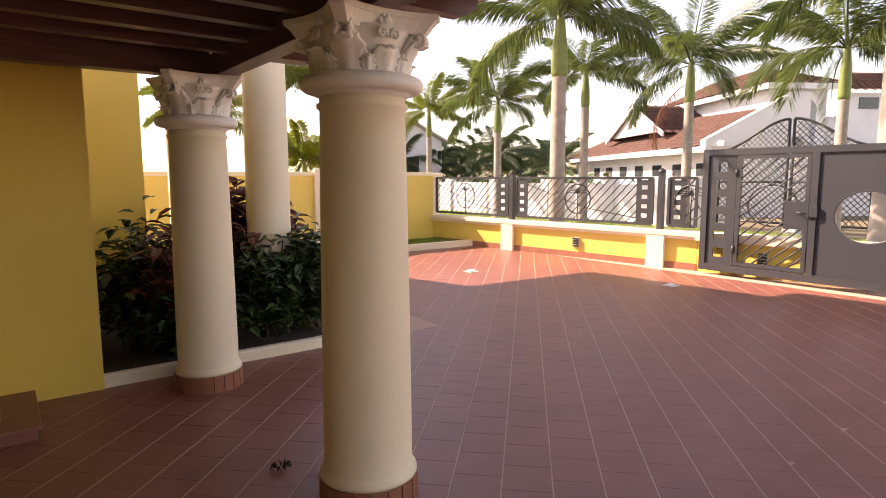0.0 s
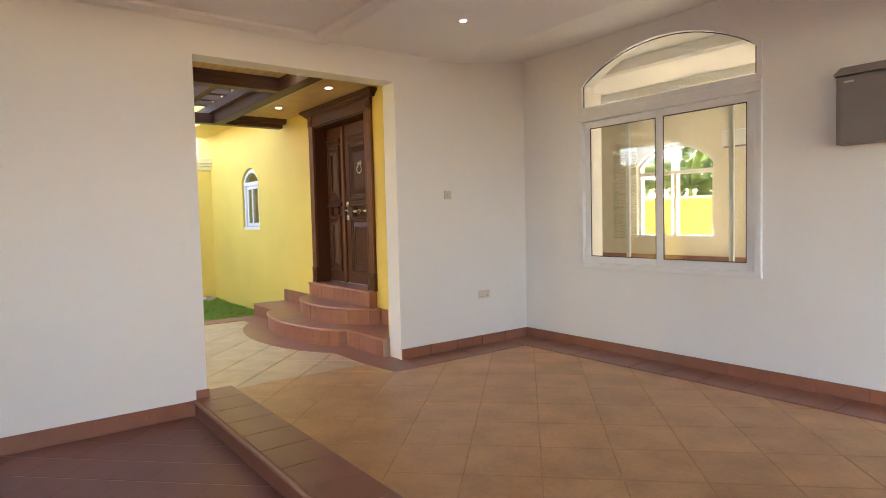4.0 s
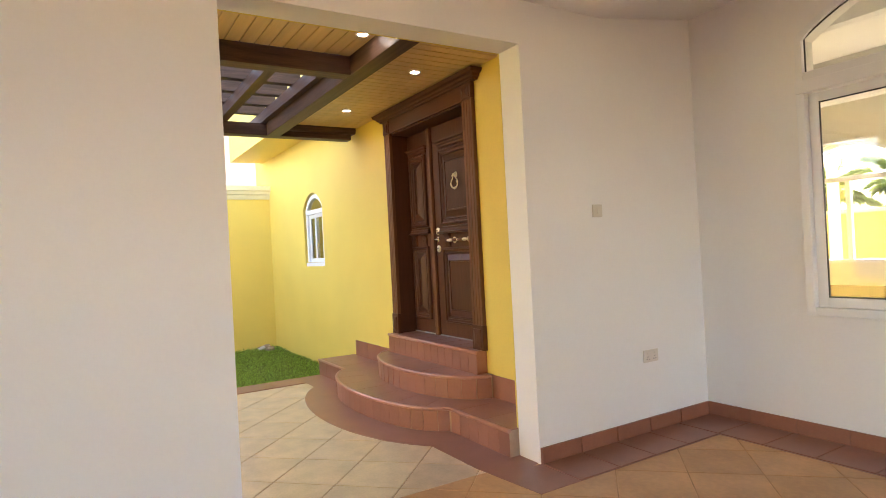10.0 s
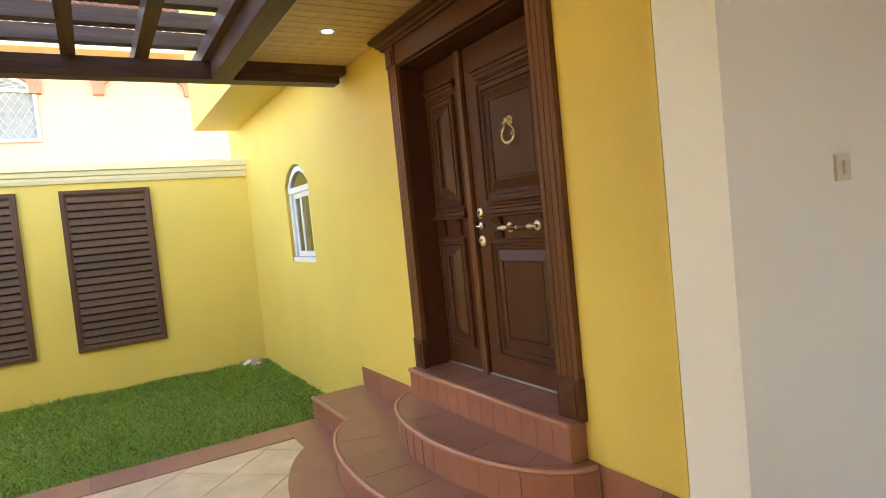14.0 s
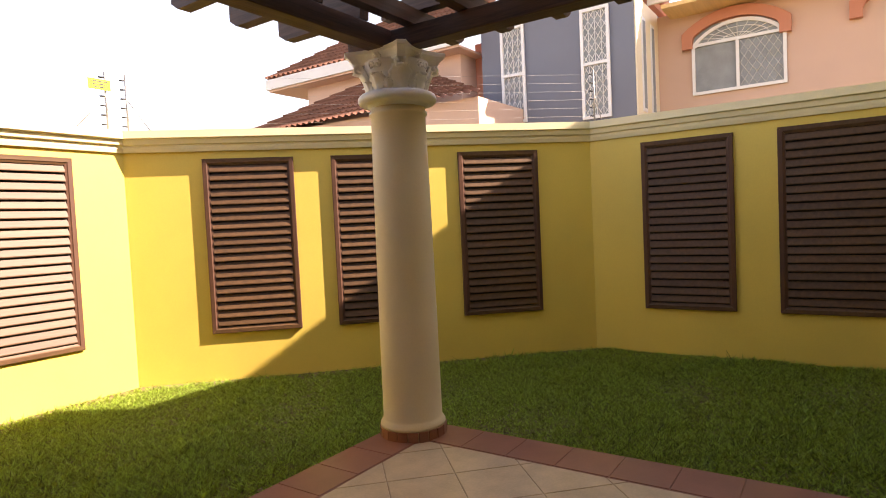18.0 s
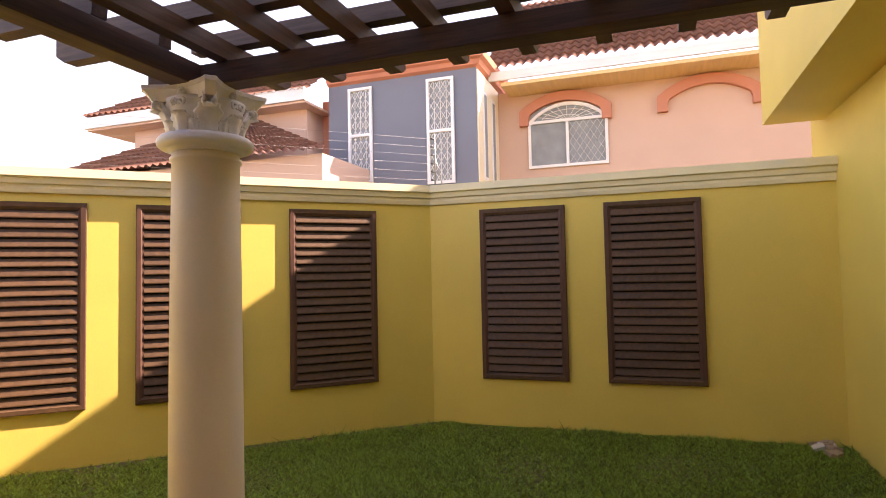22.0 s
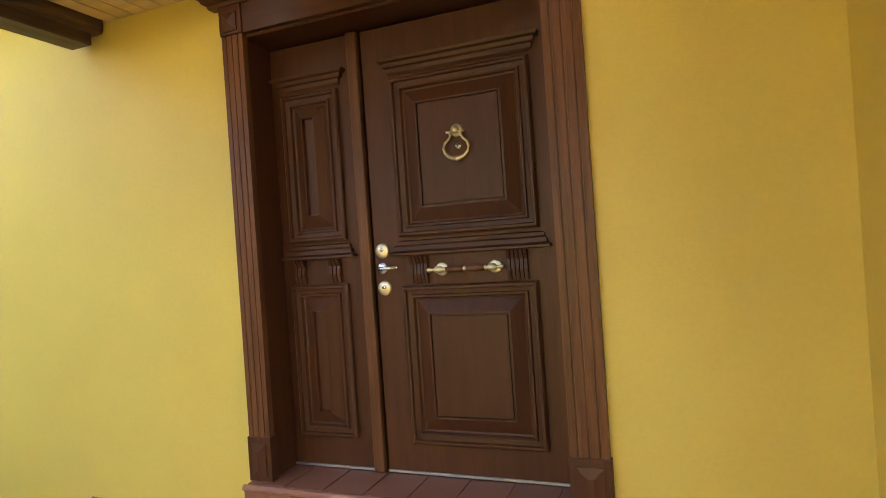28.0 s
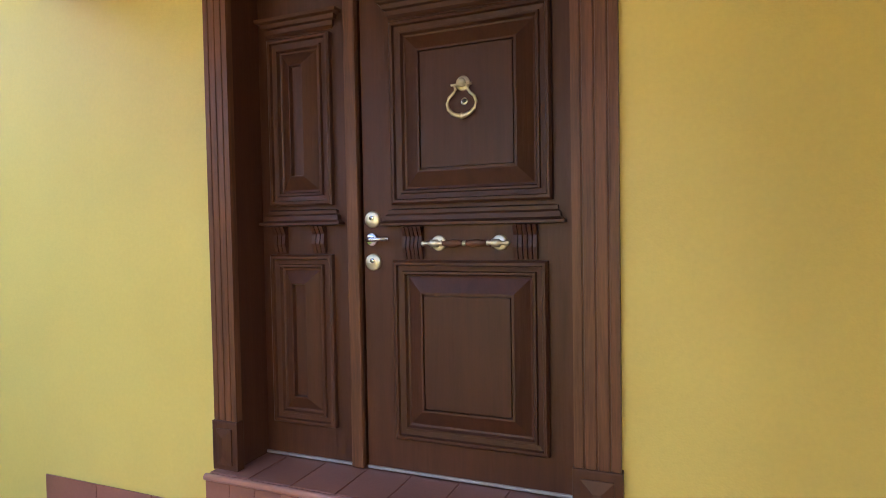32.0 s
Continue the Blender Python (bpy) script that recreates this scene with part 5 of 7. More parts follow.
bm_box(GW - 0.09, GW, -0.04, 0.04, GZ0 + 0.12, GZ1 - 0.10, gf)
part("gate_frame", gf, GSTEEL, gate)
pl = bmesh.new()
bm_box(0.091, 0.20, -0.012, 0.012, GZ0 + 0.121, GZ1 - 0.101, pl)
bm_box(0.36, 0.50, -0.012, 0.012, GZ0 + 0.121, GZ1 - 0.101, pl)
hole = 0.16
zz = GZ0 + 0.121
for k in range(6):
    zc = GZ0 + 0.24 + 0.29 * k
    bm_box(0.20, 0.36, -0.012, 0.012, zz, zc, pl)
    zz = zc + hole
bm_box(0.20, 0.36, -0.012, 0.012, zz, GZ1 - 0.101, pl)
part("plate", pl, GSTEEL, gate, "grey plate with a row of square holes")
wk = bmesh.new()
bm_box(0.52, 1.48, -0.03, 0.03, GZ1 - 0.17, GZ1 - 0.11, wk)
bm_box(0.52, 1.48, -0.03, 0.03, GZ0 + 0.13, GZ0 + 0.19, wk)
bm_box(0.52, 0.57, -0.03, 0.03, GZ0 + 0.19, GZ1 - 0.17, wk)
bm_box(1.43, 1.48, -0.03, 0.03, GZ0 + 0.19, GZ1 - 0.17, wk)
wicket = part("wicket_frame", wk, GSTEEL, gate)
a, b, z0, z1 = 0.57, 1.43, GZ0 + 0.19, GZ1 - 0.17
for i in range(16):
    k = a - (z1 - z0) + 0.16 * (i + 1)
    u0, u1 = max(a, k), min(b, k + (z1 - z0))
    if u1 - u0 > 0.05:
        part("bar", bm_tube([(u0, 0, z0 + u0 - k), (u1, 0, z0 + u1 - k)], 0.012, 6), GSTEEL, wicket)
part("ring", bm_tube([(1.0 + 0.33 * math.cos(2 * math.pi * i / 28), 0.02, 1.1 + 0.33 * math.sin(2 * math.pi * i / 28)) for i in range(28)], 0.013, 6, closed=True), GSTEEL, wicket)
part("lock_plate", bm_prism([(1.18, -0.03), (1.43, -0.03), (1.43, 0.03), (1.18, 0.03)], 0.75, 1.18), GSTEEL, wicket)
part("handle", bm_tube([(1.36, -0.03, 1.02), (1.36, -0.09, 1.02), (1.47, -0.09, 1.0)], 0.014, 8), BLACK, wicket)
part("latch_box", bm_box(1.50, 1.60, -0.07, -0.041, 0.95, 1.12, bevel=0.004), BLACK, gate)
for z in (0.35, 1.62):
    part("hinge", bm_tube([(0.51, -0.03, z - 0.06), (0.51, -0.03, z + 0.06)], 0.022, 8), BLACK, gate)
# solid leaf with the round hole
cxh, czh, rh = 2.15, 0.98, 0.38
pts = [(cxh + rh * math.cos(2 * math.pi * i / 40), czh + rh * math.sin(2 * math.pi * i / 40)) for i in range(41)]
leafb = bmesh.new()
bm_vert([(1.581, GZ0 + 0.121), (cxh, GZ0 + 0.121)] + [p for p in pts[30:9:-1]] + [(cxh, GZ1 - 0.101), (1.581, GZ1 - 0.101)], "y", -0.012, 0.012, leafb)
rpts = [p for p in pts[30:40]] + [p for p in pts[0:11]]
bm_vert([(cxh + 0.001, GZ0 + 0.121)] + rpts + [(cxh + 0.001, GZ1 - 0.101), (GW - 0.091, GZ1 - 0.101), (GW - 0.091, GZ0 + 0.121)], "y", -0.012, 0.012, leafb)
part("solid_sheet", leafb, GSTEEL, gate)
part("hole_rim", bm_tube([(x, 0, z) for x, z in pts[:40]], 0.014, 6, closed=True), GSTEEL, gate)
structure("boundary_wall_east", bm_box(12.3, 12.5, -14, 2.2, -0.4, 1.7), YELLOW, "yellow boundary wall beyond the gate")
tail = base("low_wall_tail", "low yellow wall and fence behind the gate", "wall", kind="structure", m=FM)
part("wall", bm_box(flen + 0.005, flen + 2.6, -0.10, 0.10, -0.3, 0.42), YELLOW, tail)
part("coping", bm_box(flen + 0.005, flen + 2.6, -0.2, 0.2, 0.42, 0.56), CREAM, tail)

# street beyond
structure("street", bm_box(11.6, 17.5, -60, 60, -0.329, -0.30), mat("asphalt", (0.16, 0.15, 0.14), 0.9, vary=0.2, scale=2, bump=0.4), "sunlit paved street")

# planter box with pebbles, beside the terrace
box = base("planter_box", "low red-tiled planter box against the yellow wall", "planter")
part("wall", bm_box(0.0, 0.64, 4.87, 5.06, FY, -0.056), TERRA_D, box)
part("wall", bm_box(0.48, 0.635, 5.061, 5.638, FY, -0.056), TERRA_D, box)
part("cap", bm_box(-0.005, 0.665, 4.85, 5.075, -0.055, -0.026, bevel=0.006), TERRA_D, box)
part("cap", bm_box(0.455, 0.665, 5.076, 5.638, -0.055, -0.026, bevel=0.006), TERRA_D, box)
pbm = bmesh.new()
rnd = random.Random(5)
for i in range(260):
    r = rnd.uniform(0.016, 0.028)
    res = bmesh.ops.create_icosphere(pbm, subdivisions=1, radius=r)
    bmesh.ops.scale(pbm, vec=(rnd.uniform(0.8, 1.3), rnd.uniform(0.7, 1.1), rnd.uniform(0.6, 0.9)), verts=res["verts"])
    bmesh.ops.translate(pbm, vec=(rnd.uniform(0.02, 0.44), rnd.uniform(5.10, 5.61), rnd.uniform(-0.055, -0.034)), verts=res["verts"])
thing("pebbles", pbm, PEBBLE, "heap of white pebbles in the planter box", "pebbles", kind="stuff")
structure("planter_soil", bm_box(0.0, 0.478, 5.062, 5.635, FY, -0.057), SOIL, "soil under the pebbles")
# dead leaf on the paving
lb = bmesh.new()
rnd = random.Random(3)
for k in range(9):
    a = k * 0.7
    p = [(0.02 * math.cos(a), 0.02 * math.sin(a), 0.01), (0.09 * math.cos(a + 0.2), 0.06 * math.sin(a + 0.2), 0.03 + 0.02 * rnd.random()), (0.12 * math.cos(a), 0.09 * math.sin(a), 0.006), (0.08 * math.cos(a - 0.25), 0.06 * math.sin(a - 0.25), 0.02)]
    lb.faces.new([lb.verts.new(q) for q in p])
dead = thing("dead_leaf", lb, mat("dead_leaf", (0.07, 0.03, 0.018), 0.7, vary=0.4, scale=30), "curled dead brown leaf on the red paving", "leaf")
dead.matrix_world = pose(1.71, 3.56, FY + 0.002) @ Matrix.Diagonal((0.55, 0.45, 1.25, 1))
dead.modifiers.new("thick", "SOLIDIFY").thickness = 0.002
for x, y in ((7.1, 8.38), (8.65, 5.48)):
    d = base("floor_drain", "small pale floor drain in the paving", "drain", "floor drains", m=pose(x, y, FY))
    part("plate", bm_box(-0.1, 0.1, -0.1, 0.1, 0.0, 0.008, bevel=0.003), PLATE, d)
    part("grate", bm_box(-0.05, 0.05, -0.05, 0.05, 0.0081, 0.03, bevel=0.004), FARWHITE, d)

# rubble in the corner of the lawn
rb = base("rubble", "small heap of broken concrete in the lawn corner", "rubble", m=pose(-11.85, 3.9, -0.1))
rnd = random.Random(9)
for k in range(11):
    q = 0.45 + 0.6 * rnd.random()
    bm = bm_box(-0.07 * q, 0.07 * q, -0.05 * q, 0.05 * q, -0.03 * q, 0.03 * q, bevel=0.010 * q)
    o = part("lump", bm, PLATE if k % 5 == 0 else GROUT, rb)
    o.matrix_basis = pose(rnd.uniform(-0.15, 0.2), rnd.uniform(-0.1, 0.1), 0.02, rnd.uniform(-20, 20), rnd.uniform(-20, 20), rnd.uniform(0, 180))

# ---- neighbouring houses over the garden wall ----
ROOF_O = mat("orange_roof_tile", (0.215, 0.098, 0.066), 0.8, spec=0.2, vary=0.35, scale=2.5, bump=0.2)
CURTAIN = mat("white_net_curtain", (0.27, 0.30, 0.32), 0.8, vary=0.22, scale=3, bump=0)
DARKGLASS = mat("dark_window_glass", (0.04, 0.045, 0.05), 0.08, vary=0.1, bump=0)


def tiled_roof(name, parent, corners_lo, corners_hi, courses, wave=0.22, amp=0.034, material=ROOF_O):
    """A slope between a lower edge and an upper edge (each two points), in overlapping rolled courses."""
    bm = bmesh.new()
    a0, a1 = [Vector(p) for p in corners_lo]
    b0, b1 = [Vector(p) for p in corners_hi]
    nrm = (a1 - a0).cross(b0 - a0).normalized()
    if nrm.z < 0:
        nrm = -nrm
    m = max(6, int((a1 - a0).length / wave * 6))
    last = None
    for i in range(courses):
        t0, t1 = i / courses, (i + 1) / courses
        ra, rb = [], []
        for j in range(m + 1):
            s = j / m
            w = amp * math.cos(2 * math.pi * j / 6) * nrm
            p = (a0 + (a1 - a0) * s) * (1 - t0) + (b0 + (b1 - b0) * s) * t0
            q = (a0 + (a1 - a0) * s) * (1 - t1) + (b0 + (b1 - b0) * s) * t1
            ra.append(bm.verts.new(p + w + nrm * 0.04))
            rb.append(bm.verts.new(q + w))
        for j in range(m):
            bm.faces.new((ra[j], ra[j + 1], rb[j + 1], rb[j])).smooth = True
            if last:
                bm.faces.new((last[j], last[j + 1], ra[j + 1], ra[j]))
        last = rb
    return part(name, bm, material, parent)


def house_window(parent, x, y0, y1, z0, z1, cols, rows, arched=0.0):
    """A white framed window in a wall that faces +x, with net curtains and a grille."""
    w = base("window", "")
    w.parent = parent
    f = 0.07
    part("pane", bm_box(x + 0.0, x + 0.02, y0, y1, z0, z1 + arched * 0.5), CURTAIN, w, "glass with white net curtains")
    fr = bmesh.new()
    for k in range(cols + 1):
        yy = y0 + (y1 - y0) * k / cols
        bm_box(x + 0.02, x + 0.08, yy - f / 2, yy + f / 2, z0 - f / 2, z1 + f / 2, fr)
    for k in range(rows + 1):
        zz = z0 + (z1 - z0) * k / rows
        bm_box(x + 0.021, x + 0.079, y0 + f / 2, y1 - f / 2, zz - f / 2, zz + f / 2, fr)
    part("frame", fr, FRAME_W, w)
    g = bmesh.new()
    n = max(2, int((y1 - y0) / 0.13))
    for k in range(1, 1 if arched else n):
        yy = y0 + (y1 - y0) * k / n
        bm_box(x + 0.022, x + 0.034, yy - 0.008, yy + 0.008, z0, z1, g)
    m = int((z1 - z0) / 0.24)
    for k in range(0 if arched else m):
        for j in range(n):
            ya, yb = y0 + (y1 - y0) * j / n, y0 + (y1 - y0) * (j + 1) / n
            za, zb = z0 + (z1 - z0) * k / m, z0 + (z1 - z0) * (k + 1) / m
            bm_tube([(x + 0.03, ya, za), (x + 0.03, yb, zb)], 0.010, 4, g)
            bm_tube([(x + 0.03, yb, za), (x + 0.03, ya, zb)], 0.010, 4, g)
    if arched:
        # folds of the curtain behind the lower panes, and a fan of bars in the arch
        g.free()
        g = bmesh.new()
        for k in range(9):
            a = math.pi * (0.12 + 0.76 * k / 8)
            bm_tube([(x + 0.03, (y0 + y1) / 2, z1), (x + 0.03, (y0 + y1) / 2 + (y1 - y0) / 2 * 0.92 * math.cos(a), z1 + 0.42 * math.sin(a))], 0.010, 4, g)
        for q in (0.35, 0.68):
            bm_tube([(x + 0.03, (y0 + y1) / 2 + (y1 - y0) / 2 * q * math.cos(math.pi * i / 12), z1 + 0.42 * q * math.sin(math.pi * i / 12)) for i in range(13)], 0.010, 4, g)
        for k in range(5):
            for q in range(4):
                ya, za = (y0 + y1) / 2 + 0.05 + 0.175 * k, z0 + 0.06 + (z1 - z0 - 0.1) * q / 4
                zb = za + (z1 - z0 - 0.1) / 4
                bm_tube([(x + 0.03, ya, za), (x + 0.03, ya + 0.175, zb)], 0.006, 4, g)
                bm_tube([(x + 0.03, ya + 0.175, za), (x + 0.03, ya, zb)], 0.006, 4, g)
    part("grille", g, FARWHITE, w)
    return w


nh = base("pink_house", "pink two-storey house with a grey bay and a red tiled roof", "house")
part("wall", bm_box(-29, -21, -1.34, 14, -0.4, 6.45), PINK, nh)
part("bay", bm_box(-24, -19, -5.36, -1.36, -0.4, 6.75), GREY, nh, "grey rendered bay")
part("bay_cornice", bm_sweep([(0, 6.55), (0.10, 6.60), (0.14, 6.70), (0.24, 6.74), (0.28, 6.86), (0, 6.9)], [(-19, -5.36), (-19, -1.36), (-24, -1.36)]), PINK_D, nh)
# The bay's grey side made cream: sunlight is put into the colour.
part("bay_side_sunlit", bm_box(-20.99, -19.02, -1.36, -1.325, -0.4, 6.5), CREAM, nh, "sunlit side face of the grey bay, brightness in its colour")
for xw in (-20.55, -19.75):
    part("side_window", bm_box(xw, xw + 0.32, -1.329, -1.30, 3.9, 6.1), FRAME_W, nh)
    part("side_pane", bm_box(xw + 0.06, xw + 0.26, -1.299, -1.29, 3.98, 6.02), CURTAIN, nh)
part("recess", bm_box(-24, -19.6, -5.9, -5.361, -0.4, 6.4), PINK_D, nh)
part("wall", bm_box(-24, -18.8, -11.7, -5.9, -0.4, 6.0), PINK, nh)
house_window(nh, -19.0, -4.73, -4.13, 4.0, 6.38, 1, 2)
house_window(nh, -19.0, -2.585, -1.955, 3.84, 6.36, 1, 2)
for y in (-0.48, 2.95):
    if y < 0:
        wv = house_window(nh, -21.0, y, y + 1.96, 4.38, 5.55, 2, 1, arched=0.9)
        part("arch_frame", bm_archframe(arch(y, y + 1.96, 5.60, 6.02, 14), 0.08, "x", -20.99, -20.93, 5.5), FRAME_W, wv)
    part("arch_moulding", bm_archframe(arch(y - 0.25, y + 2.1, 5.85, 6.30, 14), 0.24, "x", -20.999, -20.85, 5.48), PINK_D, nh)
part("soffit", bm_box(-21, -20.0, -1.0, 14, 6.33, 6.42), SOFFIT, nh)
part("fascia", bm_box(-20.0, -19.93, -1.3, 14, 6.47, 6.70), FARWHITE, nh)
tiled_roof("roof", nh, ((-19.9, -1.4, 6.76), (-19.9, 14, 6.76)), ((-24.0, -1.4, 10.2), (-24.0, 14, 10.2)), 15)
tiled_roof("roof", nh, ((-18.2, -13.0, 6.42), (-18.2, -5.6, 6.30)), ((-22, -9.9, 8.9), (-22, -5.6, 8.9)), 12)
tiled_roof("roof", nh, ((-18.2, -13.0, 6.42), (-24, -13.0, 6.42)), ((-22, -9.9, 8.9), (-24, -9.9, 8.9)), 12)
part("fascia", bm_box(-18.27, -18.2, -13.0, -5.6, 6.06, 6.38), FARWHITE, nh)
part("fascia", bm_box(-24, -18.27, -13.0, -12.93, 6.06, 6.38), FARWHITE, nh)
part("soffit", bm_box(-24, -18.27, -12.93, -5.6, 6.001, 6.06), PINK, nh)
tiled_roof("roof", nh, ((-16.4, -12.3, 4.3), (-16.4, -3.9, 4.3)), ((-18.8, -8.8, 5.85), (-18.8, -7.4, 5.85)), 9)
tiled_roof("roof", nh, ((-16.4, -12.3, 4.3), (-22, -12.3, 4.3)), ((-18.8, -8.8, 5.85), (-22, -8.8, 5.85)), 9)
part("wall", bm_box(-22, -16.7, -12.1, -4.2, -0.4, 4.29), PINK, nh)
part("arch_moulding", bm_archframe(arch(-9.9, -8.3, 5.35, 5.75, 12), 0.2, "x", -18.799, -18.7, 5.2), PINK_D, nh)

# far white house across the street: local x runs along its front, local y comes towards the street
fh = base("white_house", "white two-storey house with brown tiled roofs", "house", m=pose(26.2, 14.9, 0, 0, 0, 57.6))
ROOF_B = mat("brown_roof_tile", (0.120, 0.064, 0.050), 0.85, spec=0.15, vary=0.3, scale=2, bump=0.2)
part("wall", bm_box(0.3, 22, -11, -0.8, -0.4, 2.75), FARWHITE, fh)
part("fascia", bm_box(0, 22.3, -0.05, 0.05, 2.62, 2.88), FARWHITE, fh)
tiled_roof("roof", fh, ((0.2, 0.05, 2.9), (22.4, 0.05, 2.9)), ((0.2, -3.4, 4.7), (18.5, -4.6, 5.3)), 12, wave=0.5, material=ROOF_B)
part("verge", bm_vert([(0.2, 2.6), (0.2, 3.15), (-3.5, 5.1), (-4.6, 5.3), (-4.6, -0.4), (-0.8, -0.4), (-0.8, 2.6)], "x", -0.25, 0.2), FARWHITE, fh)
part("gable", bm_vert([(15.0, 4.1), (7.2, 4.1), (11.1, 5.75)], "y", -1.5, -1.2), FARWHITE, fh)
for xa, xb in ((15.6, 11.1), (6.6, 11.1)):
    tiled_roof("gable_roof", fh, ((xa, -1.0, 3.95), (xa, -6.5, 3.95)), ((xb, -1.0, 5.95), (xb, -6.5, 5.95)), 8, wave=0.5, material=ROOF_B)
    part("gable_verge", bm_vert([(xa, 3.75), (xa, 4.0), (11.1, 5.98), (11.1, 5.70)], "y", -1.05, -0.92), FARWHITE, fh)
part("upper_wall", bm_box(2.75, 13.2, -7.6, -4.6, 2.75, 5.85), FARWHITE, fh)
part("upper_fascia", bm_box(2.1, 14.0, -4.1, -4.0, 5.74, 6.02), FARWHITE, fh)
part("upper_fascia", bm_box(2.0, 2.1, -8.1, -4.0, 5.74, 6.02), FARWHITE, fh)
part("upper_soffit", bm_box(2.1, 13.9, -8.0, -4.1, 5.851, 5.90), FARWHITE, fh)
for lo, hi in ((((2.0, -3.95, 6.03), (14.0, -3.95, 6.03)), ((5.5, -6.05, 7.3), (10.6, -6.05, 7.3))), (((2.0, -8.15, 6.03), (2.0, -3.95, 6.03)), ((5.5, -6.05, 7.3), (5.5, -6.04, 7.3))), (((14.0, -3.95, 6.03), (14.0, -8.15, 6.03)), ((10.6, -6.05, 7.3), (10.6, -6.06, 7.3))), (((14.0, -8.15, 6.03), (2.0, -8.15, 6.03)), ((10.6, -6.05, 7.3), (5.5, -6.05, 7.3)))):
    tiled_roof("upper_roof", fh, lo, hi, 10, wave=0.5, material=ROOF_B)
part("porch_arch", bm_archframe(arch(-6.95, -4.65, 4.95, 5.72, 14), 0.22, "x", 2.25, 2.74, 2.75), FARWHITE, fh)
# Grey sheet standing for the shade inside the arch opening.
part("porch_shade", bm_box(2.742, 2.749, -6.7, -4.9, 2.75, 5.4), GREY, fh)
part("rear_wing", bm_box(4.6, 12, -16, -9.6, 2.0, 5.95), FARWHITE, fh)
part("rear_window", bm_box(4.55, 4.6, -11.9, -10.8, 5.1, 5.7), DARKGLASS, fh)
tiled_roof("rear_roof", fh, ((4.1, -16.5, 6.0), (4.1, -9.2, 6.0)), ((7.0, -14, 7.4), (7.0, -11.6, 7.4)), 8, wave=0.5, material=ROOF_B)
for k in range(7):
    part("window", bm_box(1.2 + 2.5 * k, 2.3 + 2.5 * k, -0.81, -0.75, 1.55, 2.15), DARKGLASS, fh)

fwall = base("street_wall", "white street wall with posts and grass in front", "wall")
part("wall", bm_box(19.6, 19.8, 11.2, 60, -0.4, 1.25), FARWHITE, fwall)
for k in range(9):
    part("post", bm_box(19.5, 19.9, 11.4 + 3.4 * k, 11.8 + 3.4 * k, -0.4, 1.5), FARWHITE, fwall)
structure("verge", bm_box(17.5, 19.6, -40, 60, -0.34, -0.24), GRASS_G, "grass verge along the street")
og = base("ornate_gate", "dark arched lattice gate between white pillars", "gate")
gx = 19.7
GATE_W = 2.1
for y0, flip in ((8.66, 1), (6.42, -1)):
    def rise(q):
        q = 1 - q if flip > 0 else q
        return 2.35 + 0.88 * q * q * (3 - 2 * q)
    part("top_rail", bm_tube([(gx, y0 + GATE_W * i / 12, rise(i / 12)) for i in range(13)], 0.04, 6), BLACK, og)
    for z in (0.1, 1.35, 2.2):
        part("rail", bm_tube([(gx, y0, z), (gx, y0 + GATE_W, z)], 0.035, 6), BLACK, og)
    lat = bmesh.new()
    for i in range(-16, 13):
        for s in (1, -1):
            seg = []
            for j in range(41):
                y = y0 + 0.17 * i + 3.2 * j / 40
                z = 0.12 + (3.2 * j / 40 if s > 0 else 3.2 * (1 - j / 40))
                tt = (y - y0) / GATE_W
                if 0 <= tt <= 1 and z < rise(tt):
                    seg.append((gx, y, z))
            if len(seg) > 1:
                bm_tube([seg[0], seg[-1]], 0.013, 4, lat)
    part("lattice", lat, BLACK, og)
    for q in (0, 1):
        part("stile", bm_tube([(gx, y0 + GATE_W * q, 0), (gx, y0 + GATE_W * q, rise(q))], 0.045, 6), BLACK, og)
for y in (8.59, 10.98, 6.1):
    p = base("gate_pillar", "white gate pillar with a moulded cap", "pillar", "gate pillars", m=pose(gx + 0.4, y, -0.4))
    part("shaft", bm_box(-0.2, 0.2, -0.2, 0.2, 0, 2.9, bevel=0.02), FARWHITE, p)
    part("cap", bm_box(-0.28, 0.28, -0.28, 0.28, 2.9, 3.1, bevel=0.05), FARWHITE, p)

# electric fence on the garden wall
ef = base("electric_fence", "electric fence wires on steel poles above the wall", "fence")
STEEL = mat("galvanised_steel", (0.30, 0.30, 0.30), 0.45, 0.7, vary=0.1)
poles = [(-7.9 - 0.5, -3.98), (-8.62, -3.98), (-12.2, 0.02), (-5.2, -3.98)]
for (x, y) in poles:
    pl = part("pole", bm_tube([(x, y, 2.62), (x, y, 3.28)], 0.012, 6), STEEL, ef)
    part("strut", bm_tube([(x + (0.34 if x > -8.5 else -0.30), y, 2.64), (x, y, 3.02)], 0.006, 5), STEEL, ef)
    for k in range(6):
        part("insulator", bm_tube([(x, y, 2.72 + 0.1 * k), (x + 0.05, y - 0.03, 2.72 + 0.1 * k)], 0.010, 5), BLACK, ef)
for k in range(6):
    z = 2.72 + 0.1 * k
    part("wire", bm_tube([(-8.62, -3.98, z), (-12.2, 0.02, z)], 0.0008, 4), STEEL, ef)
sg = base("warning_sign", "small yellow warning sign on the electric fence", "sign", m=pose(-8.42, -3.95, 3.13))
YSIGN = mat("sign_yellow", (0.85, 0.70, 0.02), 0.5, vary=0.03, bump=0)
part("board", bm_box(-0.02, 0.21, -0.002, 0.002, -0.055, 0.055), YSIGN, sg)
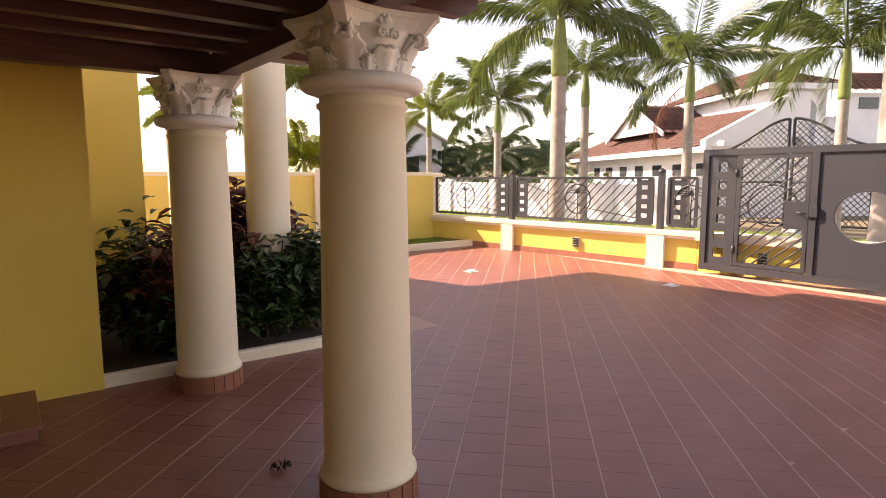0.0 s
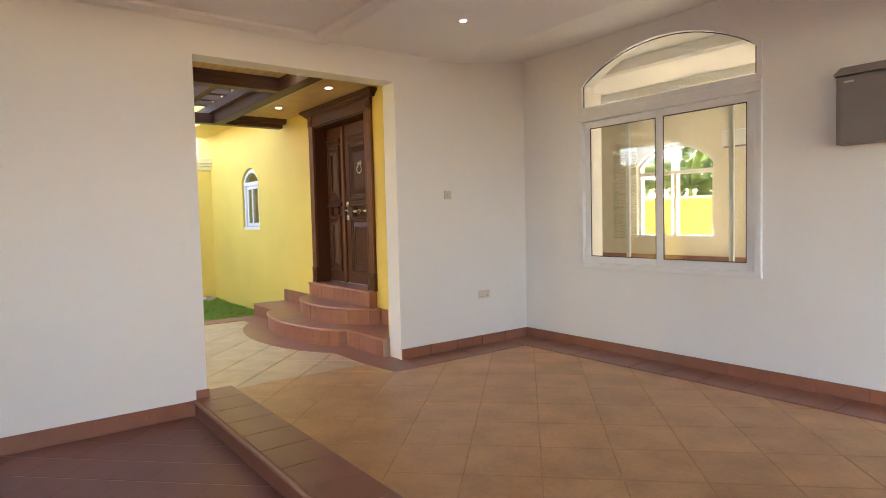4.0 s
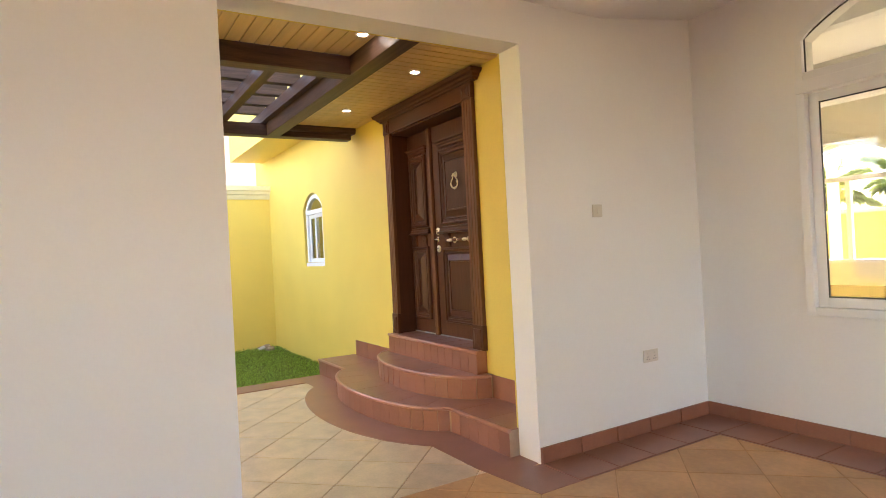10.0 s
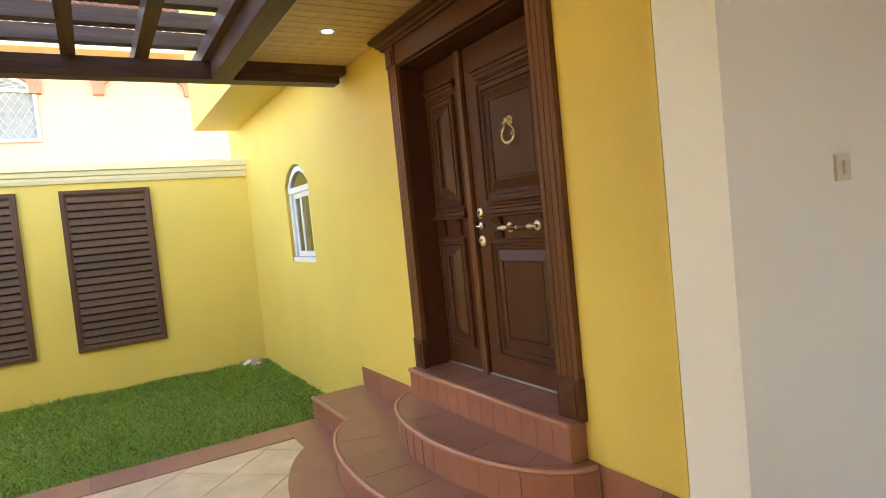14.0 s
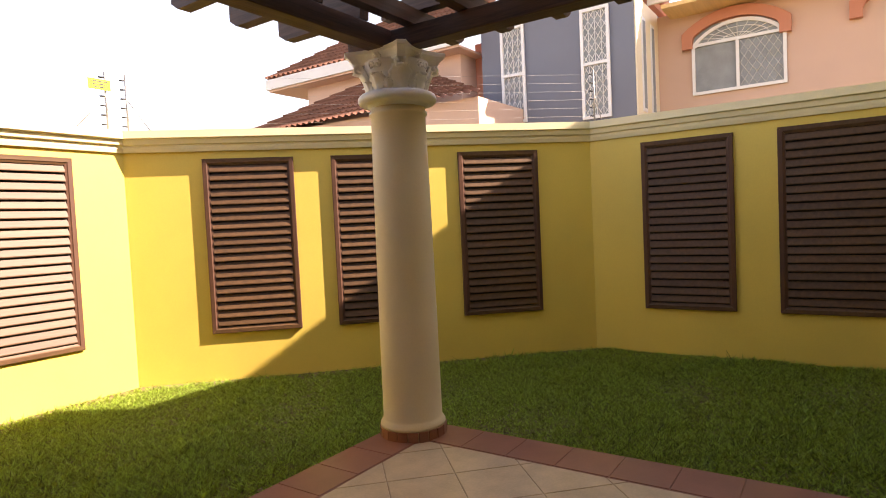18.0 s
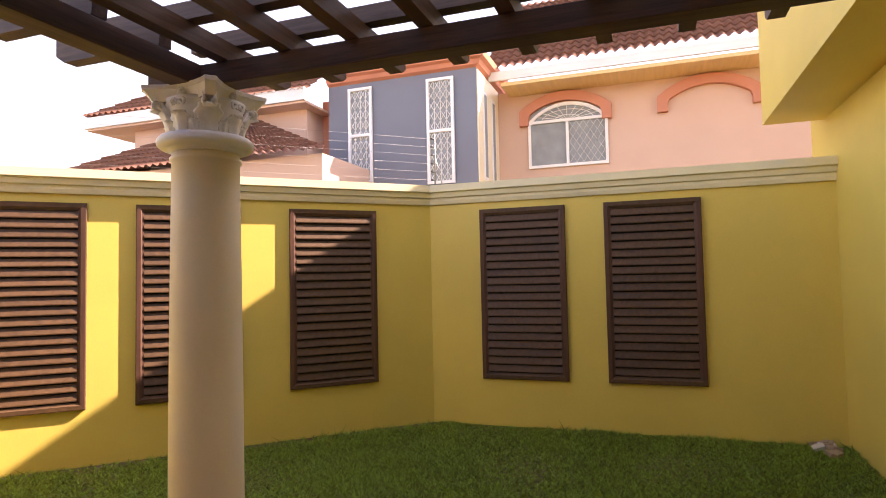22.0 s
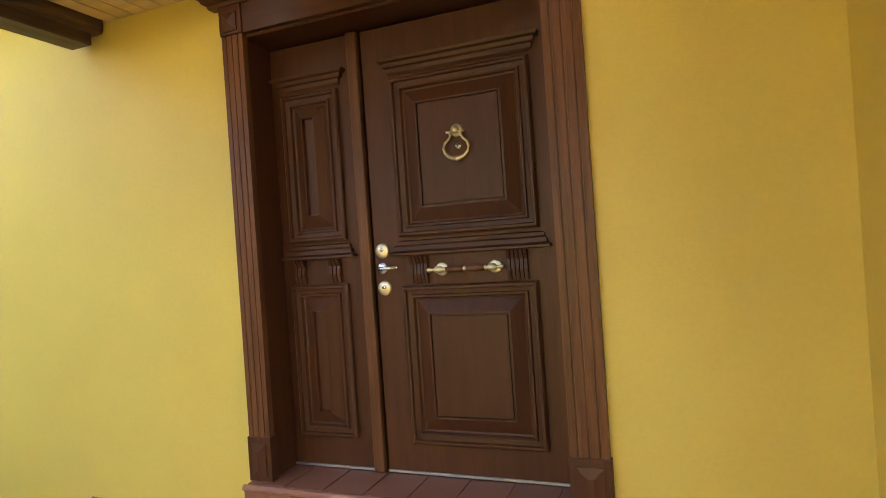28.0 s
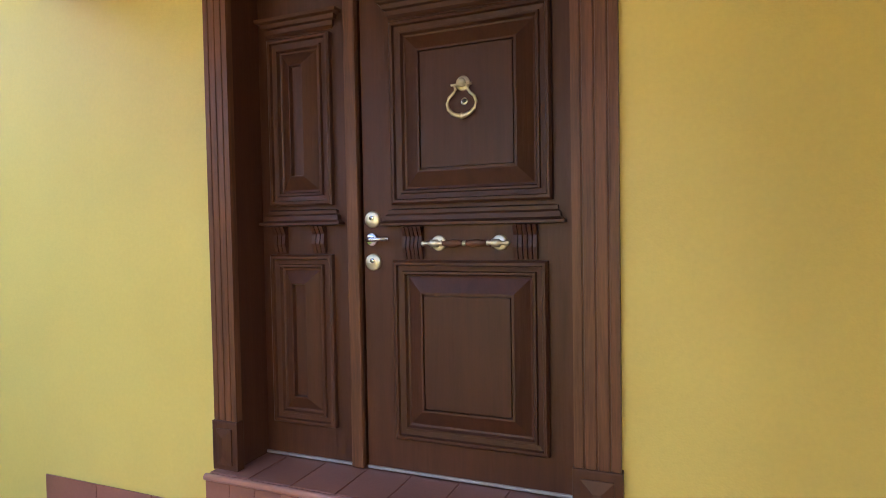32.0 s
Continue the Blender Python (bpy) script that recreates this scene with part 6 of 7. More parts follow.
for k, z in enumerate((0.03, 0.0, -0.03)):
    part("text_bar", bm_box(0.01 + 0.02 * k, 0.18 - 0.015 * k, 0.0022, 0.003, z - 0.006, z + 0.006), BLACK, sg, "plain dark bar of lettering")

# low pale roof of another house far beyond the garden wall
lr = base("low_house", "pale house with a low tan tiled roof beyond the wall", "house", m=pose(-8.2, -26, 0))
part("wall", bm_box(-4.5, 4.5, -6, 0, -0.4, 5.5), FARWHITE, lr)
tiled_roof("roof", lr, ((-5, 0.6, 5.5), (5, 0.6, 5.5)), ((-3.1, -3, 7.25), (3.3, -3, 7.25)), 12, wave=0.3, material=ROOF_B)

# small cream house with a gable, far behind the boundary wall
dh = base("far_house", "small cream house with a low grey gable roof far off", "house", m=pose(25.5, 42, 0))
part("wall", bm_box(-2.6, 3.2, -4, 0, -0.4, 4.3), FARWHITE, dh)
part("gable", bm_vert([(-2.6, 4.301), (3.2, 4.301), (0.3, 5.6)], "y", -4, -3.8), FARWHITE, dh)
for xa in (-3.0, 3.6):
    part("roof_slope", bm_vert([(xa, 4.15), (0.3, 5.62), (0.3, 5.76), (xa, 4.29)] if xa < 0 else [(0.3, 5.62), (xa, 4.15), (xa, 4.29), (0.3, 5.76)], "y", -4.5, 0.4), PLATE, dh)
part("window", bm_box(-0.6, 1.0, -4.06, -4.001, 1.6, 3.0), DARKGLASS, dh)

# ---- plants ----
def leaf_mat(name, color, vary=0.5, rough=0.45, trans=0.25):
    m = bpy.data.materials.new(name)
    m.use_nodes = True
    nt = m.node_tree
    b = nt.nodes["Principled BSDF"]
    geo = nt.nodes.new("ShaderNodeNewGeometry")
    mr = nt.nodes.new("ShaderNodeMapRange")
    mr.inputs["To Min"].default_value, mr.inputs["To Max"].default_value = 1 - vary, 1 + vary
    nt.links.new(geo.outputs["Random Per Island"], mr.inputs["Value"])
    hs = nt.nodes.new("ShaderNodeHueSaturation")
    hs.inputs["Color"].default_value = (*color, 1)
    nt.links.new(mr.outputs["Result"], hs.inputs["Value"])
    h2 = nt.nodes.new("ShaderNodeMapRange")
    h2.inputs["To Min"].default_value, h2.inputs["To Max"].default_value = 0.475, 0.515
    nt.links.new(geo.outputs["Random Per Island"], h2.inputs["Value"])
    nt.links.new(h2.outputs["Result"], hs.inputs["Hue"])
    nt.links.new(hs.outputs["Color"], b.inputs["Base Color"])
    b.inputs["Roughness"].default_value = rough
    tr = nt.nodes.new("ShaderNodeBsdfTranslucent")
    nt.links.new(hs.outputs["Color"], tr.inputs["Color"])
    mx = nt.nodes.new("ShaderNodeMixShader")
    mx.inputs[0].default_value = trans
    nt.links.new(b.outputs[0], mx.inputs[1])
    nt.links.new(tr.outputs[0], mx.inputs[2])
    nt.links.new(mx.outputs[0], nt.nodes["Material Output"].inputs["Surface"])
    return m


GREEN = leaf_mat("dark_green_leaf", (0.046, 0.088, 0.029), 0.6, 0.34)
CROTON = leaf_mat("red_brown_leaf", (0.16, 0.060, 0.040), 0.65, 0.38)
PALM = leaf_mat("palm_frond", (0.105, 0.150, 0.038), 0.6, 0.4, 0.45)
PALM_Y = leaf_mat("yellow_palm_frond", (0.17, 0.21, 0.03), 0.4, 0.4, 0.35)
PALM_D = leaf_mat("far_palm_frond", (0.045, 0.075, 0.026), 0.5, 0.5, 0.3)
GRASS = leaf_mat("grass_blade", (0.262, 0.380, 0.060), 0.75, 0.6, 0.5)
BARK = mat("palm_bark", (0.34, 0.295, 0.24), 0.8, vary=0.25, scale=6, bump=0.4, bump_scale=20)
SHAFT = mat("green_crownshaft", (0.18, 0.235, 0.06), 0.5, vary=0.2, scale=4, bump=0.1)
STEM = mat("brown_stem", (0.10, 0.06, 0.035), 0.8, vary=0.3, scale=12)


def mesh_data(name, verts, faces, material):
    me = bpy.data.meshes.new(name)
    me.from_pydata(verts, [], faces)
    me.materials.append(material)
    return me


def shrub(x, y, z, rx, ry, h, size, n, material, label, seed, slim=0.42):
    rnd = random.Random(seed)
    ob = base("shrub", label, "shrub", "shrubs in the bed", m=pose(x, y, z))
    tips = []
    for i in range(16):
        a, q = rnd.uniform(0, 6.28), rnd.uniform(0.2, 0.95)
        tip = Vector((rx * q * math.cos(a), ry * q * math.sin(a), h * rnd.uniform(0.55, 1.0) * (1.05 - 0.45 * q * q)))
        mid = tip * 0.5 + Vector((rnd.uniform(-0.06, 0.06), rnd.uniform(-0.06, 0.06), 0.05))
        foot = Vector((rnd.uniform(-0.12, 0.12), rnd.uniform(-0.12, 0.12), 0))
        part("stem", bm_tube([foot, mid, tip], [0.014, 0.010, 0.004], 5), STEM, ob)
        tips.append((foot, mid, tip))
    verts, faces = [], []
    for i in range(n):
        foot, mid, tip = rnd.choice(tips)
        t = rnd.uniform(0.25, 1.05)
        p = (foot.lerp(mid, t * 2) if t < 0.5 else mid.lerp(tip, t * 2 - 1)) + Vector((rnd.gauss(0, 0.10), rnd.gauss(0, 0.10), rnd.gauss(0, 0.07)))
        if p.z < 0.03:
            p.z = 0.03 + rnd.random() * 0.1
        a = rnd.uniform(0, 6.28)
        d = Vector((math.cos(a), math.sin(a), rnd.uniform(-0.5, 0.45))).normalized()
        side = d.cross(Vector((rnd.uniform(-0.3, 0.3), rnd.uniform(-0.3, 0.3), 1))).normalized()
        up = side.cross(d)
        L = size * rnd.uniform(0.7, 1.3)
        w = L * slim
        k = len(verts)
        near, far = p + d * L * 0.32, p + d * L * 0.68 - up * 0.03 * L
        verts += [p, near + side * w * 0.5 + up * 0.10 * L, far + side * w * 0.42 + up * 0.07 * L, p + d * L - up * 0.16 * L, far - side * w * 0.42 + up * 0.07 * L, near - side * w * 0.5 + up * 0.10 * L, near, far]
        faces += [(k, k + 1, k + 6), (k + 1, k + 2, k + 7, k + 6), (k + 2, k + 3, k + 7), (k + 3, k + 4, k + 7), (k + 4, k + 5, k + 6, k + 7), (k + 5, k, k + 6)]
    lv = new("leaves", mesh_data("leaves", verts, faces, material))
    lv.parent = ob
    tagged(lv, kind="stuff")
    return ob


shrub(1.50, 6.45, -0.03, 0.36, 0.5, 1.30, 0.15, 1000, GREEN, "dark green leafy shrub in the planting bed", 1)
shrub(1.78, 6.25, -0.03, 0.36, 0.36, 1.25, 0.17, 900, CROTON, "red-brown leafy shrub between the wall and the column", 8)
shrub(1.75, 6.02, -0.03, 0.42, 0.2, 0.62, 0.13, 500, GREEN, "low dark green shrub behind the kerb", 2)
shrub(2.62, 7.05, -0.03, 0.55, 0.4, 1.6, 0.20, 1300, CROTON, "tall red-brown leafy shrub in the planting bed", 3, 0.5)
shrub(2.68, 6.12, -0.03, 0.52, 0.36, 1.0, 0.125, 1700, GREEN, "dark green glossy shrub behind the kerb", 4, 0.48)
shrub(3.05, 6.18, -0.03, 0.46, 0.40, 0.92, 0.125, 1800, GREEN, "dark green glossy shrub behind the kerb", 5, 0.48)
shrub(3.0, 7.0, -0.03, 0.36, 0.4, 1.25, 0.20, 800, CROTON, "red-brown leafy shrub in the planting bed", 6, 0.5)
shrub(2.25, 6.6, -0.03, 0.42, 0.4, 1.35, 0.18, 1100, CROTON, "red-brown leafy shrub in the planting bed", 7)


def frond_data(length, leaflet, droop, rnd, n=180):
    """One arching frond along +x in its own space."""
    verts, faces = [], []
    def at(t):
        return Vector((length * t * (1 - 0.18 * t * t), 0, length * (0.30 * t - droop * t * t)))
    for i in range(9):
        t = i / 8
        p, w = at(t), 0.030 * (1 - 0.85 * t)
        k = len(verts)
        verts += [p + Vector((0, w, 0)), p + Vector((0, -w, 0)), p + Vector((0, 0, -w))]
        if i:
            for a, b in ((0, 1), (1, 2), (2, 0)):
                faces.append((k - 3 + a, k - 3 + b, k + b, k + a))
    for i in range(n):
        t = 0.10 + 0.90 * i / (n - 1)
        p = at(t)
        L = leaflet * (0.55 + 0.6 * math.sin(math.pi * min(1, t * 0.95))) * rnd.uniform(0.8, 1.15)
        for s in (-1, 1):
            d = Vector((0.50 + 0.25 * t, s * rnd.uniform(0.55, 0.95), rnd.uniform(-0.95, -0.05))).normalized()
            q = p + d * L * 0.5
            e = q + (d + Vector((0, 0, -0.75))).normalized() * L * 0.5
            w = Vector((0.011, 0, 0.007))
            k = len(verts)
            verts += [p, q - w, q + w, e]
            faces += [(k, k + 1, k + 2), (k + 1, k + 3, k + 2)]
    return verts, faces


def crown_data(n, length, leaflet, rnd, up=60, low=-25):
    verts, faces = [], []
    for i in range(n):
        v, f = frond_data(length * rnd.uniform(0.85, 1.1), leaflet, rnd.uniform(0.34, 0.64), rnd)
        m = Matrix.Rotation(i * 2.399 + rnd.uniform(-0.2, 0.2), 4, "Z") @ Matrix.Rotation(-radians(low + (up - low) * (i / n) ** 0.8), 4, "Y") @ Matrix.Rotation(rnd.uniform(-0.4, 0.4), 4, "X")
        k = len(verts)
        verts += [m @ p for p in v]
        faces += [tuple(k + j for j in g) for g in f]
    return verts, faces


def palm(x, y, h, r, fronds, length, label, seed, material=PALM, shaft=1.3, z=-0.33):
    rnd = random.Random(seed)
    ob = base("palm_tree", label, "palm tree", "palm trees", m=pose(x, y, z, 0, 0, rnd.uniform(0, 360)))
    prof = [(r * 1.35, 0)]
    n = 26
    for i in range(n + 1):
        t = i / n
        rr = r * (1.05 + 0.22 * math.exp(-t * 8) - 0.12 * t)
        prof += [(rr, 0.12 + (h - 0.12) * t), (rr * 0.975, 0.12 + (h - 0.12) * t + 0.02)]
    part("trunk", bm_lathe(prof, 18), BARK, ob)
    part("crownshaft", bm_lathe([(r * 0.86, h), (r * 1.02, h + 0.12), (r * 0.95, h + shaft * 0.5), (r * 0.55, h + shaft), (r * 0.2, h + shaft * 1.2)], 16), SHAFT, ob, "smooth green crownshaft")
    v, f = crown_data(fronds, length, length * 0.25, rnd, 66, -22)
    cr = new("crown", mesh_data("crown", v, f, material))
    cr.parent = ob
    cr.matrix_basis = pose(0, 0, h + shaft * 0.98)
    return ob


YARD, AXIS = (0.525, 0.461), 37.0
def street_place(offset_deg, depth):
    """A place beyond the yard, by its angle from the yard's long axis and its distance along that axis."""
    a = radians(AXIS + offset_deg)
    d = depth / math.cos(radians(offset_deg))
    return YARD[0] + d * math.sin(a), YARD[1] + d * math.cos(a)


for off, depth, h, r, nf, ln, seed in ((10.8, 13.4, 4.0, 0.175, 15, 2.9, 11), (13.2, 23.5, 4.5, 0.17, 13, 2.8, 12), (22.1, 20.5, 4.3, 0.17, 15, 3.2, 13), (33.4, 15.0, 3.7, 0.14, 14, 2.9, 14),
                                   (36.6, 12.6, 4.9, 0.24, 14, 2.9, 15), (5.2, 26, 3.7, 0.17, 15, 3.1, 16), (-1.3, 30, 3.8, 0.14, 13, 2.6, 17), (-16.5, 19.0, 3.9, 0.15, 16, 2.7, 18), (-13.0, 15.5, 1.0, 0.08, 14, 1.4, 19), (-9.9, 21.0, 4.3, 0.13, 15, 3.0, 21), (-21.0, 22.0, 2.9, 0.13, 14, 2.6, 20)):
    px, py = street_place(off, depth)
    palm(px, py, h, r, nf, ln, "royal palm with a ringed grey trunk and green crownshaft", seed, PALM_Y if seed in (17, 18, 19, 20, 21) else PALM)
dv, df = frond_data(2.6, 0.42, 0.5, random.Random(41), 60)
hang = new("dead_frond", mesh_data("dead_frond", dv, df, leaf_mat("dead_frond", (0.20, 0.085, 0.04), 0.3)))
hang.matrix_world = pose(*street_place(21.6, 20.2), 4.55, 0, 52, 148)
tagged(hang, "dry brown palm frond hanging from the trunk", "palm frond")
for x, y, h, seed in ((-11.1, 19.6, 1.7, 31), (-12.9, 21.5, 2.3, 32), (-9.2, 22.0, 2.0, 33)):
    palm(x, y, h, 0.12, 12, 2.0, "young palm behind the boundary wall", seed, PALM, 0.8)
rnd = random.Random(77)
fv, ff = [], []
for i in range(16):
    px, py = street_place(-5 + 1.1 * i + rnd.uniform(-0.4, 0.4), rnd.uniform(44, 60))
    v, f = crown_data(12, 3.2, 0.8, rnd, 70, -30)
    h = rnd.uniform(1.8, 3.6)
    k = len(fv)
    fv += [p + Vector((px, py, h)) for p in v]
    ff += [tuple(k + j for j in g) for g in f]
    k = len(fv)
    fv += [Vector((px - 0.12, py, -0.4)), Vector((px + 0.12, py, -0.4)), Vector((px + 0.1, py, h)), Vector((px - 0.1, py, h))]
    ff.append((k, k + 1, k + 2, k + 3))
tagged(new("far_palm_grove", mesh_data("far_palm_grove", fv, ff, PALM_D)), "dark grove of far palms behind the street", "trees", kind="stuff")
hv, hf = [], []
for i in range(2600):
    t = rnd.random()
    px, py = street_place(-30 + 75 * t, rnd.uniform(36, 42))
    p = Vector((px, py, rnd.uniform(-0.3, 1.9) * rnd.uniform(0.5, 1)))
    a = rnd.uniform(0, 6.28)
    d, s = Vector((math.cos(a), math.sin(a), rnd.uniform(-0.6, 0.8))) * 0.55, Vector((-math.sin(a), math.cos(a), rnd.uniform(-0.4, 0.4))) * 0.22
    k = len(hv)
    hv += [p, p + d * 0.5 + s, p + d, p + d * 0.5 - s]
    hf.append((k, k + 1, k + 2, k + 3))
tagged(new("far_hedge", mesh_data("far_hedge", hv, hf, leaf_mat("hedge_leaf", (0.045, 0.085, 0.02), 0.5))), "uneven green hedge beyond the street", "hedge", kind="stuff")

# grass of the garden lawn
def lawn_blades(name, n, inside, x0, x1, y0, y1, z, seed, label, hmin=0.024, hmax=0.052):
    g = np.random.RandomState(seed)
    xs, ys = g.uniform(x0, x1, n), g.uniform(y0, y1, n)
    keep = inside(xs, ys)
    xs, ys = xs[keep], ys[keep]
    m = len(xs)
    a = g.uniform(0, 2 * np.pi, m)
    patch = 0.75 + 0.35 * np.sin(xs * 2.3 + 1.3 * np.sin(ys * 1.7)) * np.sin(ys * 2.9 + np.sin(xs * 1.1))
    cell = np.sin(np.floor(xs / 0.055) * 12.9898 + np.floor(ys / 0.055) * 78.233) * 43758.5453
    h = g.uniform(hmin, hmax, m) * patch * (0.55 + 0.75 * (cell - np.floor(cell)))
    w = g.uniform(0.004, 0.010, m)
    lean = g.uniform(0.4, 2.0, m) * h
    b = g.uniform(0, 2 * np.pi, m)
    v = np.zeros((m, 3, 3))
    v[:, 0] = np.stack([xs - w * np.cos(a), ys - w * np.sin(a), np.full(m, z)], 1)
    v[:, 1] = np.stack([xs + w * np.cos(a), ys + w * np.sin(a), np.full(m, z)], 1)
    v[:, 2] = np.stack([xs + lean * np.cos(b), ys + lean * np.sin(b), z + h], 1)
    me = bpy.data.meshes.new(name)
    me.vertices.add(3 * m)
    me.vertices.foreach_set("co", v.reshape(-1))
    me.loops.add(3 * m)
    me.loops.foreach_set("vertex_index", np.arange(3 * m))
    me.polygons.add(m)
    me.polygons.foreach_set("loop_start", np.arange(0, 3 * m, 3))
    me.update(calc_edges=True)
    me.materials.append(GRASS)
    return tagged(new(name, me), label, "grass", kind="stuff")


def in_garden(x, y):
    side = (x - C1[0]) * (C2[1] - C1[1]) - (y - C1[1]) * (C2[0] - C1[0])
    porch = (x > -8.66) & (y > -0.30)
    edge = np.minimum(y + 3.81, np.maximum(side, 0) / math.hypot(C2[0] - C1[0], C2[1] - C1[1]) * 1.6)
    ragged = 0.5 + 0.25 * np.sin(x * 21.0) + 0.25 * np.sin(x * 8.3 + y * 17.0 + 1.0)
    thin = (edge < 0.12 + 0.34 * ragged) & (np.sin(x * 57.0 + 3 * np.sin(y * 41.0)) > -1.0 + 2.6 * edge)
    return (side > 0.02) & ~porch & ~thin & (x > -12.05) & (y > -3.81)


lawn_blades("grass", 560000, in_garden, -12.06, -5.07, -3.81, 4.12, -0.122, 4, "short green lawn grass in the walled garden")
lawn_blades("stray_grass", 9000, in_garden, -12.06, -5.07, -3.81, 4.12, -0.122, 8, "longer stray blades standing out of the short lawn", 0.05, 0.10)
lawn_blades("yard_grass", 30000, lambda x, y: y > 11.55, 1.9, 9.7, 11.55, 12.8, -0.032, 5, "short sunlit lawn grass by the boundary wall")
lawn_blades("verge_grass", 30000, lambda x, y: y > 0, 17.5, 19.6, 0, 35, -0.242, 6, "grass verge along the street", 0.06, 0.14)

# ---- tiles: pieces last ----
def clip(poly, nx, ny, c):
    """Keep the part of a convex polygon where nx * x + ny * y <= c."""
    out = []
    for (ax, ay), (bx, by) in zip(poly, poly[1:] + poly[:1]):
        da, db_ = nx * ax + ny * ay - c, nx * bx + ny * by - c
        if da <= 0:
            out.append((ax, ay))
        if da * db_ < 0:
            t = da / (da - db_)
            out.append((ax + t * (bx - ax), ay + t * (by - ay)))
    return out


def shrink(poly, g):
    cx, cy = sum(p[0] for p in poly) / len(poly), sum(p[1] for p in poly) / len(poly)
    out = []
    for x, y in poly:
        d = math.hypot(x - cx, y - cy)
        k = max(0.2, 1 - g / max(d, 1e-6))
        out.append((cx + (x - cx) * k, cy + (y - cy) * k))
    return out


def tile_geometry(poly, z, depth, chamfer):
    """Vertices and faces of one tile with a chamfered top edge."""
    n = len(poly)
    top = shrink(poly, chamfer)
    v = [(x, y, z - depth) for x, y in poly] + [(x, y, z - chamfer * 0.5) for x, y in poly] + [(x, y, z) for x, y in top]
    f = [tuple(range(2 * n, 3 * n))]
    for i in range(n):
        j = (i + 1) % n
        f += [(i, j, n + j, n + i), (n + i, n + j, 2 * n + j, 2 * n + i)]
    return v, f


def area(poly):
    return abs(sum(a[0] * b[1] - b[0] * a[1] for a, b in zip(poly, poly[1:] + poly[:1]))) / 2


def diamonds(x0, x1, y0, y1, s, gap, ox, oy, stagger=0.0):
    """Squares of side s turned by 45 degrees, clipped to the rectangle; gives (centre, polygon, whole)."""
    r2 = math.sqrt(0.5)
    out = []
    n = int((x1 - x0 + y1 - y0) / s) + 4
    cu = ((x0 + x1) / 2 - ox) * r2 + ((y0 + y1) / 2 - oy) * r2
    cv = -((x0 + x1) / 2 - ox) * r2 + ((y0 + y1) / 2 - oy) * r2
    iu, iv = round(cu / s), round(cv / s)
    for i in range(iu - n, iu + n):
        for j in range(iv - n, iv + n):
            u0, v0 = (i + stagger * (j % 2)) * s, j * s
            gu, gv = gap / 2 * (0.15 if stagger else 1), gap / 2
            c = [(u0 + gu, v0 + gv), (u0 + s - gu, v0 + gv), (u0 + s - gu, v0 + s - gv), (u0 + gu, v0 + s - gv)]
            poly = [(ox + (u - v) * r2, oy + (u + v) * r2) for u, v in c]
            if max(p[0] for p in poly) < x0 or min(p[0] for p in poly) > x1 or max(p[1] for p in poly) < y0 or min(p[1] for p in poly) > y1:
                continue
            whole = all(x0 <= p[0] <= x1 and y0 <= p[1] <= y1 for p in poly)
            if not whole:
                for nx, ny, cc in ((-1, 0, -x0), (1, 0, x1), (0, -1, -y0), (0, 1, y1)):
                    poly = clip(poly, nx, ny, cc)
                    if len(poly) < 3:
                        break
                if len(poly) < 3 or area(poly) < 0.0015:
                    continue
            cx, cy = sum(p[0] for p in poly) / len(poly), sum(p[1] for p in poly) / len(poly)
            out.append(((cx, cy), poly, whole))
    return out


terrace_floor = tagged(new("floor_terrace"), "tan ceramic floor tiles laid diagonally", "floor", kind="structure")
porch_floor = tagged(new("floor_porch"), "tan ceramic floor tiles laid diagonally, porch daylight in their colour", "floor", kind="structure")
yard_floor = tagged(new("floor_yard"), "dark red yard tiles laid diagonally", "floor", kind="structure")
whole_tiles = {}
for owner, x0, x1, y0, y1 in ((terrace_floor, -4.95, -0.33, 2.20, 5.10), (porch_floor, -8.32, -4.952, 0.06, 3.55)):
    for (cx, cy), poly, whole in diamonds(x0, x1, y0, y1, 0.41, 0.006, -4.49, 3.46, 0.0):
        v, f = tile_geometry([(x - cx, y - cy) for x, y in poly], 0.0, 0.012, 0.004)
        surface = TAN if owner is terrace_floor else TAN_LIT
        if whole:
            if owner not in whole_tiles:
                whole_tiles[owner] = mesh_data("tile", v, f, surface)
            me = whole_tiles[owner]
        else:
            me = mesh_data("tile", v, f, surface)
        piece("tile", me, owner, pose(cx, cy, 0))
yv, yf, count = [], [], 0
whole_me = None
regions = [(-4.826, -0.30, -4.5, 1.845), (-0.30, 9.9, -7.0, 1.845), (-0.008, 9.9, 1.845, 5.66), (4.41, 9.9, 5.66, 11.39)]
for x0, x1, y0, y1 in regions:
    for (cx, cy), poly, whole in diamonds(x0, x1, y0, y1, 0.272, 0.008, 0.253, 3.806, 0.5):
        near = 0.0 < cx < 4.3 and 1.9 < cy < 5.7
        if near and count < 290:
            v, f = tile_geometry([(x - cx, y - cy) for x, y in poly], 0.0, 0.012, 0.003)
            if whole:
                whole_me = whole_me or mesh_data("tile", v, f, TERRA_D)
            me = whole_me if whole else mesh_data("tile", v, f, TERRA_D)
            piece("tile", me, yard_floor, pose(cx, cy, FY))
            count += 1
        else:
            k = len(yv)
            v, f = tile_geometry(poly, FY, 0.012, 0.003)
            yv += v
            yf += [tuple(k + j for j in g) for g in f]
rest = new("tiles", mesh_data("tiles", yv, yf, TERRA_D))
rest.parent = yard_floor
tagged(rest, "dark red yard tiles", kind="stuff")


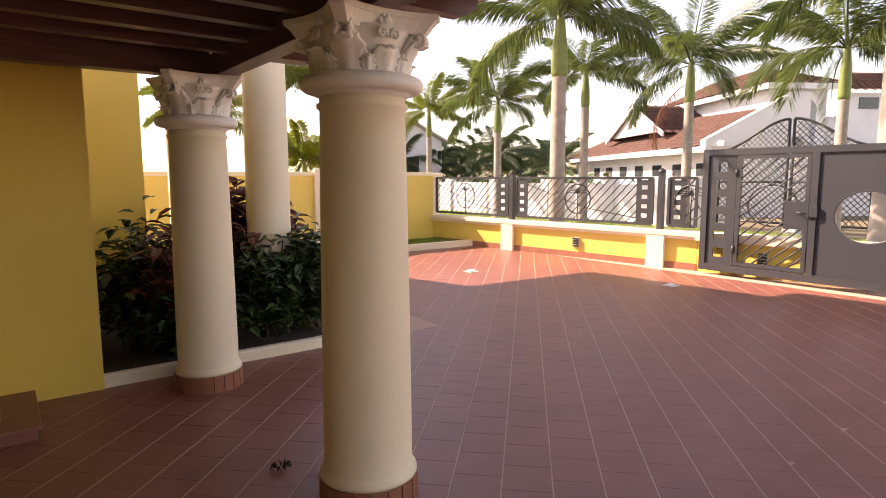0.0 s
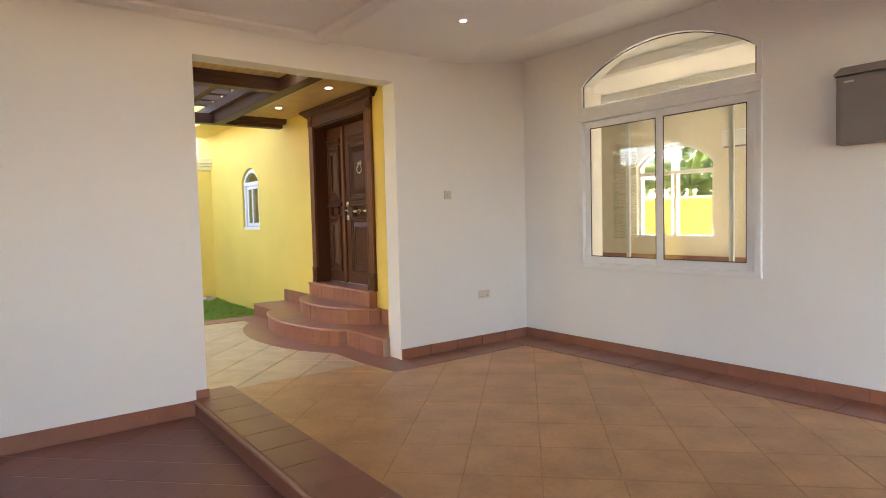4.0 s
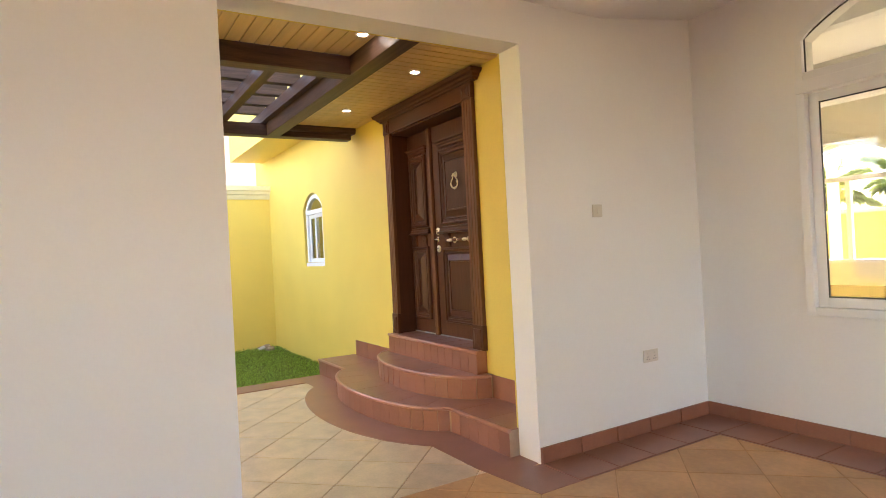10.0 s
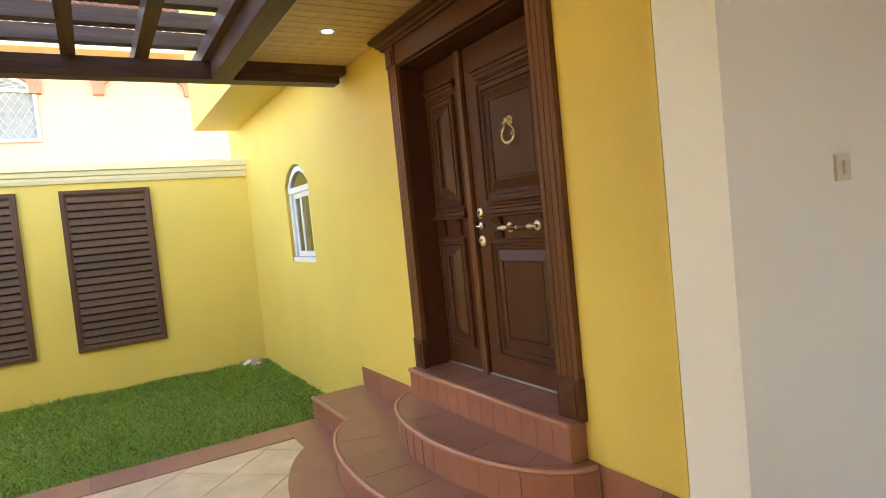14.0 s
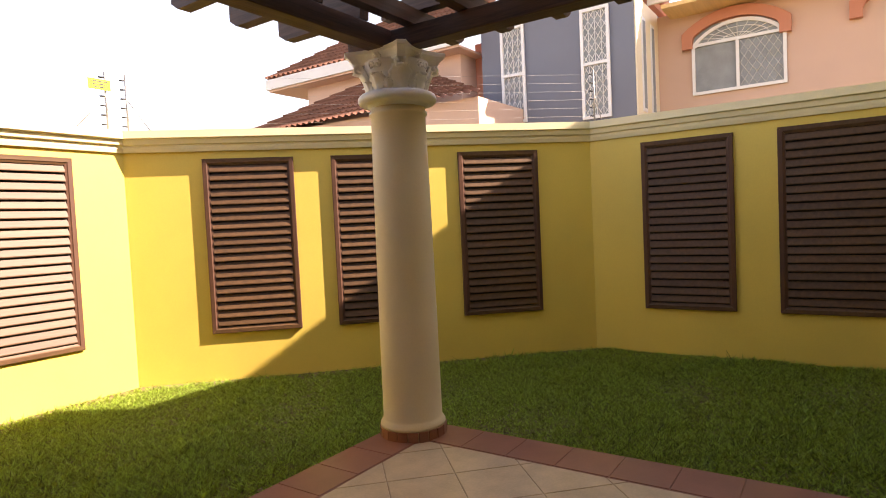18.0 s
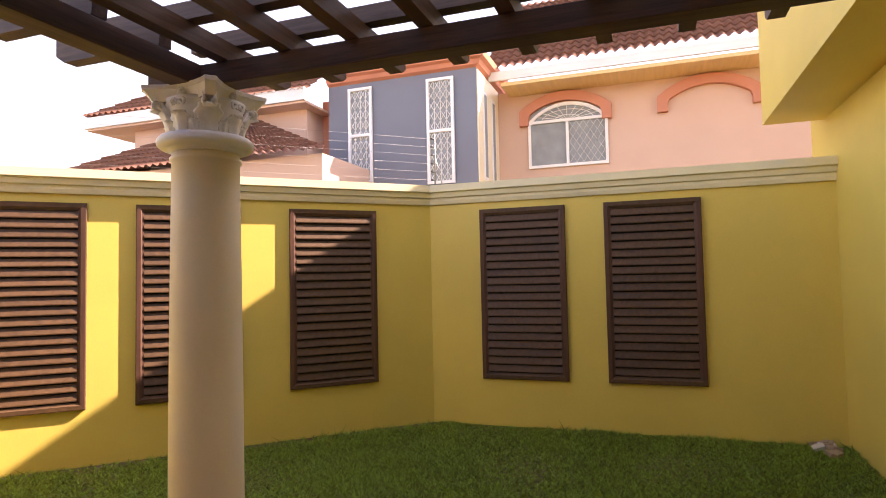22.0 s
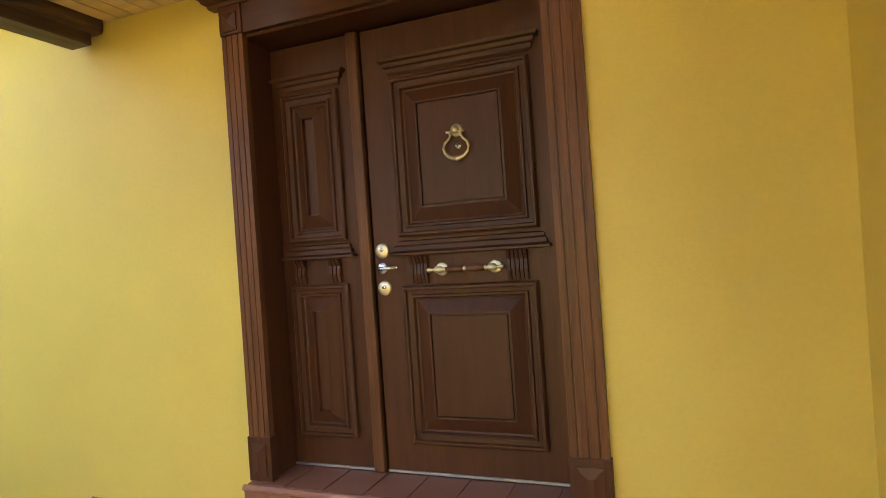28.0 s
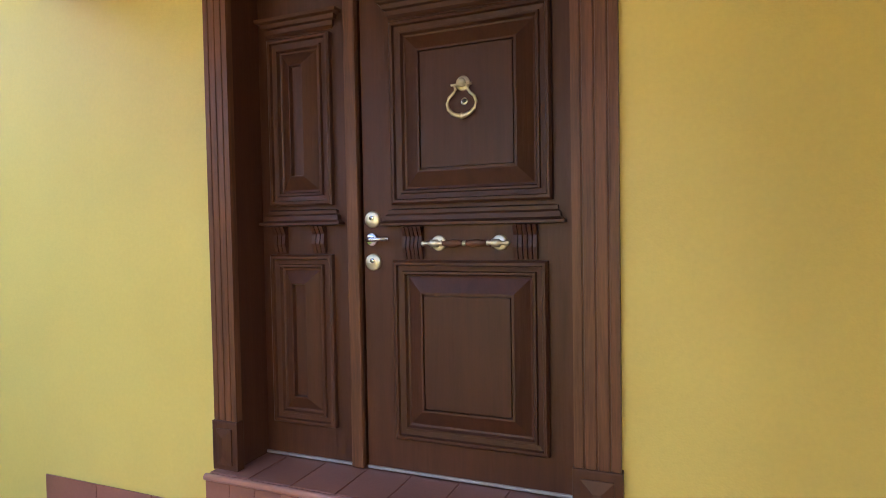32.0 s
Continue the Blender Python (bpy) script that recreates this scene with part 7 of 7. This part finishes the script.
def tile_row(owner, x0, x1, y0, y1, z, n, material=TERRA):
    """A row of n tiles along the longer side."""
    along_x = (x1 - x0) >= (y1 - y0)
    L, W = ((x1 - x0) / n, y1 - y0) if along_x else ((y1 - y0) / n, x1 - x0)
    g = 0.003
    a, b = (L / 2 - g, W / 2 - g) if along_x else (W / 2 - g, L / 2 - g)
    v, f = tile_geometry([(-a, -b), (a, -b), (a, b), (-a, b)], 0.0, 0.010, 0.003)
    me = mesh_data("border_tile", v, f, material)
    for i in range(n):
        c = (i + 0.5) * L
        piece("border_tile", me, owner, pose(x0 + c, (y0 + y1) / 2, z) if along_x else pose((x0 + x1) / 2, y0 + c, z))


for owner, rows in ((terrace_floor, ((-5.05, -0.30, 1.862, 2.20, 0.006, 15), (-4.826, -0.33, 5.075, 5.446, 0.007, 14), (-4.826, -4.493, 3.76, 5.07, 0.007, 4))),
                    (porch_floor, ((-8.655, -8.325, -0.295, 3.40, 0.006, 11), (-8.32, -5.07, -0.295, 0.055, 0.006, 10)))):
    for r in rows:
        tile_row(owner, *r)


def riser(owner, path, z0, z1, width=0.118):
    """Upright tiles along a plan polyline, and a rounded nosing along its top."""
    pts = [Vector(p) for p in path]
    total = sum((b - a).length for a, b in zip(pts, pts[1:]))
    n = max(1, int(total / width))
    me = mesh_data("riser_tile", *tile_box(total / n / 2 - 0.0018, (z1 - z0) / 2 - 0.008), TERRA)
    def at(s):
        for a, b in zip(pts, pts[1:]):
            L = (b - a).length
            if s <= L:
                return a + (b - a) * (s / L), (b - a).normalized()
            s -= L
        return pts[-1], (pts[-1] - pts[-2]).normalized()
    for i in range(n):
        p, d = at((i + 0.5) * total / n)
        piece("riser_tile", me, owner, pose(p.x, p.y, (z0 + z1) / 2 - 0.006, 0, 0, math.degrees(math.atan2(d.y, d.x))))
    part("nosing", bm_tube([(p.x, p.y, z1 - 0.007) for p in pts], 0.0145, 8), NOSE, owner)


def tile_box(a, h):
    v = [(-a, -0.0022, -h), (a, -0.0022, -h), (a, -0.0022, h), (-a, -0.0022, h), (-a, 0.004, -h), (a, 0.004, -h), (a, 0.004, h), (-a, 0.004, h)]
    f = [(0, 1, 2, 3), (1, 5, 6, 2), (4, 0, 3, 7), (3, 2, 6, 7), (0, 4, 5, 1)]
    return v, f


NOSE = mat("pink_tile_nosing", (0.43, 0.195, 0.13), 0.35, vary=0.15, scale=8, bump=0.05)
steps = tagged(new("step_tiles"), "red-brown riser tiles and rounded nosings of the steps", "steps", kind="structure")
riser(steps, s1[:-2], 0.003, 0.18)
riser(steps, s2[1:-1], 0.18, 0.36)
riser(steps, [(-7.50, 4.03), (-5.90, 4.03)], 0.36, 0.545)
part("nosing", bm_tube([(-4.84, 1.848, -0.012), (-0.30, 1.848, -0.012)], 0.014, 8), NOSE, terrace_floor)


def skirt_tiles(owner, path, z0, z1, width=0.33):
    pts = [Vector(p) for p in path]
    for a, b in zip(pts, pts[1:]):
        L = (b - a).length
        n = max(1, round(L / width))
        me = mesh_data("skirting_tile", *tile_box(L / n / 2 - 0.002, (z1 - z0) / 2), TERRA)
        d = (b - a).normalized()
        for i in range(n):
            p = a + d * ((i + 0.5) * L / n)
            piece("skirting_tile", me, owner, pose(p.x, p.y, (z0 + z1) / 2, 0, 0, math.degrees(math.atan2(d.y, d.x))))


skirts = tagged(new("skirting_tiles"), "red-brown tile skirting along the walls", "skirting", kind="structure")
skirt_tiles(skirts, [(-4.824, 5.444), (-4.824, 3.76)], 0.005, 0.104)
skirt_tiles(skirts, [(-4.824, 5.444), (-0.20, 5.444)], 0.005, 0.104)
skirt_tiles(skirts, [(-4.824, 1.85), (-4.824, -4.5)], FY + 0.004, 0.0)
skirt_tiles(skirts, [(-8.60, 4.118), (-7.55, 4.118)], 0.18, 0.36)
skirt_tiles(skirts, [(-5.86, 4.118), (-5.07, 4.118)], 0.18, 0.36)


def tread(owner, path, z, deep, width=0.30):
    """Tiles of a tread along its curved edge, reaching inwards from it."""
    pts = [Vector(p) for p in path]
    lens = [(b - a).length for a, b in zip(pts, pts[1:])]
    n = max(2, int(sum(lens) / width))
    def at(q):
        for a, b, L in zip(pts, pts[1:], lens):
            if q <= L + 1e-6:
                return a + (b - a) * (q / L), Vector((-(b - a).y, (b - a).x)).normalized()
            q -= L
        return pts[-1], Vector((-(pts[-1] - pts[-2]).y, (pts[-1] - pts[-2]).x)).normalized()
    total = sum(lens)
    for i in range(n):
        p, a = at(total * (i + 0.005) / n)
        q, b = at(total * (i + 0.995) / n)
        poly = [p + a * 0.024, q + b * 0.024, q + b * deep, p + a * deep]
        c = sum(poly, Vector((0, 0))) / 4
        v, f = tile_geometry([(w.x - c.x, w.y - c.y) for w in poly], 0.0, 0.006, 0.001)
        piece("tread_tile", mesh_data("tread_tile", v, f, TERRA), owner, pose(c.x, c.y, z + 0.002 + 0.0003 * (i % 2)))


tread(steps, s1[:-2], 0.18, 0.30)
tread(steps, s2[1:-1], 0.36, 0.22)
tile_row(steps, -7.50, -5.90, 4.05, 4.30, 0.549, 8)
